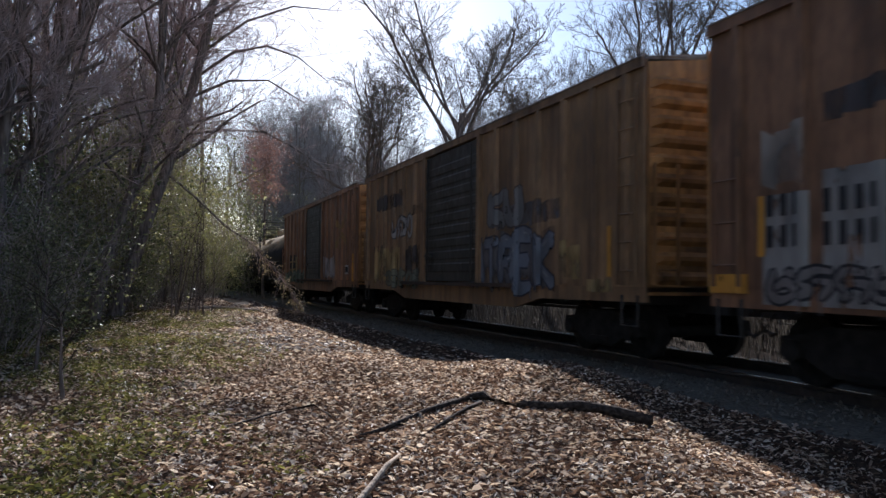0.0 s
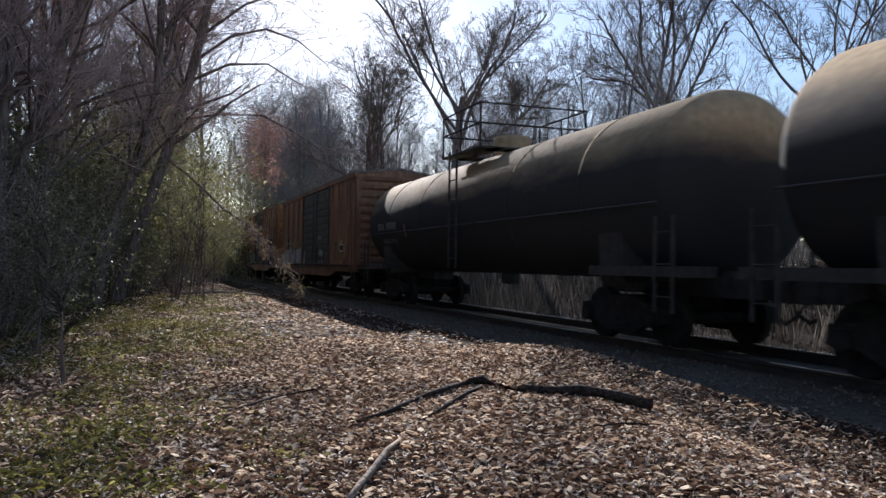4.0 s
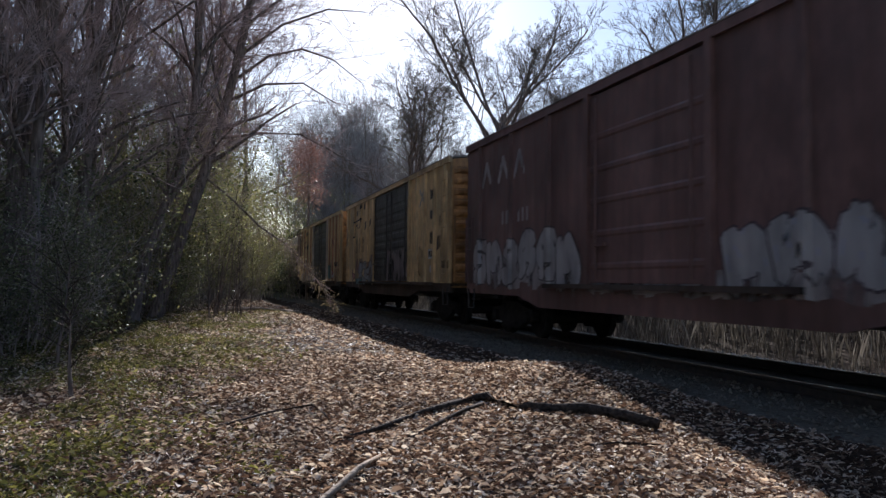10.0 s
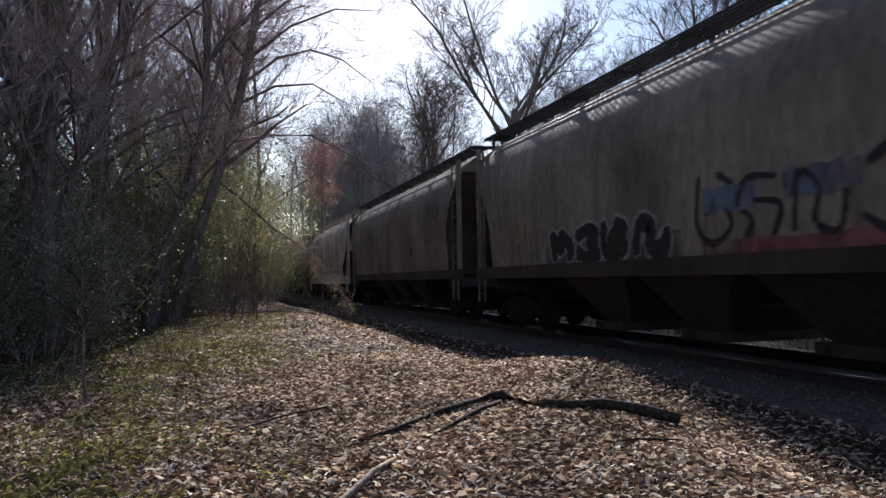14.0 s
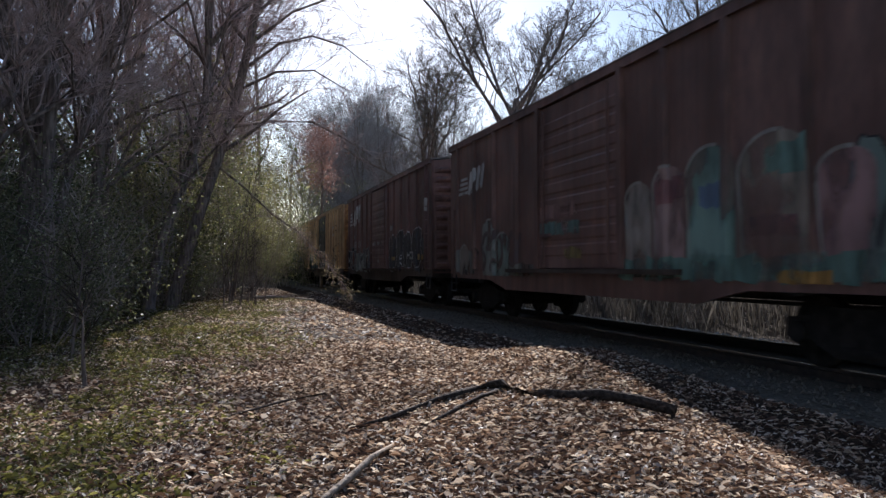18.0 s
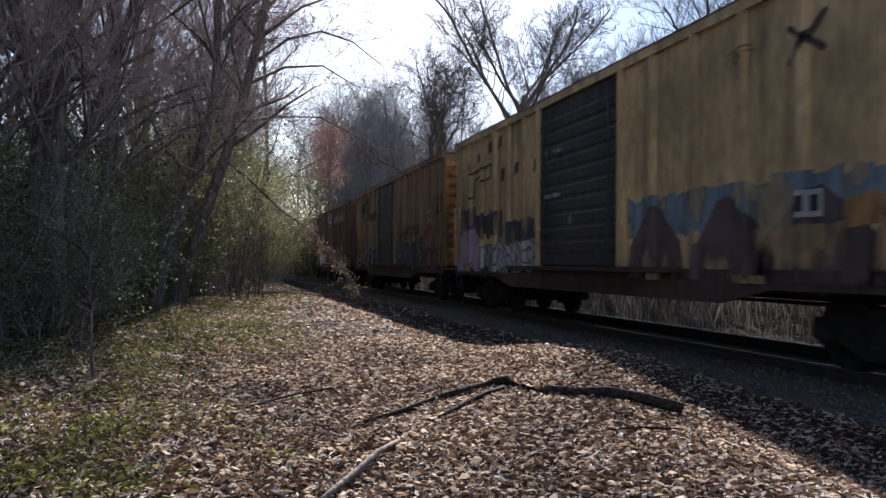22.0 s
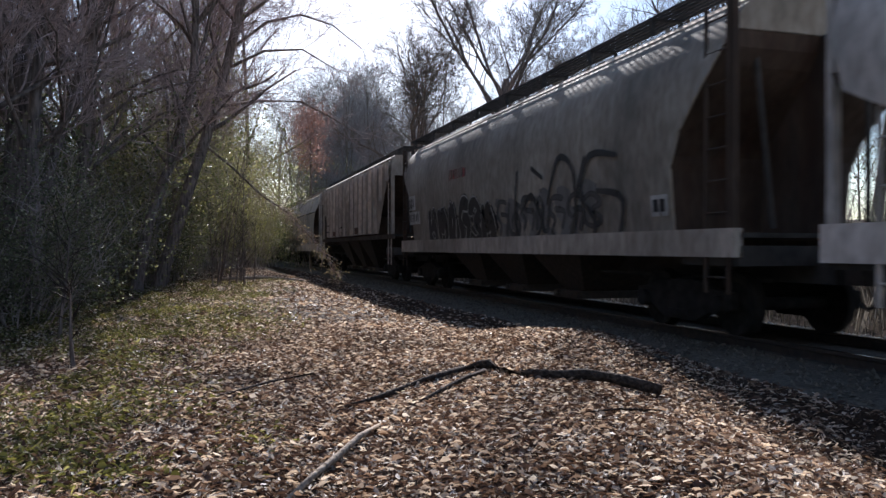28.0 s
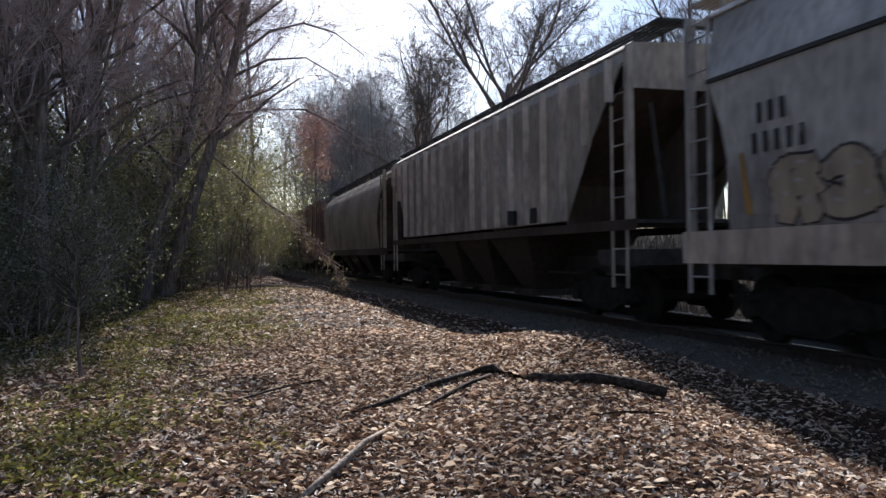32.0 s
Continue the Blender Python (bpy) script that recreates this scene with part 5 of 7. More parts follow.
def m11(car, side, h):
    smear(car, side, (0.12, 0.1, 0.09), [(-4.2, 0.4, 1.36, 1.8)], 110, 0.01)
    blocks(car, side, [(-4.0, -3.0), (-2.9, -2.0), (-1.9, -1.0), (-0.9, 0.3)], 1.36, 2.1, (0.03, 0.025, 0.025), (0.5, 0.48, 0.46), 111, 0.014)
    smear(car, side, (0.24, 0.08, 0.08), [(0.9, 4.4, 1.36, 1.62)], 112, 0.01)
    smear(car, side, (0.14, 0.17, 0.22), [(1.0, 2.0, 1.9, 2.3), (2.5, 3.6, 1.95, 2.35)], 113, 0.01)
    graffiti(car, side, 0.8, 4.4, 1.4, 2.5, 4, (0.04, 0.03, 0.03), (0.04, 0.03, 0.03), None, 114, 0.1)
    patch(car, side, "yellow_stripe", [stroke((-6.9, 1.85), (-7.05, 2.5), 0.09), stroke((-5.6, 1.9), (-5.7, 2.4), 0.1), stroke((6.0, 1.7), (6.1, 2.5), 0.09)], (0.5, 0.3, 0.06), 0.02)


def m12(car, side, h):
    spot(car, side, "paint_patch", (0.13, 0.11, 0.1), (5.6, 7.0, 2.9, 3.5), lift=0.01)
    spot(car, side, "notice", K_, (3.4, 3.75, 1.95, 2.15), lift=0.02)


def m13(car, side, h):
    stencil(car, side, -6.9, 2.6, 0.2, 4, K_)
    stencil(car, side, -6.85, 2.1, 0.19, 5, K_)
    for x in (-1.5, 0.4):
        patch(car, side, "rust_streak", [[(x - 0.1, 1.62), (x + 0.08, 1.62), (x + 0.02, 2.6), (x, 3.45), (x - 0.05, 3.45)]], (0.09, 0.05, 0.035), 0.01)
    smear(car, side, (0.09, 0.06, 0.045), [(-4.5, 5.5, 1.58, 1.72), (0.7, 1.2, 1.7, 2.1)], 131, 0.012)
    patch(car, side, "paint_patch", [stroke((-6.6, 1.7), (-6.4, 2.4), 0.1)], (0.4, 0.13, 0.08), 0.012)
    stencil(car, side, -2.6, 1.75, 0.1, 8, (0.2, 0.2, 0.2))
    spot(car, side, "notice", (0.1, 0.1, 0.1), (2.5, 3.1, 1.9, 2.1), lift=0.02)


def m14(car, side, h):
    stripe_mark(car, side, -7.0, 3.05, 0.85)
    smear(car, side, (0.16, 0.16, 0.14), [(-7.1, -5.4, 0.95, 1.7), (-4.6, -2.0, 0.95, 1.3)], 141)
    domes(car, side, [(-6.9, -6.2, 1.75, (0.2, 0.17, 0.14)), (-5.1, -4.2, 2.3, (0.22, 0.24, 0.21)), (-4.2, -3.3, 1.95, (0.17, 0.22, 0.19))], 0.98, (0.36, 0.36, 0.33))
    graffiti(car, side, -5.2, -2.6, 0.98, 2.1, 3, (0.12, 0.08, 0.075), None, None, 142, 0.16)
    smear(car, side, (0.26, 0.15, 0.13), [(-1.5, 0.1, 2.05, 2.4)], 143, 0.06)
    smear(car, side, (0.12, 0.2, 0.18), [(-1.5, 0.2, 1.75, 2.05)], 144, 0.06)
    smear(car, side, (0.26, 0.2, 0.07), [(-0.4, 0.3, 1.3, 1.55)], 145, 0.06)
    domes(car, side, [(1.75, 2.5, 2.45, (0.3, 0.26, 0.22)), (2.55, 3.35, 2.6, (0.34, 0.23, 0.21)), (3.4, 4.45, 2.75, (0.2, 0.31, 0.26)), (4.5, 5.75, 2.75, (0.32, 0.27, 0.21)), (5.8, 6.6, 2.4, (0.33, 0.2, 0.19))], 1.02, (0.42, 0.4, 0.35))
    smear(car, side, (0.14, 0.24, 0.2), [(1.5, 6.8, 0.95, 1.35), (5.0, 5.7, 2.2, 2.65)], 146, 0.013)
    smear(car, side, (0.24, 0.11, 0.11), [(2.6, 3.3, 2.05, 2.45), (4.7, 5.5, 1.5, 1.8)], 157, 0.013)
    smear(car, side, (0.12, 0.18, 0.27), [(3.7, 4.2, 1.9, 2.3)], 158, 0.013)
    smear(car, side, (0.46, 0.25, 0.06), [(5.2, 6.0, 0.95, 1.15)], 147, 0.018)
    graffiti(car, side, 6.2, h - 0.1, 0.98, 2.5, 2, (0.2, 0.27, 0.24), K_, None, 149, 0.3, (0.36, 0.36, 0.34))


def m15(car, side, h):
    stripe_mark(car, side, -7.1, 3.15, 1.15)
    stencil(car, side, -5.9, 2.45, 0.18, 2, (0.42, 0.4, 0.4))
    stencil(car, side, -5.9, 2.08, 0.24, 9, (0.42, 0.4, 0.4), skip=(4,))
    graffiti(car, side, -7.6, -5.0, 1.0, 2.1, 4, K_, (0.36, 0.4, 0.4), None, 151, 0.2)
    smear(car, side, (0.24, 0.26, 0.23), [(-5.2, -2.2, 0.95, 1.9), (-3.4, -2.0, 1.0, 1.5)], 150)
    graffiti(car, side, -5.0, -1.8, 1.0, 2.2, 3, (0.09, 0.09, 0.09), (0.4, 0.42, 0.4), None, 153, 0.12)
    smear(car, side, (0.06, 0.06, 0.06), [(1.7, 7.0, 0.95, 2.3)], 154, 0.006)
    graffiti(car, side, 1.9, 6.6, 1.0, 2.55, 4, (0.055, 0.05, 0.052), (0.62, 0.62, 0.62), None, 154, 0.34)
    smear(car, side, (0.32, 0.32, 0.31), [(2.0, 2.7, 2.5, 2.75)], 159, 0.012)
    placard(car, side, 5.1, 1.45, 0.45, 0.25)
    smear(car, side, (0.42, 0.29, 0.11), [(2.3, 2.9, 1.42, 1.58), (6.2, 6.9, 1.4, 1.6)], 155, 0.03)
    spot(car, side, "notice", W_, (7.1, 7.35, 2.9, 3.3), lift=0.02)
    smear(car, side, (0.3, 0.29, 0.28), [(-1.2, 0.6, 2.05, 2.2), (-0.2, 0.2, 1.35, 1.5)], 156, 0.06)


def m16(car, side, h):
    rail_mark(car, side, -6.7, 2.88, (0.08, 0.05, 0.03))
    smear(car, side, (0.042, 0.075, 0.07), [(-6.6, -1.8, 0.95, 2.4)], 160)
    graffiti(car, side, -6.4, -2.0, 1.0, 2.3, 4, (0.062, 0.115, 0.105), (0.028, 0.05, 0.05), None, 161, 0.3)
    graffiti(car, side, 0.3, 1.15, 1.68, 1.9, 4, (0.45, 0.45, 0.44), (0.45, 0.45, 0.44), None, 162, 0.08)
    smear(car, side, (0.2, 0.21, 0.22), [(-1.4, -0.6, 2.5, 2.62), (-1.3, -0.7, 2.85, 2.95), (-0.3, 0.6, 1.35, 1.42), (-1.2, -0.6, 1.1, 1.18)], 163, 0.05)
    spot(car, side, "notice", (0.42, 0.38, 0.3), (-2.35, -2.05, 2.5, 2.75), lift=0.02)
    patch(car, side, "painted_mark", [stroke((4.1, 2.95), (4.7, 3.4), 0.12), stroke((4.1, 3.4), (4.7, 2.95), 0.12)], (0.5, 0.46, 0.4), 0.02)
    graffiti(car, side, 5.1, 5.9, 3.15, 3.5, 2, (0.1, 0.06, 0.04), (0.1, 0.06, 0.04), None, 164, 0.06)
    for i in range(6):
        graffiti(car, side, 2.0 + i * 0.8, 2.8 + i * 0.8, 1.3, 2.5, 2, (0.17, 0.1, 0.06), (0.17, 0.1, 0.06), None, 165 + i, 0.04)
    placard(car, side, 5.15, 1.35, 0.42, 0.3)
    spot(car, side, "yellow_stripe", O_, (6.5, 6.62, 1.3, 2.3), (3.6, 3.68, 1.3, 1.7), lift=0.02)
    smear(car, side, (0.2, 0.11, 0.06), [(4.6, 5.0, 1.0, 1.8), (2.2, 2.6, 1.0, 1.4)], 172)


def m17(car, side, h):
    rail_mark(car, side, -6.9, 2.85, (0.1, 0.07, 0.04))
    smear(car, side, (0.36, 0.35, 0.33), [(-7.2, -2.2, 0.95, 1.7)], 170)
    smear(car, side, (0.04, 0.045, 0.05), [(-6.3, -4.3, 1.75, 2.5)], 171, 0.008)
    smear(car, side, (0.035, 0.065, 0.075), [(-7.9, -6.2, 2.0, 2.7), (-3.9, -2.2, 1.6, 2.2)], 173)
    graffiti(car, side, -6.6, -2.2, 1.0, 1.7, 5, (0.5, 0.5, 0.48), (0.08, 0.08, 0.1), None, 174, 0.2)
    blocks(car, side, [(-7.8, -6.9), (-6.85, -6.0)], 1.0, 2.1, (0.46, 0.38, 0.43), (0.13, 0.06, 0.11), 175)
    spot(car, side, "yellow_stripe", O_, (-7.98, -7.84, 1.2, 2.1), (-7.2, -6.6, 0.98, 1.1), lift=0.02)
    smear(car, side, (0.17, 0.235, 0.27), [(1.5, 6.9, 1.55, 2.25)], 176)
    for a, b, c in ((1.5, 2.3, 3.1), (3.3, 4.0, 5.0), (4.6, 5.6, 6.6), (6.3, 7.2, 7.7)):
        patch(car, side, "graffiti_peak", [[(a, 0.98), (c, 0.98), (c - 0.1, 1.5), (b + 0.1, 2.05), (b - 0.15, 2.0), (a + 0.1, 1.45)]], (0.13, 0.085, 0.09), 0.012, worn=1.0)
    smear(car, side, (0.4, 0.22, 0.08), [(6.0, 7.4, 1.5, 1.95)], 177, 0.014)
    placard(car, side, 5.3, 1.7, 0.42, 0.3)
    spot(car, side, "notice", PATCH_Y, (5.35, 5.75, 1.34, 1.62), (2.1, 2.5, 0.95, 1.05), (4.2, 4.8, 0.95, 1.05), lift=0.024)
    patch(car, side, "painted_mark", [stroke((5.2, 3.45), (5.75, 3.9), 0.08), stroke((5.2, 3.85), (5.75, 3.5), 0.08)], (0.1, 0.06, 0.06), 0.02)
    graffiti(car, side, 4.0, 4.6, 3.65, 3.9, 2, (0.1, 0.07, 0.04), (0.1, 0.07, 0.04), None, 178, 0.05)
    smear(car, side, (0.3, 0.3, 0.3), [(-1.7, -0.6, 3.3, 3.4), (-1.8, -1.0, 2.45, 2.55), (-0.6, -0.4, 1.9, 2.1)], 179, 0.05)


def m18(car, side, h):
    rail_mark(car, side, -6.3, 2.8, (0.08, 0.055, 0.04))
    smear(car, side, (0.07, 0.055, 0.05), [(-6.1, -5.0, 3.5, 3.95), (-4.0, -2.0, 2.98, 3.35), (-4.4, -3.9, 2.95, 4.1)], 180, 0.008)
    smear(car, side, (0.1, 0.08, 0.065), [(-7.2, -2.0, 0.95, 1.5)], 185)
    graffiti(car, side, -5.4, -2.1, 0.98, 2.0, 5, (0.06, 0.065, 0.07), (0.42, 0.43, 0.42), None, 184, 0.26)
    graffiti(car, side, -7.1, -5.7, 1.0, 1.4, 3, (0.3, 0.26, 0.22), (0.15, 0.12, 0.1), None, 186, 0.12)
    smear(car, side, (0.06, 0.072, 0.066), [(1.6, 5.6, 0.98, 2.1), (5.6, 7.9, 0.98, 1.75), (2.6, 4.2, 2.0, 2.4)], 181)
    smear(car, side, (0.15, 0.1, 0.09), [(1.7, 2.5, 2.0, 2.4), (3.4, 5.2, 2.1, 2.5)], 190, 0.009)
    graffiti(car, side, 1.6, 5.6, 1.05, 1.7, 7, (0.085, 0.12, 0.1), (0.04, 0.05, 0.05), None, 182, 0.12)
    graffiti(car, side, 4.9, 5.9, 1.05, 1.5, 2, (0.22, 0.24, 0.23), (0.05, 0.06, 0.06), None, 183, 0.12)
    patch(car, side, "graffiti_heart", [[(5.75, 1.85), (6.0, 1.7), (6.25, 1.95), (6.2, 2.2), (6.0, 2.3), (5.78, 2.2)]], (0.32, 0.05, 0.05), 0.014)
    patch(car, side, "graffiti_heart", [[(6.3, 2.15), (6.6, 2.05), (6.85, 2.2), (6.6, 2.5), (6.4, 2.35)]], (0.3, 0.06, 0.06), 0.014)
    patch(car, side, "graffiti_heart", [[(6.8, 1.0), (7.15, 1.0), (7.2, 1.4), (7.0, 1.55), (6.8, 1.4)]], (0.22, 0.03, 0.05), 0.014)
    patch(car, side, "graffiti_outline", [stroke(a, b, 0.05) for a, b in (((6.1, 2.55), (6.3, 2.3)), ((6.3, 2.3), (6.65, 2.6)), ((6.65, 2.6), (6.85, 2.35)), ((6.15, 2.8), (6.2, 3.0)), ((6.4, 2.75), (6.75, 2.85)), ((5.9, 1.6), (6.2, 1.75)))], (0.42, 0.36, 0.35), 0.018)
    g = random.Random(189)
    flecks = []
    for _ in range(46):
        x, z = g.uniform(1.7, 7.6), g.triangular(1.15, 2.3, 1.7)
        flecks.append(stroke((x, z), (x + g.uniform(-0.08, 0.08), z + g.uniform(0.05, 0.2)), g.uniform(0.025, 0.06)))
    patch(car, side, "paint_flecks", flecks, (0.36, 0.37, 0.35), 0.02)
    smear(car, side, (0.06, 0.055, 0.055), [(6.9, 7.9, 2.6, 3.3)], 187)
    graffiti(car, side, -1.7, 1.3, 1.1, 1.9, 4, (0.1, 0.12, 0.13), (0.3, 0.3, 0.3), None, 188, 0.1)


def m19(car, side, h):
    for i in range(8):
        spot(car, side, "painted_mark", (0.42, 0.38, 0.36), (2.55 + i * 0.48, 2.8 + i * 0.48, 3.45, 3.8), lift=0.08)
    blocks(car, side, [(-4.6, -3.8), (-3.75, -3.0), (-2.95, -2.2), (-1.6, -1.1)], 0.98, 1.8, (0.85, 0.84, 0.84), None, 194, text="KMEE")
    placard(car, side, 5.8, 1.4, 0.35, 0.22)
    spot(car, side, "notice", O_, (6.5, 7.2, 1.42, 1.55), lift=0.08)
    stencil(car, side, 6.5, 1.28, 0.08, 6, W_)
    stencil(car, side, -6.2, 2.42, 0.2, 3, (0.45, 0.42, 0.4))
    stencil(car, side, -6.15, 1.85, 0.2, 8, (0.45, 0.42, 0.4), skip=(3,))
    spot(car, side, "notice", PATCH_Y, (-7.0, -6.8, 1.35, 1.5), (-5.2, -4.8, 1.4, 1.5), (0.05, 0.55, 1.05, 1.15), lift=0.08)
    spot(car, side, "notice", (0.3, 0.27, 0.26), (0.1, 1.1, 3.55, 3.63), (0.2, 1.1, 3.35, 3.42), (-0.45, 0.25, 1.62, 1.7), (0.75, 1.4, 1.62, 1.7), lift=0.13)
    stencil(car, side, -0.3, 2.5, 0.1, 17, (0.28, 0.25, 0.25), lift=0.13)
    spot(car, side, "notice", W_, (1.2, 1.5, 1.22, 1.3), lift=0.13)


def m20(car, side, h):
    smear(car, side, (0.07, 0.085, 0.06), [(-6.0, -1.8, 0.95, 1.7), (1.9, 6.8, 0.95, 1.9)], 202)
    graffiti(car, side, 2.0, 6.8, 1.05, 2.4, 5, (0.045, 0.055, 0.045), (0.32, 0.34, 0.3), None, 201, 0.26)
    graffiti(car, side, -6.0, -2.0, 1.0, 1.9, 4, (0.06, 0.08, 0.06), (0.2, 0.22, 0.19), None, 203, 0.24)


def m21(car, side, h):
    stencil(car, side, -h + 1.9, 2.95, 0.22, 4, (0.12, 0.11, 0.13))
    stencil(car, side, -h + 2.0, 2.5, 0.2, 4, (0.12, 0.11, 0.13))
    spot(car, side, "notice", (0.6, 0.26, 0.05), (-h + 6.3, -h + 7.7, 2.2, 2.75), lift=0.02)
    for x, n in ((-h + 2.1, 11), (-h + 4.4, 9), (1.5, 12)):
        stencil(car, side, x, 2.0, 0.09, n, (0.35, 0.33, 0.32))
        stencil(car, side, x, 1.84, 0.08, n, (0.35, 0.33, 0.32))
    reflectors(car, side, (-h + 2.6, -h + 4.6, 0.5), 1.1, PATCH_Y)
    stencil(car, side, -h + 2.6, 1.22, 0.11, 14, (0.16, 0.2, 0.4))


def m22(car, side, h):
    for x0, x1, z0, z1, n in ((-7.2, -6.45, 2.33, 2.77, 3), (-7.2, -6.0, 1.9, 2.28, 6)):
        spot(car, side, "number_plate", W_, (x0, x1, z0, z1), lift=0.012)
        stencil(car, side, x0 + 0.06, z0 + 0.08, (x1 - x0 - 0.1) / n, n, K_, lift=0.02)
    piece(car, side, "bdaecd", -5.05, 0.35, 1.1, 2.42, (0.022, 0.022, 0.025), None, 0.62, 0, None, 221, 0.008, 0.1)
    piece(car, side, "bdaecd", -5.0, 0.3, 1.1, 2.4, (0.022, 0.022, 0.025), (0.5, 0.49, 0.47), 0.3, 0.03, None, 221, 0.02, 0.1)
    piece(car, side, "bfe", 1.4, 6.0, 1.1, 2.9, (0.05, 0.045, 0.045), None, 0.06, 0, None, 229, 0.03, 0.1)
    graffiti(car, side, 0.4, 5.2, 1.4, 2.2, 7, (0.1, 0.1, 0.1), (0.06, 0.06, 0.06), (0.2, 0.195, 0.19), 222, 0.1)
    placard(car, side, 6.6, 1.62, 0.42, 0.3)
    reflectors(car, side, (-7.5, -4.0, 4.1, 7.3), 1.14, (0.55, 0.3, 0.05))
    smear(car, side, (0.3, 0.07, 0.06), [(-3.0, -1.6, 2.9, 3.2)], 224, 0.012)


def m23(car, side, h):
    for i, x in enumerate((-2.9, -1.9, -0.9)):
        graffiti(car, side, x, x + 0.62, 1.78, 2.32, 1, K_, K_, None, 231 + i, 0.2)
    graffiti(car, side, -5.9, -5.0, 1.9, 2.4, 2, (0.1, 0.1, 0.1), (0.1, 0.1, 0.1), None, 235, 0.08)
    placard(car, side, 4.5, 1.78, 0.35, 0.25)
    smear(car, side, (0.16, 0.09, 0.06), [(1.6, 2.4, 1.75, 2.1), (-4.0, -3.4, 1.75, 2.0)], 236)


def m24(car, side, h):
    stencil(car, side, -7.75, 2.62, 0.19, 3, K_)
    stencil(car, side, -7.85, 2.28, 0.19, 5, K_)
    patch(car, side, "yellow_stripe", [stroke((-7.95, 1.6), (-8.05, 2.3), 0.09)], (0.55, 0.3, 0.06), 0.02)
    smear(car, side, (0.3, 0.27, 0.24), [(-7.9, -7.2, 1.5, 2.1)], 244, 0.008)
    graffiti(car, side, -7.6, -4.4, 1.38, 2.25, 4, (0.45, 0.36, 0.26), (0.03, 0.028, 0.028), None, 243, 0.36, (0.5, 0.48, 0.45))
    graffiti(car, side, -3.2, 0.8, 1.4, 2.1, 5, (0.3, 0.2, 0.13), (0.05, 0.045, 0.045), (0.2, 0.18, 0.17), 242, 0.2)
    placard(car, side, 5.1, 1.74, 0.5, 0.28)
    patch(car, side, "rust_streak", [[(5.75, 1.45), (6.0, 1.45), (5.9, 2.4), (5.8, 2.4)]], (0.36, 0.16, 0.06), 0.012)
    smear(car, side, (0.26, 0.17, 0.11), [(1.2, 2.2, 1.4, 1.8), (3.0, 3.4, 1.4, 2.0)], 245, 0.008)


def m25(car, side, h):
    spot(car, side, "notice", K_, (3.3, 3.65, 1.75, 2.05), (4.35, 4.7, 1.75, 2.05), lift=0.02)


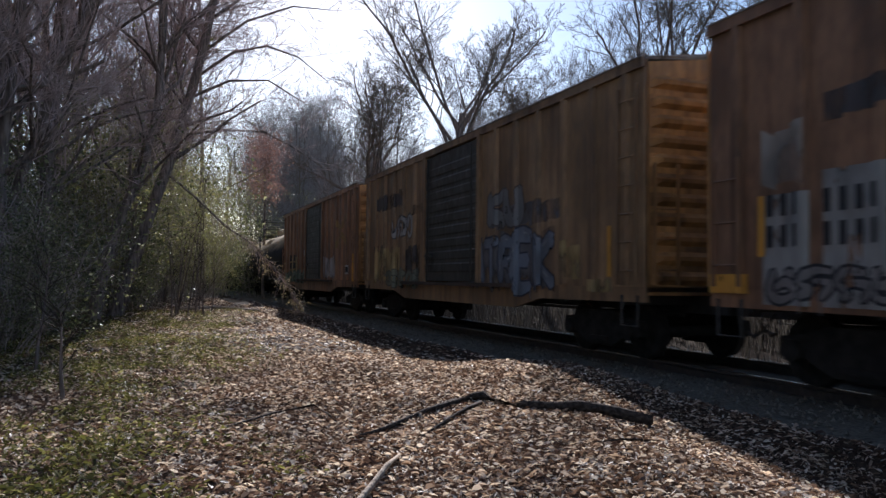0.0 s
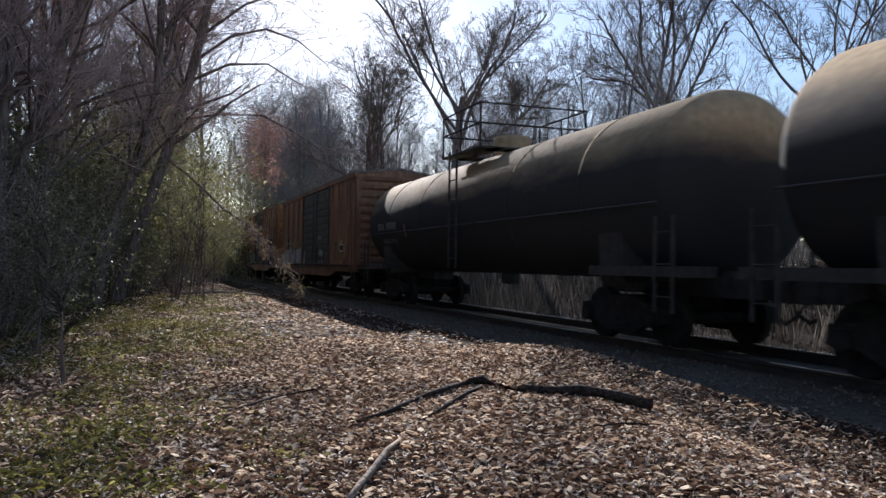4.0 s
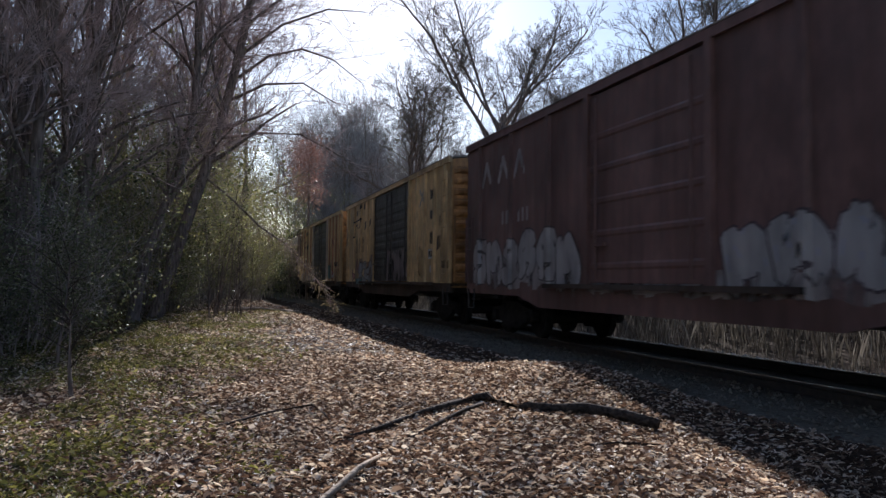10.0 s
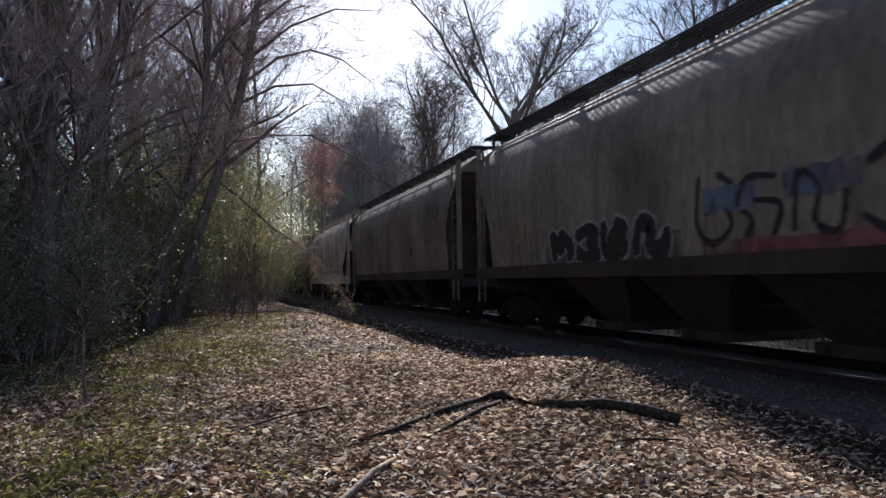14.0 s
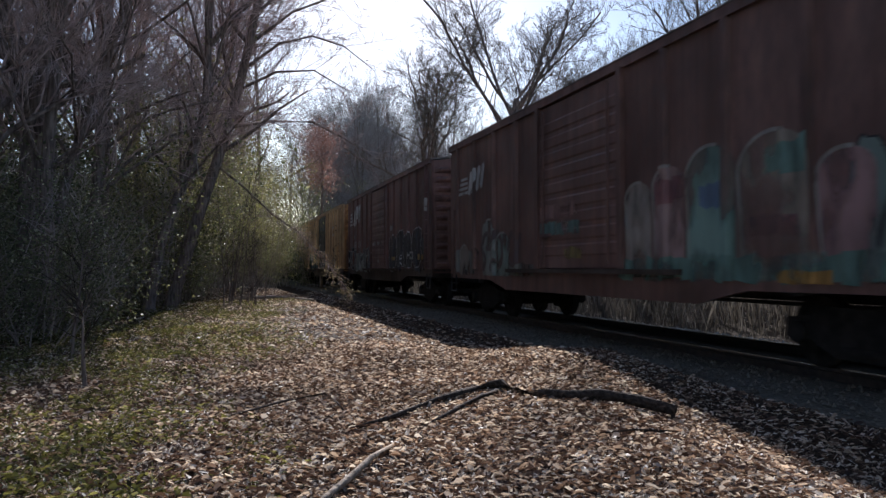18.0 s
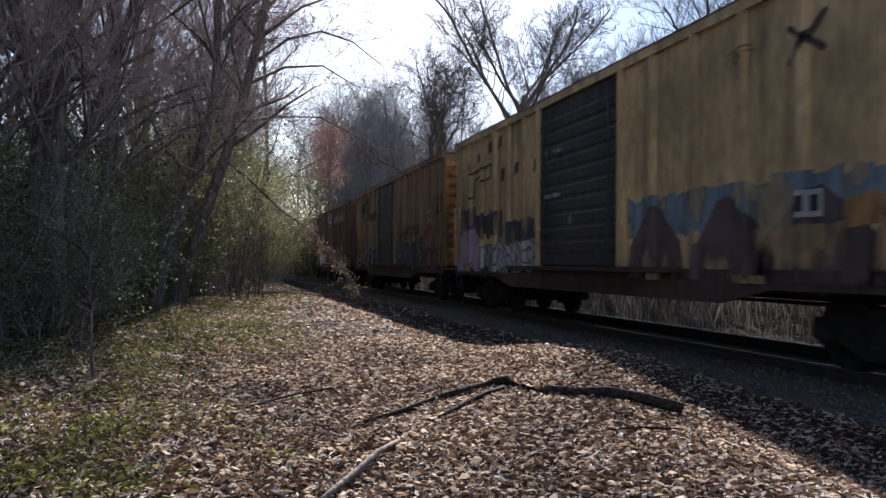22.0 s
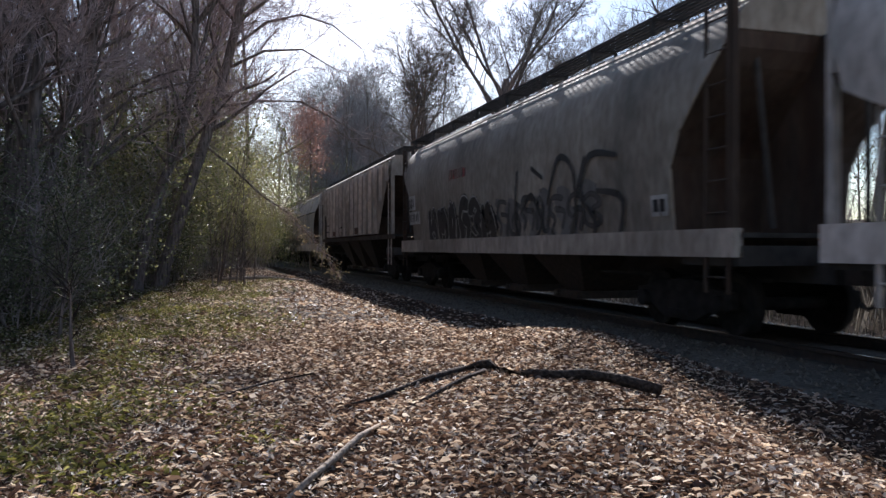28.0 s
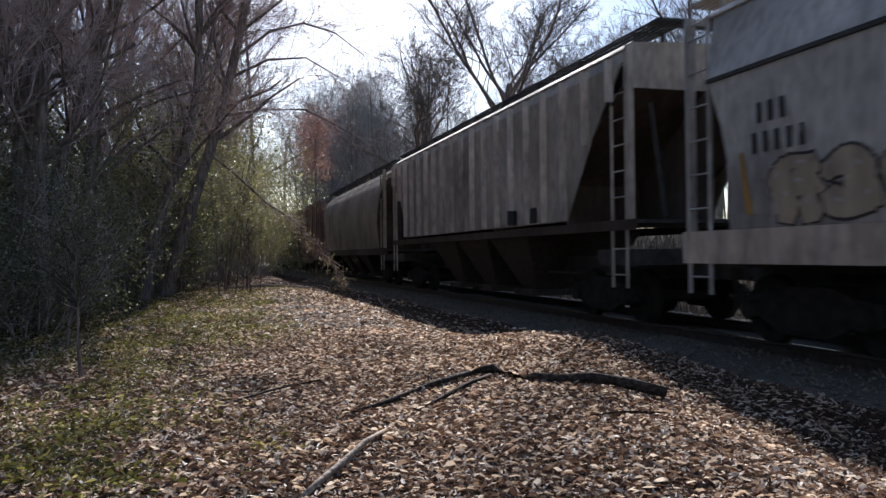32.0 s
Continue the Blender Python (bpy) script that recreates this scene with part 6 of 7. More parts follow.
TRAIN = [
    (boxcar, -8.0, 7.95, dict(label="faded brown-orange steel boxcar with grey patches and graffiti", body=BROWN, door=DOOR_DARK, end=ORANGE, marks=m0)),
    (boxcar, 9.35, 24.65, dict(label="faded ochre boxcar with a dark door and grey graffiti", body=OCHRE, door=DOOR_DARK, end=ORANGE, door_w=3.5, marks=m1)),
    (boxcar, 25.7, 41.0, dict(label="rusty orange-brown boxcar with a dark blue door", body=BROWN, door=DOOR_BLUE, end=ORANGE, door_ribs=12, door_x=0.35, door_w=3.5, marks=m2)),
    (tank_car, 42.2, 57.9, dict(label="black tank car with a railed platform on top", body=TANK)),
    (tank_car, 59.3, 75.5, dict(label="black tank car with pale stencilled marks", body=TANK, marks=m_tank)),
    (boxcar, 76.5, 92.2, dict(label="orange-brown boxcar with dark double doors and white graffiti", body=BROWN, door=DOOR_DARK, end=BROWN, door_w=6.0, door_x=1.2, leaves=2, ribs=4, top=4.26, marks=m5)),
    (boxcar, 93.7, 108.15, dict(label="brown boxcar with a wide dark door and purple graffiti", body=BROWN, door=DOOR_DARK, end=ORANGE, door_w=3.35, door_x=-0.25, door_ribs=12, marks=m6)),
    (hopper, 109.4, 127.45, dict(label="tan round-sided covered hopper with roof walkways", body=TAN, irons=SILL, closed=True, slope=(0.6, 2.1), marks=m7)),
    (boxcar, 129.3, 145.15, dict(label="dark red boxcar with a band of white graffiti", body=MAROON, end=MAROON, ribs=3, door_ribs=5, marks=m8)),
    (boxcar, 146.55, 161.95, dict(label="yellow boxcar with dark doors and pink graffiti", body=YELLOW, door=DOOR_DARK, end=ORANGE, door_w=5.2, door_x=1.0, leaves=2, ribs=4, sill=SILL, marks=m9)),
    (boxcar, 163.2, 178.8, dict(label="bleached yellow boxcar with a dark green open doorway", body=PALE, door=DOOR_DARK, end=ORANGE, door_w=5.2, door_x=0.95, leaves=2, ribs=4, open=True, post=POST_BROWN, frame=GREY, sill=SILL, marks=m10)),
    (hopper, 180.2, 197.2, dict(label="tan covered hopper with white and red graffiti", body=TAN, end=ORANGE, marks=m11)),
    (hopper, 198.7, 216.0, dict(label="plain tan covered hopper with a dark patch", body=TAN, end=TAN, marks=m12)),
    (hopper, 217.4, 233.95, dict(label="grey-white covered hopper streaked with rust", body=WHITE, sill=WHITE, sill_h=0.42, cut=0.42, slope=(1.6, 1.6), board=GREY, marks=m13)),
    (boxcar, 235.8, 251.4, dict(label="dark red boxcar with green and white graffiti", body=REDBROWN, end=REDBROWN, ribs=4, marks=m14)),
    (boxcar, 253.4, 269.0, dict(label="maroon boxcar with white graffiti along the sill", body=MAROON, end=REDBROWN, ribs=5, sill=SILL, marks=m15)),
    (boxcar, 270.45, 286.6, dict(label="dusty yellow boxcar with a blue-black door", body=TANY, door=DOOR_BLUE, end=ORANGE, door_w=3.5, sill=SILL, marks=m16, door_ribs=4)),
    (boxcar, 288.0, 304.1, dict(label="yellow boxcar with a ribbed black door and blue graffiti", body=YELLOW, door=DOOR_DARK, end=ORANGE, door_w=3.4, door_x=-0.35, sill=SILL, marks=m17, door_ribs=10)),
    (boxcar, 305.45, 321.5, dict(label="yellow-brown boxcar covered in teal and red graffiti", body=OCHRE, door=DOOR_BLUE, end=ORANGE, door_x=-0.2, sill=SILL, marks=m18, door_ribs=12)),
    (boxcar, 323.0, 338.9, dict(label="dark maroon boxcar with pale painted marks", body=MAROON, end=MAROON, ribs=6, door_w=3.3, door_x=0.15, door_ribs=13, sill=SILL, marks=m19)),
    (boxcar, 340.4, 355.6, dict(label="ochre-brown boxcar with a blue-black door and dark green graffiti", body=OLIVE, door=DOOR_BLUE, end=OCHRE, ribs=7, sill=SILL, marks=m20)),
    (hopper, 357.0, 369.6, dict(label="clean white covered hopper with an orange panel", body=BRIGHT_W, sill=BRIGHT_W, sill_h=0.4, cut=0.52, slope=(1.5, 1.5), inset=0.95, marks=m21, bays=2)),
    (hopper, 371.0, 387.8, dict(label="grey covered hopper with black graffiti and yellow reflectors", body=DULL, irons=SILL, sill=GREY, sill_h=0.36, eave=WHITE, slope=(1.3, 1.1), cut=0.85, marks=m22)),
    (hopper, 389.3, 406.1, dict(label="grey covered hopper with upright side ribs", body=GREY, ribbed=True, low=1.72, sill_h=0.16, slope=(2.0, 2.0), cut=0.76, marks=m23)),
    (hopper, 407.0, 425.7, dict(label="blue-grey covered hopper with a dark seam and orange graffiti", body=STEEL, sill=WHITE, sill_h=0.42, eave=BRIGHT_W, line=True, slope=(0.8, 2.6), cut=1.12, top=4.27, board=GREY, marks=m24)),
    (hopper, 427.1, 443.5, dict(label="grey covered hopper with close upright ribs", body=GREY, ribbed=True, low=1.72, sill_h=0.16, ribs=19, slope=(2.0, 2.0), cut=0.76, marks=m25)),
    (hopper, 445.0, 461.5, dict(label="brownish tan covered hopper, unmarked", body=TAN)),
    (boxcar, 463.0, 478.8, dict(label="plain dark brown steel boxcar", body=REDBROWN, end=REDBROWN)),
    (boxcar, 480.2, 496.0, dict(label="plain faded ochre brown boxcar", body=OCHRE, end=ORANGE)),
    (boxcar, 497.4, 513.2, dict(label="plain dark maroon steel boxcar", body=MAROON, end=MAROON)),
]
for number, (build, front, back, spec) in enumerate(TRAIN):
    CARS.append((build(number, back - front, spec), (front + back) / 2))


def run(t):
    return SPEED * t + GAIN * t * t / 2


def motions():
    for car, s in CARS:
        rows = []
        for k in range(17):
            t = k * 2.0
            p = on_line(s - run(t), CENTRE, RAIL_TOP)
            rows.append((t, pose(p.x, p.y, p.z, 0, 0, HEADING)))
        walk(car, rows)
    # wheels turn while their car is near
    for number, wx, wheel in WHEELS:
        s = CARS[number][1]
        near = [k * 0.05 for k in range(641) if -9 < s - run(k * 0.05) < 32]
        if len(near) < 3:
            continue
        turn = [math.degrees(run(t) / 0.42) for t in near]
        rows = [(t, pose(wx, 0, 0.42, 0, a - turn[0], 0)) for t, a in zip(near, turn)]
        if near[0] > 0.1:
            rows = [(0.0, rows[0][1])] + rows
        if near[-1] < 31.9:
            rows.append((32.0, rows[-1][1]))
        walk(wheel, rows)


# ---- woods ----
def tube_into(V, F, pts, radii, sides):
    i0 = len(V)
    n = len(pts)
    for i, p in enumerate(pts):
        d = (pts[min(i + 1, n - 1)] - pts[max(i - 1, 0)])
        u = d.orthogonal().normalized()
        w = d.cross(u).normalized()
        r = radii[i]
        for k in range(sides):
            a = 6.28318 * k / sides
            V.append(tuple(p + u * (math.cos(a) * r) + w * (math.sin(a) * r)))
    for i in range(n - 1):
        a, b = i0 + i * sides, i0 + (i + 1) * sides
        for k in range(sides):
            F.append((a + k, a + (k + 1) % sides, b + (k + 1) % sides, b + k))


def bend(rng, d, angle):
    """A direction at an angle to d, about a random side."""
    u = d.orthogonal().normalized()
    w = d.cross(u)
    a = rng.uniform(0, 6.28318)
    side = u * math.cos(a) + w * math.sin(a)
    return (d * math.cos(angle) + side * math.sin(angle)).normalized()


def limb(rng, p, d, length, segs, wander, lift):
    pts = [p.copy()]
    for i in range(segs):
        d = (d + Vector((rng.gauss(0, wander), rng.gauss(0, wander), rng.gauss(0, wander) + lift))).normalized()
        p = p + d * (length / segs)
        pts.append(p.copy())
    return pts, d


def grow(rng, p, d, length, r, level, plan, trunk, crown, tips, start=0.42, thin=0.006):
    """One limb and all that springs from it. plan: for each level (children, angle, length ratio, segments, sides, wander, lift)."""
    kids, angle, ratio, segs, sides, wander, lift = plan[level]
    pts, end = limb(rng, p, d, length, segs, wander, lift)
    last = level == len(plan) - 1
    radii = [r * (1 - (0.55 if not last else 0.8) * i / segs) for i in range(segs + 1)]
    V, F = trunk if level < 2 else crown
    tube_into(V, F, pts, radii, sides)
    if last:
        tips.append((pts[-1], end))
        return
    for k in range(kids):
        t = 0.3 + 0.7 * (k + rng.random()) / kids if level else start + (1 - start) * (k + rng.random()) / kids
        f = min(segs - 1e-3, t * segs)
        i = int(f)
        q = pts[i].lerp(pts[i + 1], f - i)
        dd = (pts[i + 1] - pts[i]).normalized()
        nd = bend(rng, dd, angle * rng.uniform(0.6, 1.3) * (1 if level else 1.45 - 0.8 * t))
        nd = (nd + Vector((0, 0, 0.18))).normalized()
        grow(rng, q, nd, length * ratio * rng.uniform(0.7, 1.15) * (1.15 - 0.45 * t), max(thin, r * (1 - 0.6 * t) * (0.5 if level else 0.52)), level + 1, plan, trunk, crown, tips, start, thin)


def leaf_into(V, F, rng, p, size, droop=0.3, fold=0.25):
    """One leaf, folded along its rib: four corners and a tip."""
    a = Vector((rng.gauss(0, 1), rng.gauss(0, 1), rng.gauss(0, 0.6) - droop)).normalized()
    b = a.orthogonal().normalized()
    b = (b * math.cos(k := rng.uniform(0, 6.283)) + a.cross(b) * math.sin(k)).normalized()
    n = a.cross(b) * (size * fold)
    i = len(V)
    w = b * (size * 0.33)
    V.extend((tuple(p), tuple(p + a * size * 0.5 + w + n), tuple(p + a * size), tuple(p + a * size * 0.5 - w + n)))
    F.extend(((i, i + 1, i + 2), (i, i + 2, i + 3)))


PLAN_MID = [(9, 0.7, 0.48, 6, 7, 0.06, 0.03), (6, 0.65, 0.6, 4, 5, 0.1, 0.05), (6, 0.65, 0.6, 3, 3, 0.14, 0.03), (5, 0.65, 0.6, 1, 3, 0.15, 0.02), (0, 0, 0, 1, 3, 0.2, 0)]
PLAN_FAR = [(13, 0.75, 0.42, 6, 5, 0.04, 0.03), (7, 0.75, 0.55, 4, 4, 0.13, 0.05), (6, 0.7, 0.6, 2, 3, 0.16, 0.03), (4, 0.7, 0.6, 1, 3, 0.18, 0.03), (0, 0, 0, 1, 3, 0.15, 0)]


def tree(name, seed, m, height, radius, plan, bark, twig, label, lean=(0, 0), leaves=None, leaf_n=0, leaf_size=0.1, spread=0.5, group="", start=0.42, thin=0.006):
    rng = random.Random(seed)
    trunk, crown, tips = ([], []), ([], []), []
    d = Vector((lean[0], lean[1], 1)).normalized()
    grow(rng, Vector((0, 0, -0.25)), d, height, radius, 0, plan, trunk, crown, tips, start, thin)
    root = thing(name, m, label, "tree", group)
    mesh_object("trunk", *trunk, bark, root, smooth=True)
    mesh_object("crown", *crown, twig, root)
    if leaves:
        V, F = [], []
        for i in range(leaf_n):
            p, e = rng.choice(tips)
            leaf_into(V, F, rng, p + Vector((rng.gauss(0, spread), rng.gauss(0, spread), rng.gauss(0, spread))) * 0.5, leaf_size * rng.uniform(0.6, 1.3))
        mesh_object("foliage", V, F, leaves, root)
    return root


def stand(x, y, turn=0.0, size=1.0):
    return pose(x, y, ground_z(x, y), 0, 0, turn) @ Matrix.Scale(size, 4)


# the wide oaks behind the train: a tall bole, then a fan of steep limbs
PLAN_OAK = [(9, 0.95, 1.25, 7, 10, 0.03, 0.02), (14, 0.8, 0.36, 13, 6, 0.1, 0.02), (7, 0.8, 0.52, 6, 4, 0.17, 0.02), (5, 0.75, 0.5, 3, 3, 0.18, 0.01), (2, 0.6, 0.6, 1, 3, 0.15, 0.01), (0, 0, 0, 1, 3, 0.15, 0)]


def oak(seed, x, y, bole, radius, label, lean=(0, 0), twig=None):
    return tree("oak_tree", seed, stand(x, y), bole, radius, PLAN_OAK, BARK, twig or BARK_PALE, label, lean, start=0.62, thin=0.01)


oak(4, 3.9, 48.0, 10.6, 0.42, "tall bare oak with a wide fan of limbs behind the track")
oak(9, 14.6, 41.0, 9.4, 0.4, "bare spreading oak with crooked limbs behind the track", (0.03, 0))
oak(15, -0.9, 55.0, 8.6, 0.34, "bare oak with dense twigs at the wood's edge", (-0.04, 0))
oak(23, 21.0, 37.0, 9.6, 0.28, "bare oak at the edge of the woods past the line", (0.05, 0))
oak(27, 8.4, 58.0, 9.4, 0.25, "slim bare oak deeper in the woods", (0.02, 0))

# woods beyond the line: a few forms, each tree its own thing
far_forms = [tree("bare_tree", 100 + k, stand(9 + 7 * k, 74 + 3 * k), 13 + 1.5 * k, 0.14, PLAN_FAR, BARK_PALE, TWIG_FAR, "leafless grey tree in the woods beyond the track", group="woods beyond the track", start=0.25, thin=0.0065) for k in range(4)]
rng = random.Random(77)
count = 0
for i in range(900):
    s, q = rng.uniform(20, 170), rng.uniform(13.5, 75)
    p = on_line(s, q)
    bearing = math.degrees(math.atan2(p.x, p.y))
    far = p.length
    if bearing > 38 or bearing < -13 or count >= 130 or far < 50 or far > 135:
        continue
    if rng.random() < (0.55 if bearing > 1 else 0.1):
        continue
    size = min((0.85 if bearing > 1 else 0.95) * rng.uniform(0.75, 1.1) * (0.75 + far / 300), 0.0145 * far)
    copy_thing(far_forms[rng.randrange(4)], stand(p.x, p.y, rng.uniform(0, 360), size))
    count += 1
# low scrub and slim trunks close past the rails
for i in range(16):
    p = on_line(rng.uniform(4, 60), rng.uniform(12.5, 22))
    copy_thing(far_forms[rng.randrange(4)], stand(p.x, p.y, rng.uniform(0, 360), rng.uniform(0.3, 0.42)))
# woods at the far end and to the left of the line
for i in range(60):
    s, q = rng.uniform(52, 130), rng.uniform(-42, 3.0)
    p = on_line(s, q)
    copy_thing(far_forms[rng.randrange(4)], stand(p.x, p.y, rng.uniform(0, 360), rng.uniform(0.7, 1.0)))

# the wood closes over the line in the distance
for i in range(64):
    p = on_line(rng.uniform(50, 165), rng.uniform(-13, 3.6) if i % 2 else rng.uniform(11.8, 24))
    copy_thing(far_forms[rng.randrange(4)], stand(p.x, p.y, rng.uniform(0, 360), rng.uniform(0.35, 0.85)))

for i in range(84):
    a, d = radians(rng.uniform(-16, -4)), rng.uniform(88, 140)
    p = Vector((math.sin(a) * d, math.cos(a) * d, 0))
    if not 3.5 < p.dot(ACROSS) < 11.6:
        copy_thing(far_forms[rng.randrange(4)], stand(p.x, p.y, rng.uniform(0, 360), d * rng.uniform(0.0085, 0.0125)))

# left-hand wood
mid_forms = [tree("wood_tree", 200 + k, stand(-10.5 - 3.2 * k, 17 + 5 * k), 12 + k, 0.15, PLAN_MID, BARK, TWIG, "slender dark bare tree in the wood beside the path", (0.06 * k - 0.05, -0.03), group="trees of the wood", start=0.3, thin=0.007) for k in range(4)]
for i, (x, y, turn, size) in enumerate([(-7.6, 15.0, 40, 0.95), (-9.2, 18.0, 100, 1.0), (-9.6, 11.5, 200, 1.05), (-11.5, 14.5, 10, 1.1), (-9.4, 21.5, 280, 1.0), (-11.2, 25.0, 330, 1.1), (-13.5, 20.0, 70, 1.2),
                                       (-10.4, 29.0, 150, 1.0), (-13.0, 33.0, 20, 1.15), (-16.5, 25.0, 90, 1.2), (-14.5, 15.5, 250, 1.2), (-18.5, 18.0, 300, 1.25), (-12.5, 38.0, 140, 1.0), (-16.5, 40.0, 60, 1.1),
                                       (-20.5, 32.0, 190, 1.2), (-12.2, 44.0, 220, 0.9), (-23.5, 27.0, 230, 1.2), (-20.5, 13.5, 170, 1.2), (-8.4, 12.6, 310, 0.9), (-25, 40, 20, 1.3), (-19, 46, 120, 1.2), (-15, 50, 200, 1.1), (-17, 12, 60, 1.2), (-22, 18, 130, 1.3), (-26, 22, 30, 1.3), (-21, 23, 300, 1.3), (-30, 30, 80, 1.4), (-17.5, 30, 200, 1.2), (-25, 33, 140, 1.3), (-16, 19.5, 20, 1.1), (-29, 17, 260, 1.3), (-24, 13, 310, 1.2), (-10.2, 16.2, 20, 0.6), (-11.6, 18.4, 75, 0.7), (-12.2, 22.0, 160, 0.65), (-9.8, 24.5, 200, 0.7), (-10.8, 20.2, 280, 0.6), (-12.8, 27.0, 40, 0.75), (-9.9, 14.0, 110, 0.6), (-14.8, 18.0, 330, 0.8), (-12.0, 12.4, 240, 0.7)]):
    copy_thing(mid_forms[i % 4], stand(x, y, turn, size))


# added tall crowns, partly out of view, to shade the left foreground and fill sky
PLAN_TALL = [(13, 0.75, 0.24, 8, 7, 0.025, 0.02), (8, 0.7, 0.55, 5, 5, 0.12, 0.03), (6, 0.65, 0.6, 3, 3, 0.15, 0.02), (5, 0.65, 0.6, 1, 3, 0.15, 0.02), (0, 0, 0, 1, 3, 0.2, 0)]
tall_form = tree("tall_tree", 231, stand(-11.0, 46.0), 19, 0.14, PLAN_TALL, BARK, TWIG, "tall slim bare tree rising over the thicket", group="trees of the wood", start=0.3, thin=0.008)
copy_thing(tall_form, stand(-11.0, 39.0, 107, 0.7))
copy_thing(tall_form, stand(-13.6, 52.0, 40, 0.9))


# unseen trees added left of and behind the standpoint, to cut sky light
rng = random.Random(19)
for i in range(34):
    x, y = rng.uniform(-26, -6.5), rng.uniform(-24, 9)
    if i > 20:
        x, y = rng.uniform(-8, 5), rng.uniform(-30, -14)
    copy_thing(mid_forms[i % 4], stand(x, y, rng.uniform(0, 360), rng.uniform(0.9, 1.3)))


def spine_tree(name, seed, points, radius, label, limbs=(), n=16, reach=3.2, low=2.5):
    """A tree whose trunk follows a few given places; limbs spring all the way up."""
    rng = random.Random(seed)
    base = Vector((points[0][0], points[0][1], ground_z(points[0][0], points[0][1])))
    P = [Vector(p) - base for p in points]
    fine = []
    for i in range(len(P) - 1):
        a, b = P[i], P[i + 1]
        m0 = (P[i + 1] - P[max(i - 1, 0)]) * 0.5
        m1 = (P[min(i + 2, len(P) - 1)] - P[i]) * 0.5
        for k in range(5):
            t = k / 5
            fine.append(a * (2 * t ** 3 - 3 * t * t + 1) + m0 * (t ** 3 - 2 * t * t + t) + b * (-2 * t ** 3 + 3 * t * t) + m1 * (t ** 3 - t * t))
    fine.append(P[-1])
    trunk, crown, tips = ([], []), ([], []), []
    count = len(fine)
    tube_into(*trunk, fine, [radius * (1.25 if i == 0 else 1 - 0.6 * i / count) for i in range(count)], 9)
    plan = [None, (6, 0.7, 0.5, 5, 5, 0.12, 0.02), (6, 0.65, 0.55, 3, 4, 0.15, 0.0), (5, 0.6, 0.6, 2, 3, 0.16, 0), (0, 0, 0, 1, 3, 0.15, 0)]
    for k in range(n):
        i = rng.randrange(int(count * 0.35), count - 1)
        if fine[i].z < low:
            continue
        d = bend(rng, (fine[i + 1] - fine[i]).normalized(), rng.uniform(0.5, 1.1))
        grow(rng, fine[i], d, reach * rng.uniform(0.6, 1.2), radius * 0.3, 1, plan, trunk, crown, tips)
    for path in limbs:
        Q = [Vector(p) - base for p in path]
        tube_into(*trunk, Q, [radius * 0.28 * (1 - 0.75 * i / (len(Q) - 1)) for i in range(len(Q))], 5)
        for k in range(15):
            f = rng.uniform(0.2, len(Q) - 1.01)
            q = Q[int(f)].lerp(Q[int(f) + 1], f % 1)
            grow(rng, q, bend(rng, (Q[int(f) + 1] - Q[int(f)]).normalized(), rng.uniform(0.4, 1.0)), rng.uniform(0.7, 1.7), 0.011, 2, plan, trunk, crown, tips)
    root = thing(name, Matrix.Translation(base), label, "tree")
    mesh_object("trunk", *trunk, BARK, root, smooth=True)
    mesh_object("crown", *crown, TWIG, root)
    return root


spine_tree("leaning_tree", 31, [(-8.3, 23.6, 0), (-7.5, 23.9, 3), (-6.8, 24.1, 5.3), (-6.1, 24.2, 8.2), (-5.6, 24.2, 11), (-4.9, 24.2, 15)], 0.2, "bare tree leaning out over the path",
           [[(-6.7, 24.1, 5.6), (-5.6, 25.2, 6.0), (-4.5, 26.4, 6.2), (-3.6, 27.0, 5.8), (-2.6, 27.4, 5.2)], [(-6.3, 24.2, 7.4), (-5.2, 24.4, 8.3), (-4.2, 24.6, 8.6), (-3.2, 24.7, 8.3), (-2.3, 24.8, 7.6)], [(-6.4, 24.2, 6.8), (-5.2, 24.0, 7.3), (-4.0, 23.8, 7.3), (-3.0, 23.8, 6.7)],
            [(-6.1, 24.2, 8.2), (-4.8, 24.4, 9.3), (-3.4, 24.6, 9.9), (-2.2, 24.8, 9.9)], [(-5.9, 24.2, 9.2), (-4.4, 24.6, 10.6), (-3.0, 24.8, 11.2), (-1.8, 24.9, 11.3)]])
spine_tree("leaning_tree", 37, [(-8.2, 21.6, 0), (-7.9, 21.8, 2.0), (-7.3, 22, 3.9), (-6.8, 22, 5.8), (-6.65, 22, 8.8), (-6.4, 22, 13)], 0.17, "slim bare tree with a bent trunk")
spine_tree("leaning_tree", 43, [(-7.9, 15.2, 0), (-7.5, 15.2, 2.5), (-6.9, 15.3, 4.6), (-6.1, 15.4, 7.2), (-5.4, 15.4, 10)], 0.12, "slanting dark trunk in the thicket")
spine_tree("thick_tree", 47, [(-7.75, 14.6, 0), (-7.75, 14.6, 3), (-7.55, 14.6, 6), (-7.3, 14.6, 12)], 0.25, "thick ivy-dark trunk at the wood's edge", reach=2.6)
spine_tree("thick_tree", 53, [(-7.2, 14.2, 0), (-7.25, 14.2, 3), (-7.0, 14.2, 6), (-6.4, 14.2, 12)], 0.14, "straight trunk growing close beside another", reach=2.2)
spine_tree("thick_tree", 59, [(-8.0, 13.2, 0), (-8.05, 13.2, 3), (-8.0, 13.2, 6), (-7.9, 13.2, 12)], 0.24, "heavy dark trunk wrapped in creeper", reach=2.4)
spine_tree("leaning_tree", 61, [(-8.6, 19.0, 0), (-8.5, 19, 3), (-8.3, 19, 6), (-8.1, 19, 12)], 0.17, "upright bare trunk in the wood", reach=3.0)

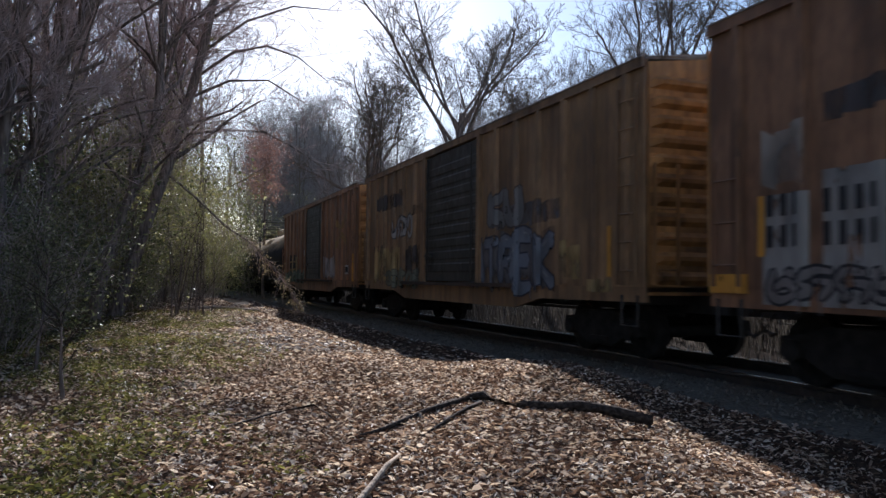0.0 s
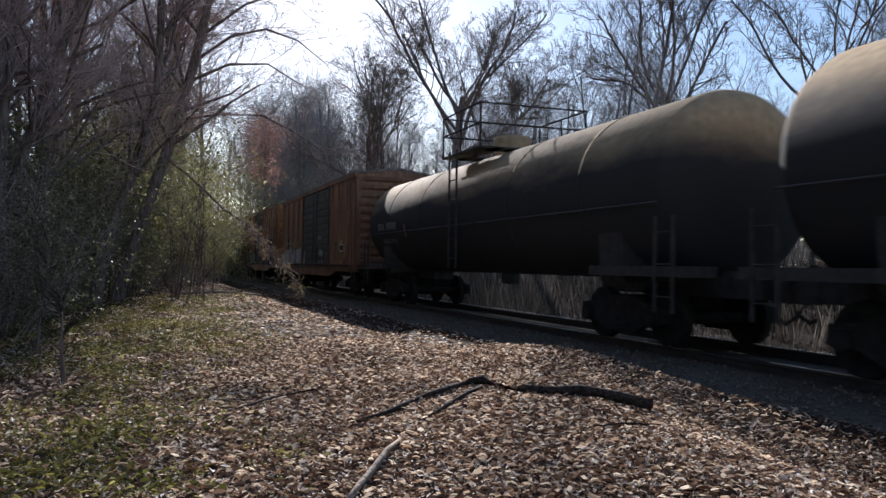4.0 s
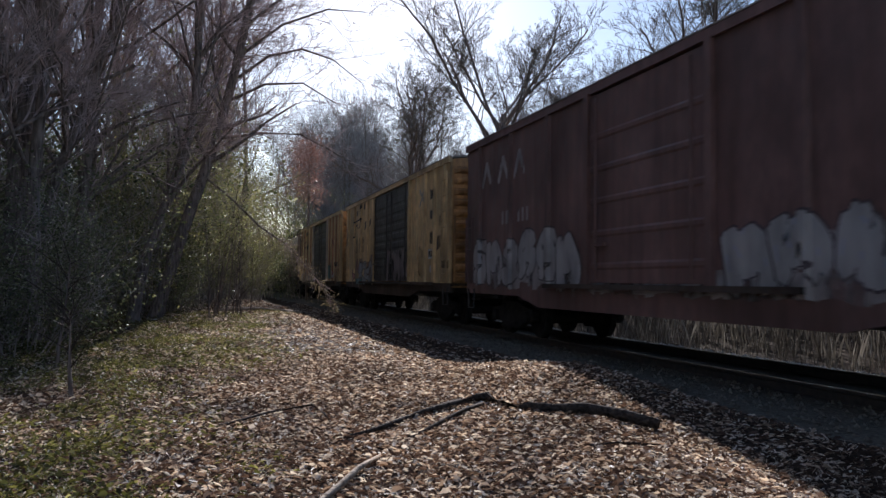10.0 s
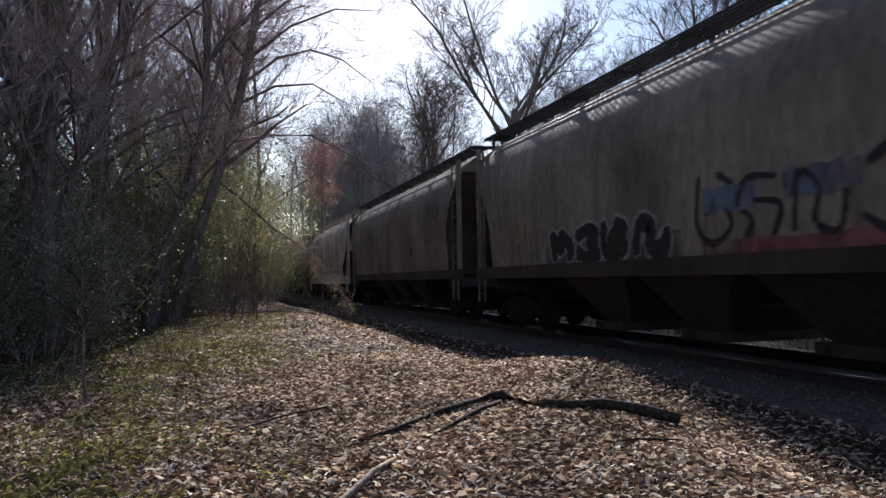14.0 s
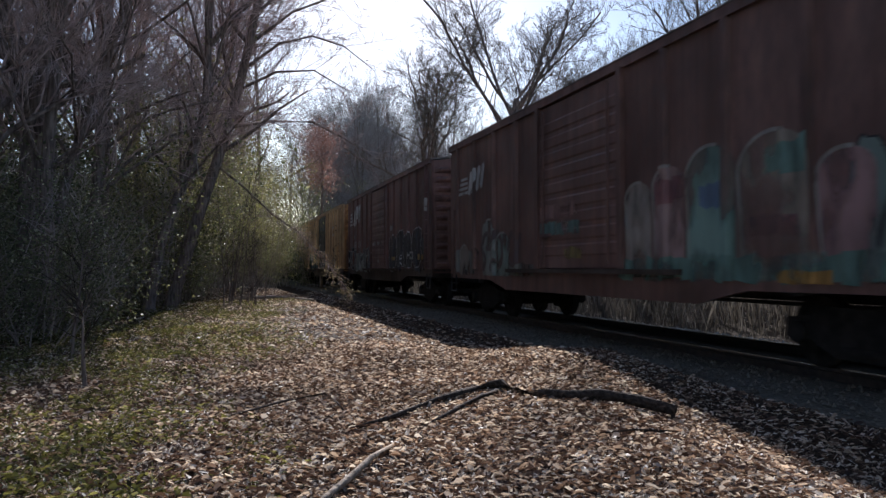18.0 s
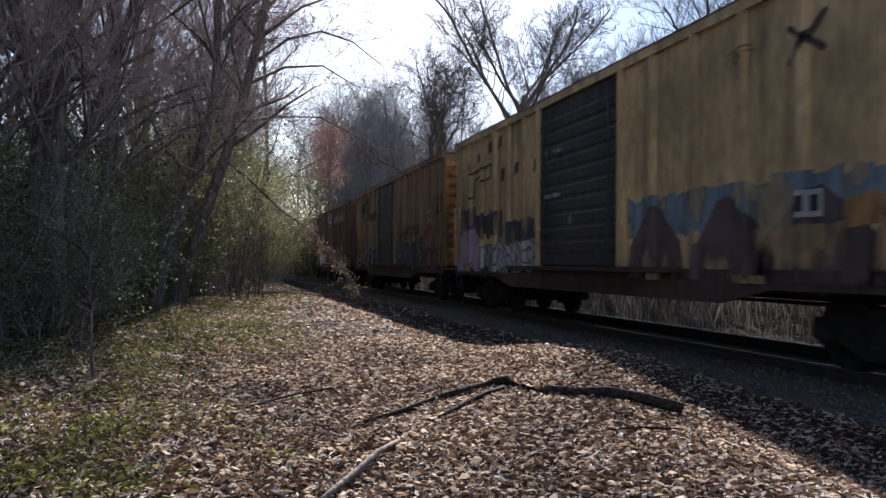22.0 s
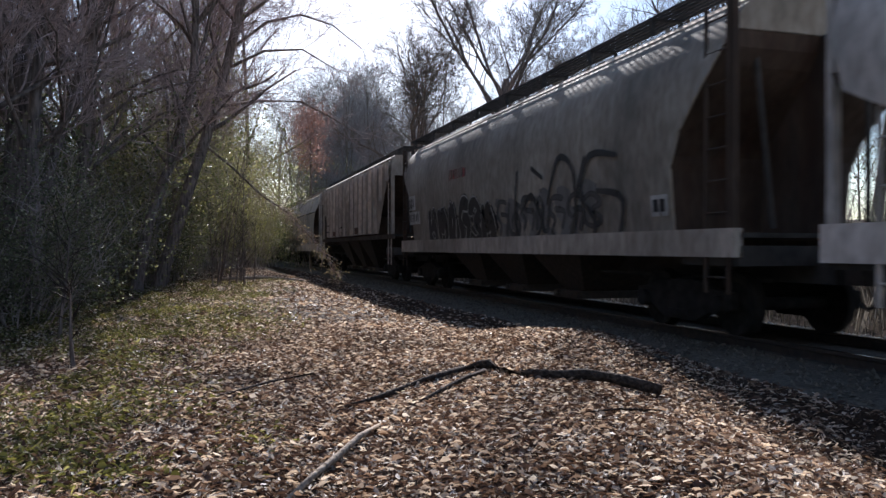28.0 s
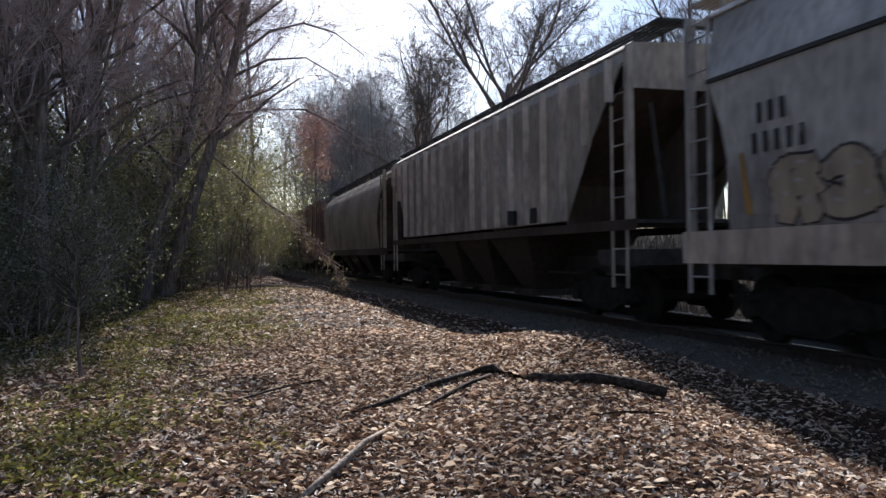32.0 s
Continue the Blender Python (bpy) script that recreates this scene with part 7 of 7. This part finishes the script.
for i, (x, y, seed) in enumerate([(-8.9, 26.0, 67), (-9.6, 29.0, 71)]):
    spine_tree("leaning_tree", seed, [(x, y, 0), (x + 0.5, y, 4.5), (x + 1.3, y + 0.2, 8.5), (x + 2.3, y + 0.3, 13)], 0.1, "slender reddish-twigged tree arching towards the path", n=34, reach=3.3, low=3.5)


# understorey: evergreen shrubs, bare tangles, saplings
def shrub(name, seed, m, height, width, leaves, n, size, label, stems=9, category="shrub", side=12, loose=0.09, lean=0.7):
    rng = random.Random(seed)
    root = thing(name, m, label, category)
    V, F, tips = [], [], []
    for k in range(stems):
        a, r = rng.uniform(0, 6.283), width * 0.5 * math.sqrt(rng.random())
        d = Vector((math.cos(a) * rng.uniform(0.1, lean), math.sin(a) * rng.uniform(0.1, lean), 1)).normalized()
        pts, e = limb(rng, Vector((math.cos(a) * r * 0.5, math.sin(a) * r * 0.5, -0.05)), d, height * rng.uniform(0.6, 1.1), 5, 0.13, 0.0)
        tube_into(V, F, pts, [0.013 * (1 - 0.14 * i) for i in range(6)], 4)
        for j in range(side):
            f = rng.uniform(0.8, 4.95)
            q = pts[int(f)].lerp(pts[int(f) + 1], f % 1)
            tp, e2 = limb(rng, q, bend(rng, e, rng.uniform(0.5, 1.3)), height * rng.uniform(0.12, 0.34), 3, 0.2, 0.0)
            tube_into(V, F, tp, [0.007, 0.005, 0.004, 0.003], 3)
            tips += tp[1:]
    mesh_object("stem_tangle", V, F, BRAMBLE, root)["kind"] = "stuff"
    if n:
        V, F = [], []
        for i in range(n):
            p = rng.choice(tips) + Vector((rng.gauss(0, 1), rng.gauss(0, 1), rng.gauss(0, 1))) * (loose * width)
            leaf_into(V, F, rng, p, size * rng.uniform(0.6, 1.3))
        mesh_object("foliage", V, F, leaves, root)
    return root


def edge(y):
    """How near the path the thicket comes, by the distance along it."""
    return -0.275 * y - 0.9


dark_forms = [shrub("privet_shrub", 300 + k, stand(-7.0 - 1.5 * k, 10.8 + 1.4 * k), 2.6 + 0.5 * k, 2.2, SHRUB, 4200, 0.06, "dark evergreen shrub tangled with bare twigs") for k in range(3)]
bare_forms = [shrub("bramble_tangle", 340 + k, stand(-6.2 - 1.2 * k, 11.6 + 1.9 * k), 2.2 + 0.6 * k, 2.6, SHRUB, 3200, 0.05, "dark tangle of bramble stems and small leaves", 12, "bramble", 13) for k in range(3)]
rng = random.Random(8)
for i in range(64):
    y = rng.uniform(11.4, 42)
    x = min(edge(y) - 0.9, -0.41 * y - 1.0 if y < 25 else 0) - rng.uniform(0, 1) ** 1.4 * 8
    form = (bare_forms if rng.random() < 0.55 else dark_forms)[i % 3]
    copy_thing(form, stand(x, y, rng.uniform(0, 360), rng.uniform(0.7, 1.3) if y > 14 else rng.uniform(0.6, 1.0)))
for i, (x, y, s) in enumerate([(-12.5, 12, 1.5), (-13, 16, 1.8), (-16, 20, 2.0), (-19, 24, 2.2), (-15.5, 14.5, 1.8), (-18.5, 17.5, 2.0), (-22, 27, 2.4), (-14.2, 24, 1.9), (-24, 20, 2.4), (-20, 12, 2.0), (-27, 32, 2.6), (-17, 29, 2.1), (-22, 36, 2.4), (-10.5, 14.5, 1.7), (-11.5, 17, 1.9), (-9.6, 12.2, 1.5), (-12.5, 19.5, 2.0), (-10.8, 19, 1.7)]):
    copy_thing(dark_forms[i % 3], stand(x, y, 83 * i, s))
for i in range(22):
    y = rng.uniform(25.5, 33)
    copy_thing(dark_forms[i % 3], stand(rng.uniform(-16.5, -9.2) - 0.1 * (y - 25), y, 41 * i, rng.uniform(1.1, 2.0)))
# unseen shrubs added there too, blocking low sky light from the cars
for i in range(26):
    copy_thing(dark_forms[i % 3], stand(rng.uniform(-16, -7), rng.uniform(-16, 8), 67 * i, rng.uniform(1.2, 2.0)))
light_forms = [shrub("bamboo_thicket", 320 + k, stand(-10.2 - 0.7 * k, 27 + 3 * k), 6.6, 2.4, BRIGHT, 5600, 0.065, "tall yellow-green thicket of thin stems", 16, "thicket", 14, 0.09, 0.26) for k in range(2)]
for i, (x, y, s) in enumerate([(-9.8, 30.0, 1.1), (-10.4, 34.0, 1.2), (-11.2, 38.0, 1.2), (-11.5, 29, 1.4), (-13.0, 42.0, 1.3), (-13.5, 35, 1.5), (-14.8, 48, 1.3), (-17.0, 55, 1.4), (-9.2, 24.0, 1.3), (-10.6, 40.5, 1.0), (-12.2, 45.5, 1.05), (-13.6, 50.0, 1.15), (-15.0, 55.0, 1.25), (-15.8, 60.0, 1.3), (-9.3, 37.0, 0.9), (-10.0, 43.5, 1.0), (-10.9, 48.0, 1.1)] + [(on_line(s, q).x, on_line(s, q).y, k) for s, q, k in ((52, 0.8, 1.2), (60, 1.6, 1.4), (68, 0.6, 1.5), (77, 1.8, 1.6), (88, 1.0, 1.8), (100, 1.5, 2.0))]):
    copy_thing(light_forms[i % 2], stand(x, y, 70 * i, s))


def sapling(seed, x, y, height, lean):
    rng = random.Random(seed)
    root = thing("sapling", stand(x, y), "thin upright bare sapling beside the path", "sapling", "saplings at the path")
    V, F = [], []
    pts, e = limb(rng, Vector((0, 0, -0.1)), Vector((lean, 0, 1)).normalized(), height, 7, 0.03, 0.0)
    tube_into(V, F, pts, [0.03 * (1 - 0.11 * i) for i in range(8)], 5)
    mesh_object("stem", V, F, BARK, root)
    V, F = [], []
    for j in range(16):
        f = rng.uniform(2, 6.9)
        q = pts[int(f)].lerp(pts[int(f) + 1], f % 1)
        tp, e2 = limb(rng, q, bend(rng, e, rng.uniform(0.5, 1.1)), rng.uniform(0.3, 0.8), 3, 0.15, 0.0)
        tube_into(V, F, tp, [0.008, 0.006, 0.004, 0.003], 3)
    mesh_object("twig_spray", V, F, BARK_DARK, root)["kind"] = "stuff"


for i, (x, y, hgt, lean) in enumerate([(-6.9, 25.0, 3.2, 0.05), (-7.1, 26.0, 4.5, 0.1), (-7.4, 27.0, 3.0, -0.03), (-7.0, 25.6, 5.2, 0.14), (-7.8, 28.5, 4.0, 0.07), (-6.3, 25.0, 2.2, 0.02), (-7.7, 30.5, 2.6, 0.12), (-6.6, 23.4, 3.4, 0.03), (-6.4, 24.4, 4.2, 0.08), (-6.1, 25.2, 2.6, 0.0), (-6.5, 26.4, 4.8, 0.06), (-5.9, 24.6, 1.9, -0.04), (-6.9, 27.8, 3.6, 0.04), (-6.2, 26.9, 2.4, 0.1), (-4.85, 10.2, 1.6, 0.01), (-3.6, 7.9, 1.0, -0.1)]):
    sapling(600 + i, x, y, hgt, lean)


def hanging_bough():
    """A long bough that hangs down over the ditch, with dry leaves still on it."""
    rng = random.Random(88)
    root = thing("hanging_bough", Matrix.Translation((-7.0, 24.0, 4.4)), "drooping bough hung with pale dry leaves over the path", "branch")
    P = [Vector(p) for p in ((-7.0, 24.0, 4.4), (-6.2, 24.0, 3.75), (-5.25, 24.0, 2.85), (-4.5, 24.1, 2.35), (-3.9, 24.1, 1.7), (-3.3, 24.1, 1.0), (-2.9, 24.1, 0.35))]
    P = [p - Vector((-7.0, 24.0, 4.4)) for p in P]
    V, F = [], []
    tube_into(V, F, P, [0.04, 0.035, 0.03, 0.024, 0.016, 0.01, 0.005], 5)
    mesh_object("bough", V, F, BARK, root)
    V, F, L, G = [], [], [], []
    for j in range(130):
        f = 6 * (0.25 + 0.74 * rng.random() ** 0.8)
        q = P[int(f)].lerp(P[int(f) + 1], f % 1)
        d = (P[int(f) + 1] - P[int(f)]).normalized()
        d = (bend(rng, d, rng.uniform(0.3, 1.2)) + Vector((0, 0, -0.25))).normalized()
        tp, e = limb(rng, q, d, rng.uniform(0.3, 1.1) * (1.2 - f / 8), 3, 0.15, -0.05)
        tube_into(V, F, tp, [0.008, 0.006, 0.004, 0.003], 3)
        for k in range(7):
            leaf_into(L, G, rng, tp[rng.randrange(1, 4)] + Vector((rng.gauss(0, 0.06), rng.gauss(0, 0.06), rng.gauss(0, 0.06))), rng.uniform(0.035, 0.075))
    mesh_object("twig_spray", V, F, TWIG, root)
    mesh_object("foliage", L, G, DRYLEAF, root)


hanging_bough()

# the red-leaved tree and dark evergreens beyond the end of the path
PLAN_RED = [(11, 0.8, 0.2, 6, 5, 0.03, 0.03), (7, 0.75, 0.6, 3, 4, 0.13, 0.05), (6, 0.7, 0.6, 2, 3, 0.16, 0.03), (0, 0, 0, 1, 3, 0.15, 0)]
tree("red_leaved_tree", 501, stand(-8.1, 51.5), 9.4, 0.12, PLAN_RED, BARK, TWIG, "small tree still holding rust-red leaves", leaves=REDLEAF, leaf_n=3000, leaf_size=0.12, spread=0.9, start=0.66)
for i, (x, y, s) in enumerate([(-9.0, 56, 2.0), (-11.5, 60, 2.2), (-6.5, 62, 1.9), (-14, 64, 2.2), (-12.5, 52, 1.7), (-13.2, 57, 2.0), (-15.6, 70, 2.4), (-18.5, 82, 2.8), (-22, 95, 3.0), (-26, 110, 3.2), (-20.5, 75, 2.4)]):
    copy_thing(dark_forms[i % 3], stand(x, y, 50 * i, s))


# ---- fallen leaves, ground cover, sticks ----
def scatter_leaves(name, n, area, size, material, label, seed, lift=0.0, curl=0.35):
    rng = random.Random(seed)
    V, F = [], []
    made = 0
    while made < n:
        x, y = area(rng)
        made += 1
        z = ground_z(x, y) + rng.uniform(0.0, 0.03) + lift * rng.random()
        a = rng.uniform(0, 6.283)
        l = size * rng.uniform(0.5, 1.35)
        ca, sa = math.cos(a), math.sin(a)
        t1, t2 = rng.gauss(0, curl), rng.gauss(0, curl)
        w = l * (rng.uniform(0.05, 0.12) if rng.random() < 0.62 else rng.uniform(0.12, 0.24))
        fold, lap, bow = rng.uniform(-0.15, 0.7), rng.uniform(-0.15, 0.7), rng.uniform(-0.04, 0.16) * l
        i = len(V)
        for u, v, h in ((-0.5, 0, 0), (-0.2, 1, fold * w + bow), (0.22, 0.8, fold * w * rng.uniform(0.4, 1.4) + bow), (0.5, 0.1, 0.1 * bow), (0.2, -0.85, lap * w * rng.uniform(0.4, 1.4) + bow), (-0.22, -1, lap * w + bow)):
            c = math.cos(min(1.2, abs(h - bow) / w * 0.7)) if v else 1.0
            dx, dy = u * l, v * w * c
            V.append((x + dx * ca - dy * sa, y + dx * sa + dy * ca, z + 0.008 + h + dx * t1 * 0.6 + dy * t2))
        F.extend(((i, i + 3, i + 2, i + 1), (i, i + 5, i + 4, i + 3)))
    ob = mesh_object(name, V, F, material)
    return tagged(ob, label, "leaf litter", kind="stuff")


def near_path(rng):
    while True:
        y = 0.4 + 12.3 * rng.random() ** 1.1
        x = rng.uniform(-0.66 * y - 2.2, 0.66 * y + 2.0)
        q = ACROSS.x * x + ACROSS.y * y
        drift = 0.5 * noise.noise(Vector((x * 0.7, y * 0.7, 5)))
        if min((y - 0.6) / 1.9, (0.66 * y + 2.1 - abs(x)) / 1.4) + drift < rng.random():
            continue
        if x < -0.19 * y - 0.75 and rng.random() < 0.6:
            continue
        if q < 5.2 and (q < 4.25 or rng.random() < 0.3):
            return x, y


def far_path(rng):
    while True:
        y = rng.uniform(11, 45)
        x = rng.uniform(-14, 2)
        q = ACROSS.x * x + ACROSS.y * y
        if q < 5.2:
            return x, y


def beyond(rng):
    p = on_line(rng.uniform(-5, 70), rng.uniform(12.5, 26))
    return p.x, p.y


scatter_leaves("fallen_leaves", 275000, near_path, 0.06, LITTER, "thick litter of curled brown oak leaves on the path", 1, 0.03, 0.5)
scatter_leaves("fallen_leaves", 80000, far_path, 0.09, LITTER, "brown leaf litter along the grassy path", 2, 0.03, 0.33)
scatter_leaves("fallen_leaves", 9000, beyond, 0.2, LITTER, "brown leaf litter under the trees past the track", 3)


def underfoot(rng):
    while True:
        x, y = rng.uniform(-9, 4.5), rng.uniform(-8, 3.2)
        if ACROSS.x * x + ACROSS.y * y < 4.6:
            return x, y


scatter_leaves("fallen_leaves", 44000, underfoot, 0.075, LITTER, "brown leaf litter on the trodden path", 6, 0.02, 0.33)


def green_patch(rng):
    """Tufts along the wood's edge, thickest where the thicket begins and thin near the standpoint."""
    while True:
        y = 3.0 + 25 * rng.random() ** 0.9
        x = rng.uniform(-0.64 * y - 1.5, -0.1 * y)
        side = -0.16 * y - 0.35 - x + 0.9 * noise.noise(Vector((x * 0.3, y * 0.3, 2)))
        tuft = noise.noise(Vector((x * 1.5, y * 1.0, 7))) + (0.12 if 8.5 < y < 17 else 0.0)
        if side > 1.3 * rng.random() and tuft > rng.uniform(-0.3, 0.4):
            return x, y


scatter_leaves("ground_cover", 84000, green_patch, 0.046, WEED, "low yellow-green weeds and ivy along the wood's edge", 4, 0.1, 0.7)


def dry_weeds(n, seed):
    """Pale dead stalks and grass on the bank past the rails."""
    rng = random.Random(seed)
    V, F = [], []
    for i in range(n):
        p = on_line(rng.uniform(-2, 60), rng.uniform(9.8, 13.5))
        z = ground_z(p.x, p.y)
        hgt, a, w = 0.12 + 0.75 * rng.random() ** 2, rng.uniform(0, 6.283), rng.uniform(0.005, 0.016)
        dx, dy = rng.gauss(0, 0.15) * hgt, rng.gauss(0, 0.15) * hgt
        k = len(V)
        V += [(p.x - math.cos(a) * w, p.y - math.sin(a) * w, z - 0.02), (p.x + math.cos(a) * w, p.y + math.sin(a) * w, z - 0.02), (p.x + dx * 0.4, p.y + dy * 0.4, z + hgt * 0.55), (p.x + dx, p.y + dy, z + hgt)]
        F += [(k, k + 1, k + 2), (k, k + 2, k + 3)]
    ob = mesh_object("dry_weeds", V, F, STRAW)
    tagged(ob, "pale dead weeds and grass on the bank past the rails", "weeds", kind="stuff")


dry_weeds(30000, 12)
for i in range(34):
    p = on_line(rng.uniform(-1, 60), rng.uniform(11.2, 15.5))
    copy_thing(bare_forms[i % 3], stand(p.x, p.y, rng.uniform(0, 360), rng.uniform(0.5, 0.9)))


def stick(name, points, radii, material, label, sides=8):
    P = [Vector(p) for p in points]
    V, F = [], []
    tube_into(V, F, P, radii, sides)
    F += [tuple(range(sides))[::-1], tuple(len(V) - sides + k for k in range(sides))]
    return tagged(mesh_object(name, V, F, material, smooth=True), label, "branch")


def on_ground(x, y, up):
    return (x, y, ground_z(x, y) + up)


stick("fallen_branch", [on_ground(-0.75, 5.75, 0.04), on_ground(-0.47, 6.07, 0.07), on_ground(-0.24, 6.48, 0.06), on_ground(-0.06, 6.73, 0.08), on_ground(0.22, 7.15, 0.07), on_ground(0.44, 7.38, 0.09), on_ground(0.55, 7.44, 0.1), on_ground(0.68, 7.22, 0.07),
                        on_ground(0.87, 7.08, 0.08), on_ground(1.15, 7.07, 0.08), on_ground(1.39, 7.04, 0.11), on_ground(1.58, 6.98, 0.12), on_ground(1.73, 6.9, 0.12), on_ground(1.97, 6.7, 0.12)],
      [0.012, 0.018, 0.024, 0.022, 0.032, 0.036, 0.048, 0.038, 0.048, 0.042, 0.054, 0.046, 0.056, 0.045], BARK_DARK, "crooked dark fallen branch lying on the leaves")
stick("forked_branch", [on_ground(0.49, 7.17, 0.07), on_ground(0.3, 6.75, 0.08), on_ground(0.09, 6.34, 0.06), on_ground(-0.23, 5.64, 0.04)], [0.022, 0.018, 0.02, 0.01], BARK_DARK, "thin broken branch lying under a longer one", 6)
stick("pale_stick", [on_ground(-0.33, 5.04, 0.08), on_ground(-0.42, 4.66, 0.09), on_ground(-0.5, 4.3, 0.08), on_ground(-0.58, 3.95, 0.075), on_ground(-0.66, 3.6, 0.06)], [0.011, 0.018, 0.02, 0.018, 0.014], STICK, "pale barkless stick lying on the leaves")
stick("arched_twig", [on_ground(-1.85, 6.1, 0.03), on_ground(-1.65, 6.29, 0.06), on_ground(-1.39, 6.69, 0.1), on_ground(-1.06, 6.99, 0.12), on_ground(-0.92, 6.75, 0.09), on_ground(-0.81, 6.5, 0.04)], [0.007, 0.01, 0.011, 0.012, 0.01, 0.007], BARK_DARK, "thin arched twig on the leaves", 6)
stick("fallen_twig", [on_ground(1.0, 5.35, 0.05), on_ground(1.35, 5.6, 0.08), on_ground(1.75, 5.87, 0.06)], [0.006, 0.009, 0.007], BARK_DARK, "thin dark twig among the fallen leaves", 5)
stick("fallen_log", [on_ground(-7.9, 28.5, 0.1), on_ground(-6.6, 29.4, 0.12), on_ground(-5.1, 30.4, 0.13)], [0.05, 0.06, 0.05], STICK, "thin pale log lying across the path")
rng = random.Random(91)
for i in range(26):
    x, y = near_path(rng)
    a, l = rng.uniform(0, 3.14), rng.uniform(0.2, 0.55)
    stick("fallen_twig", [on_ground(x + math.cos(a) * l * k, y + math.sin(a) * l * k, 0.035 + 0.03 * rng.random()) for k in (-0.5, -0.1, 0.2, 0.5)], [0.004, 0.007, 0.006, 0.003], BARK_DARK, "thin dark twig among the fallen leaves", 5)


motions()
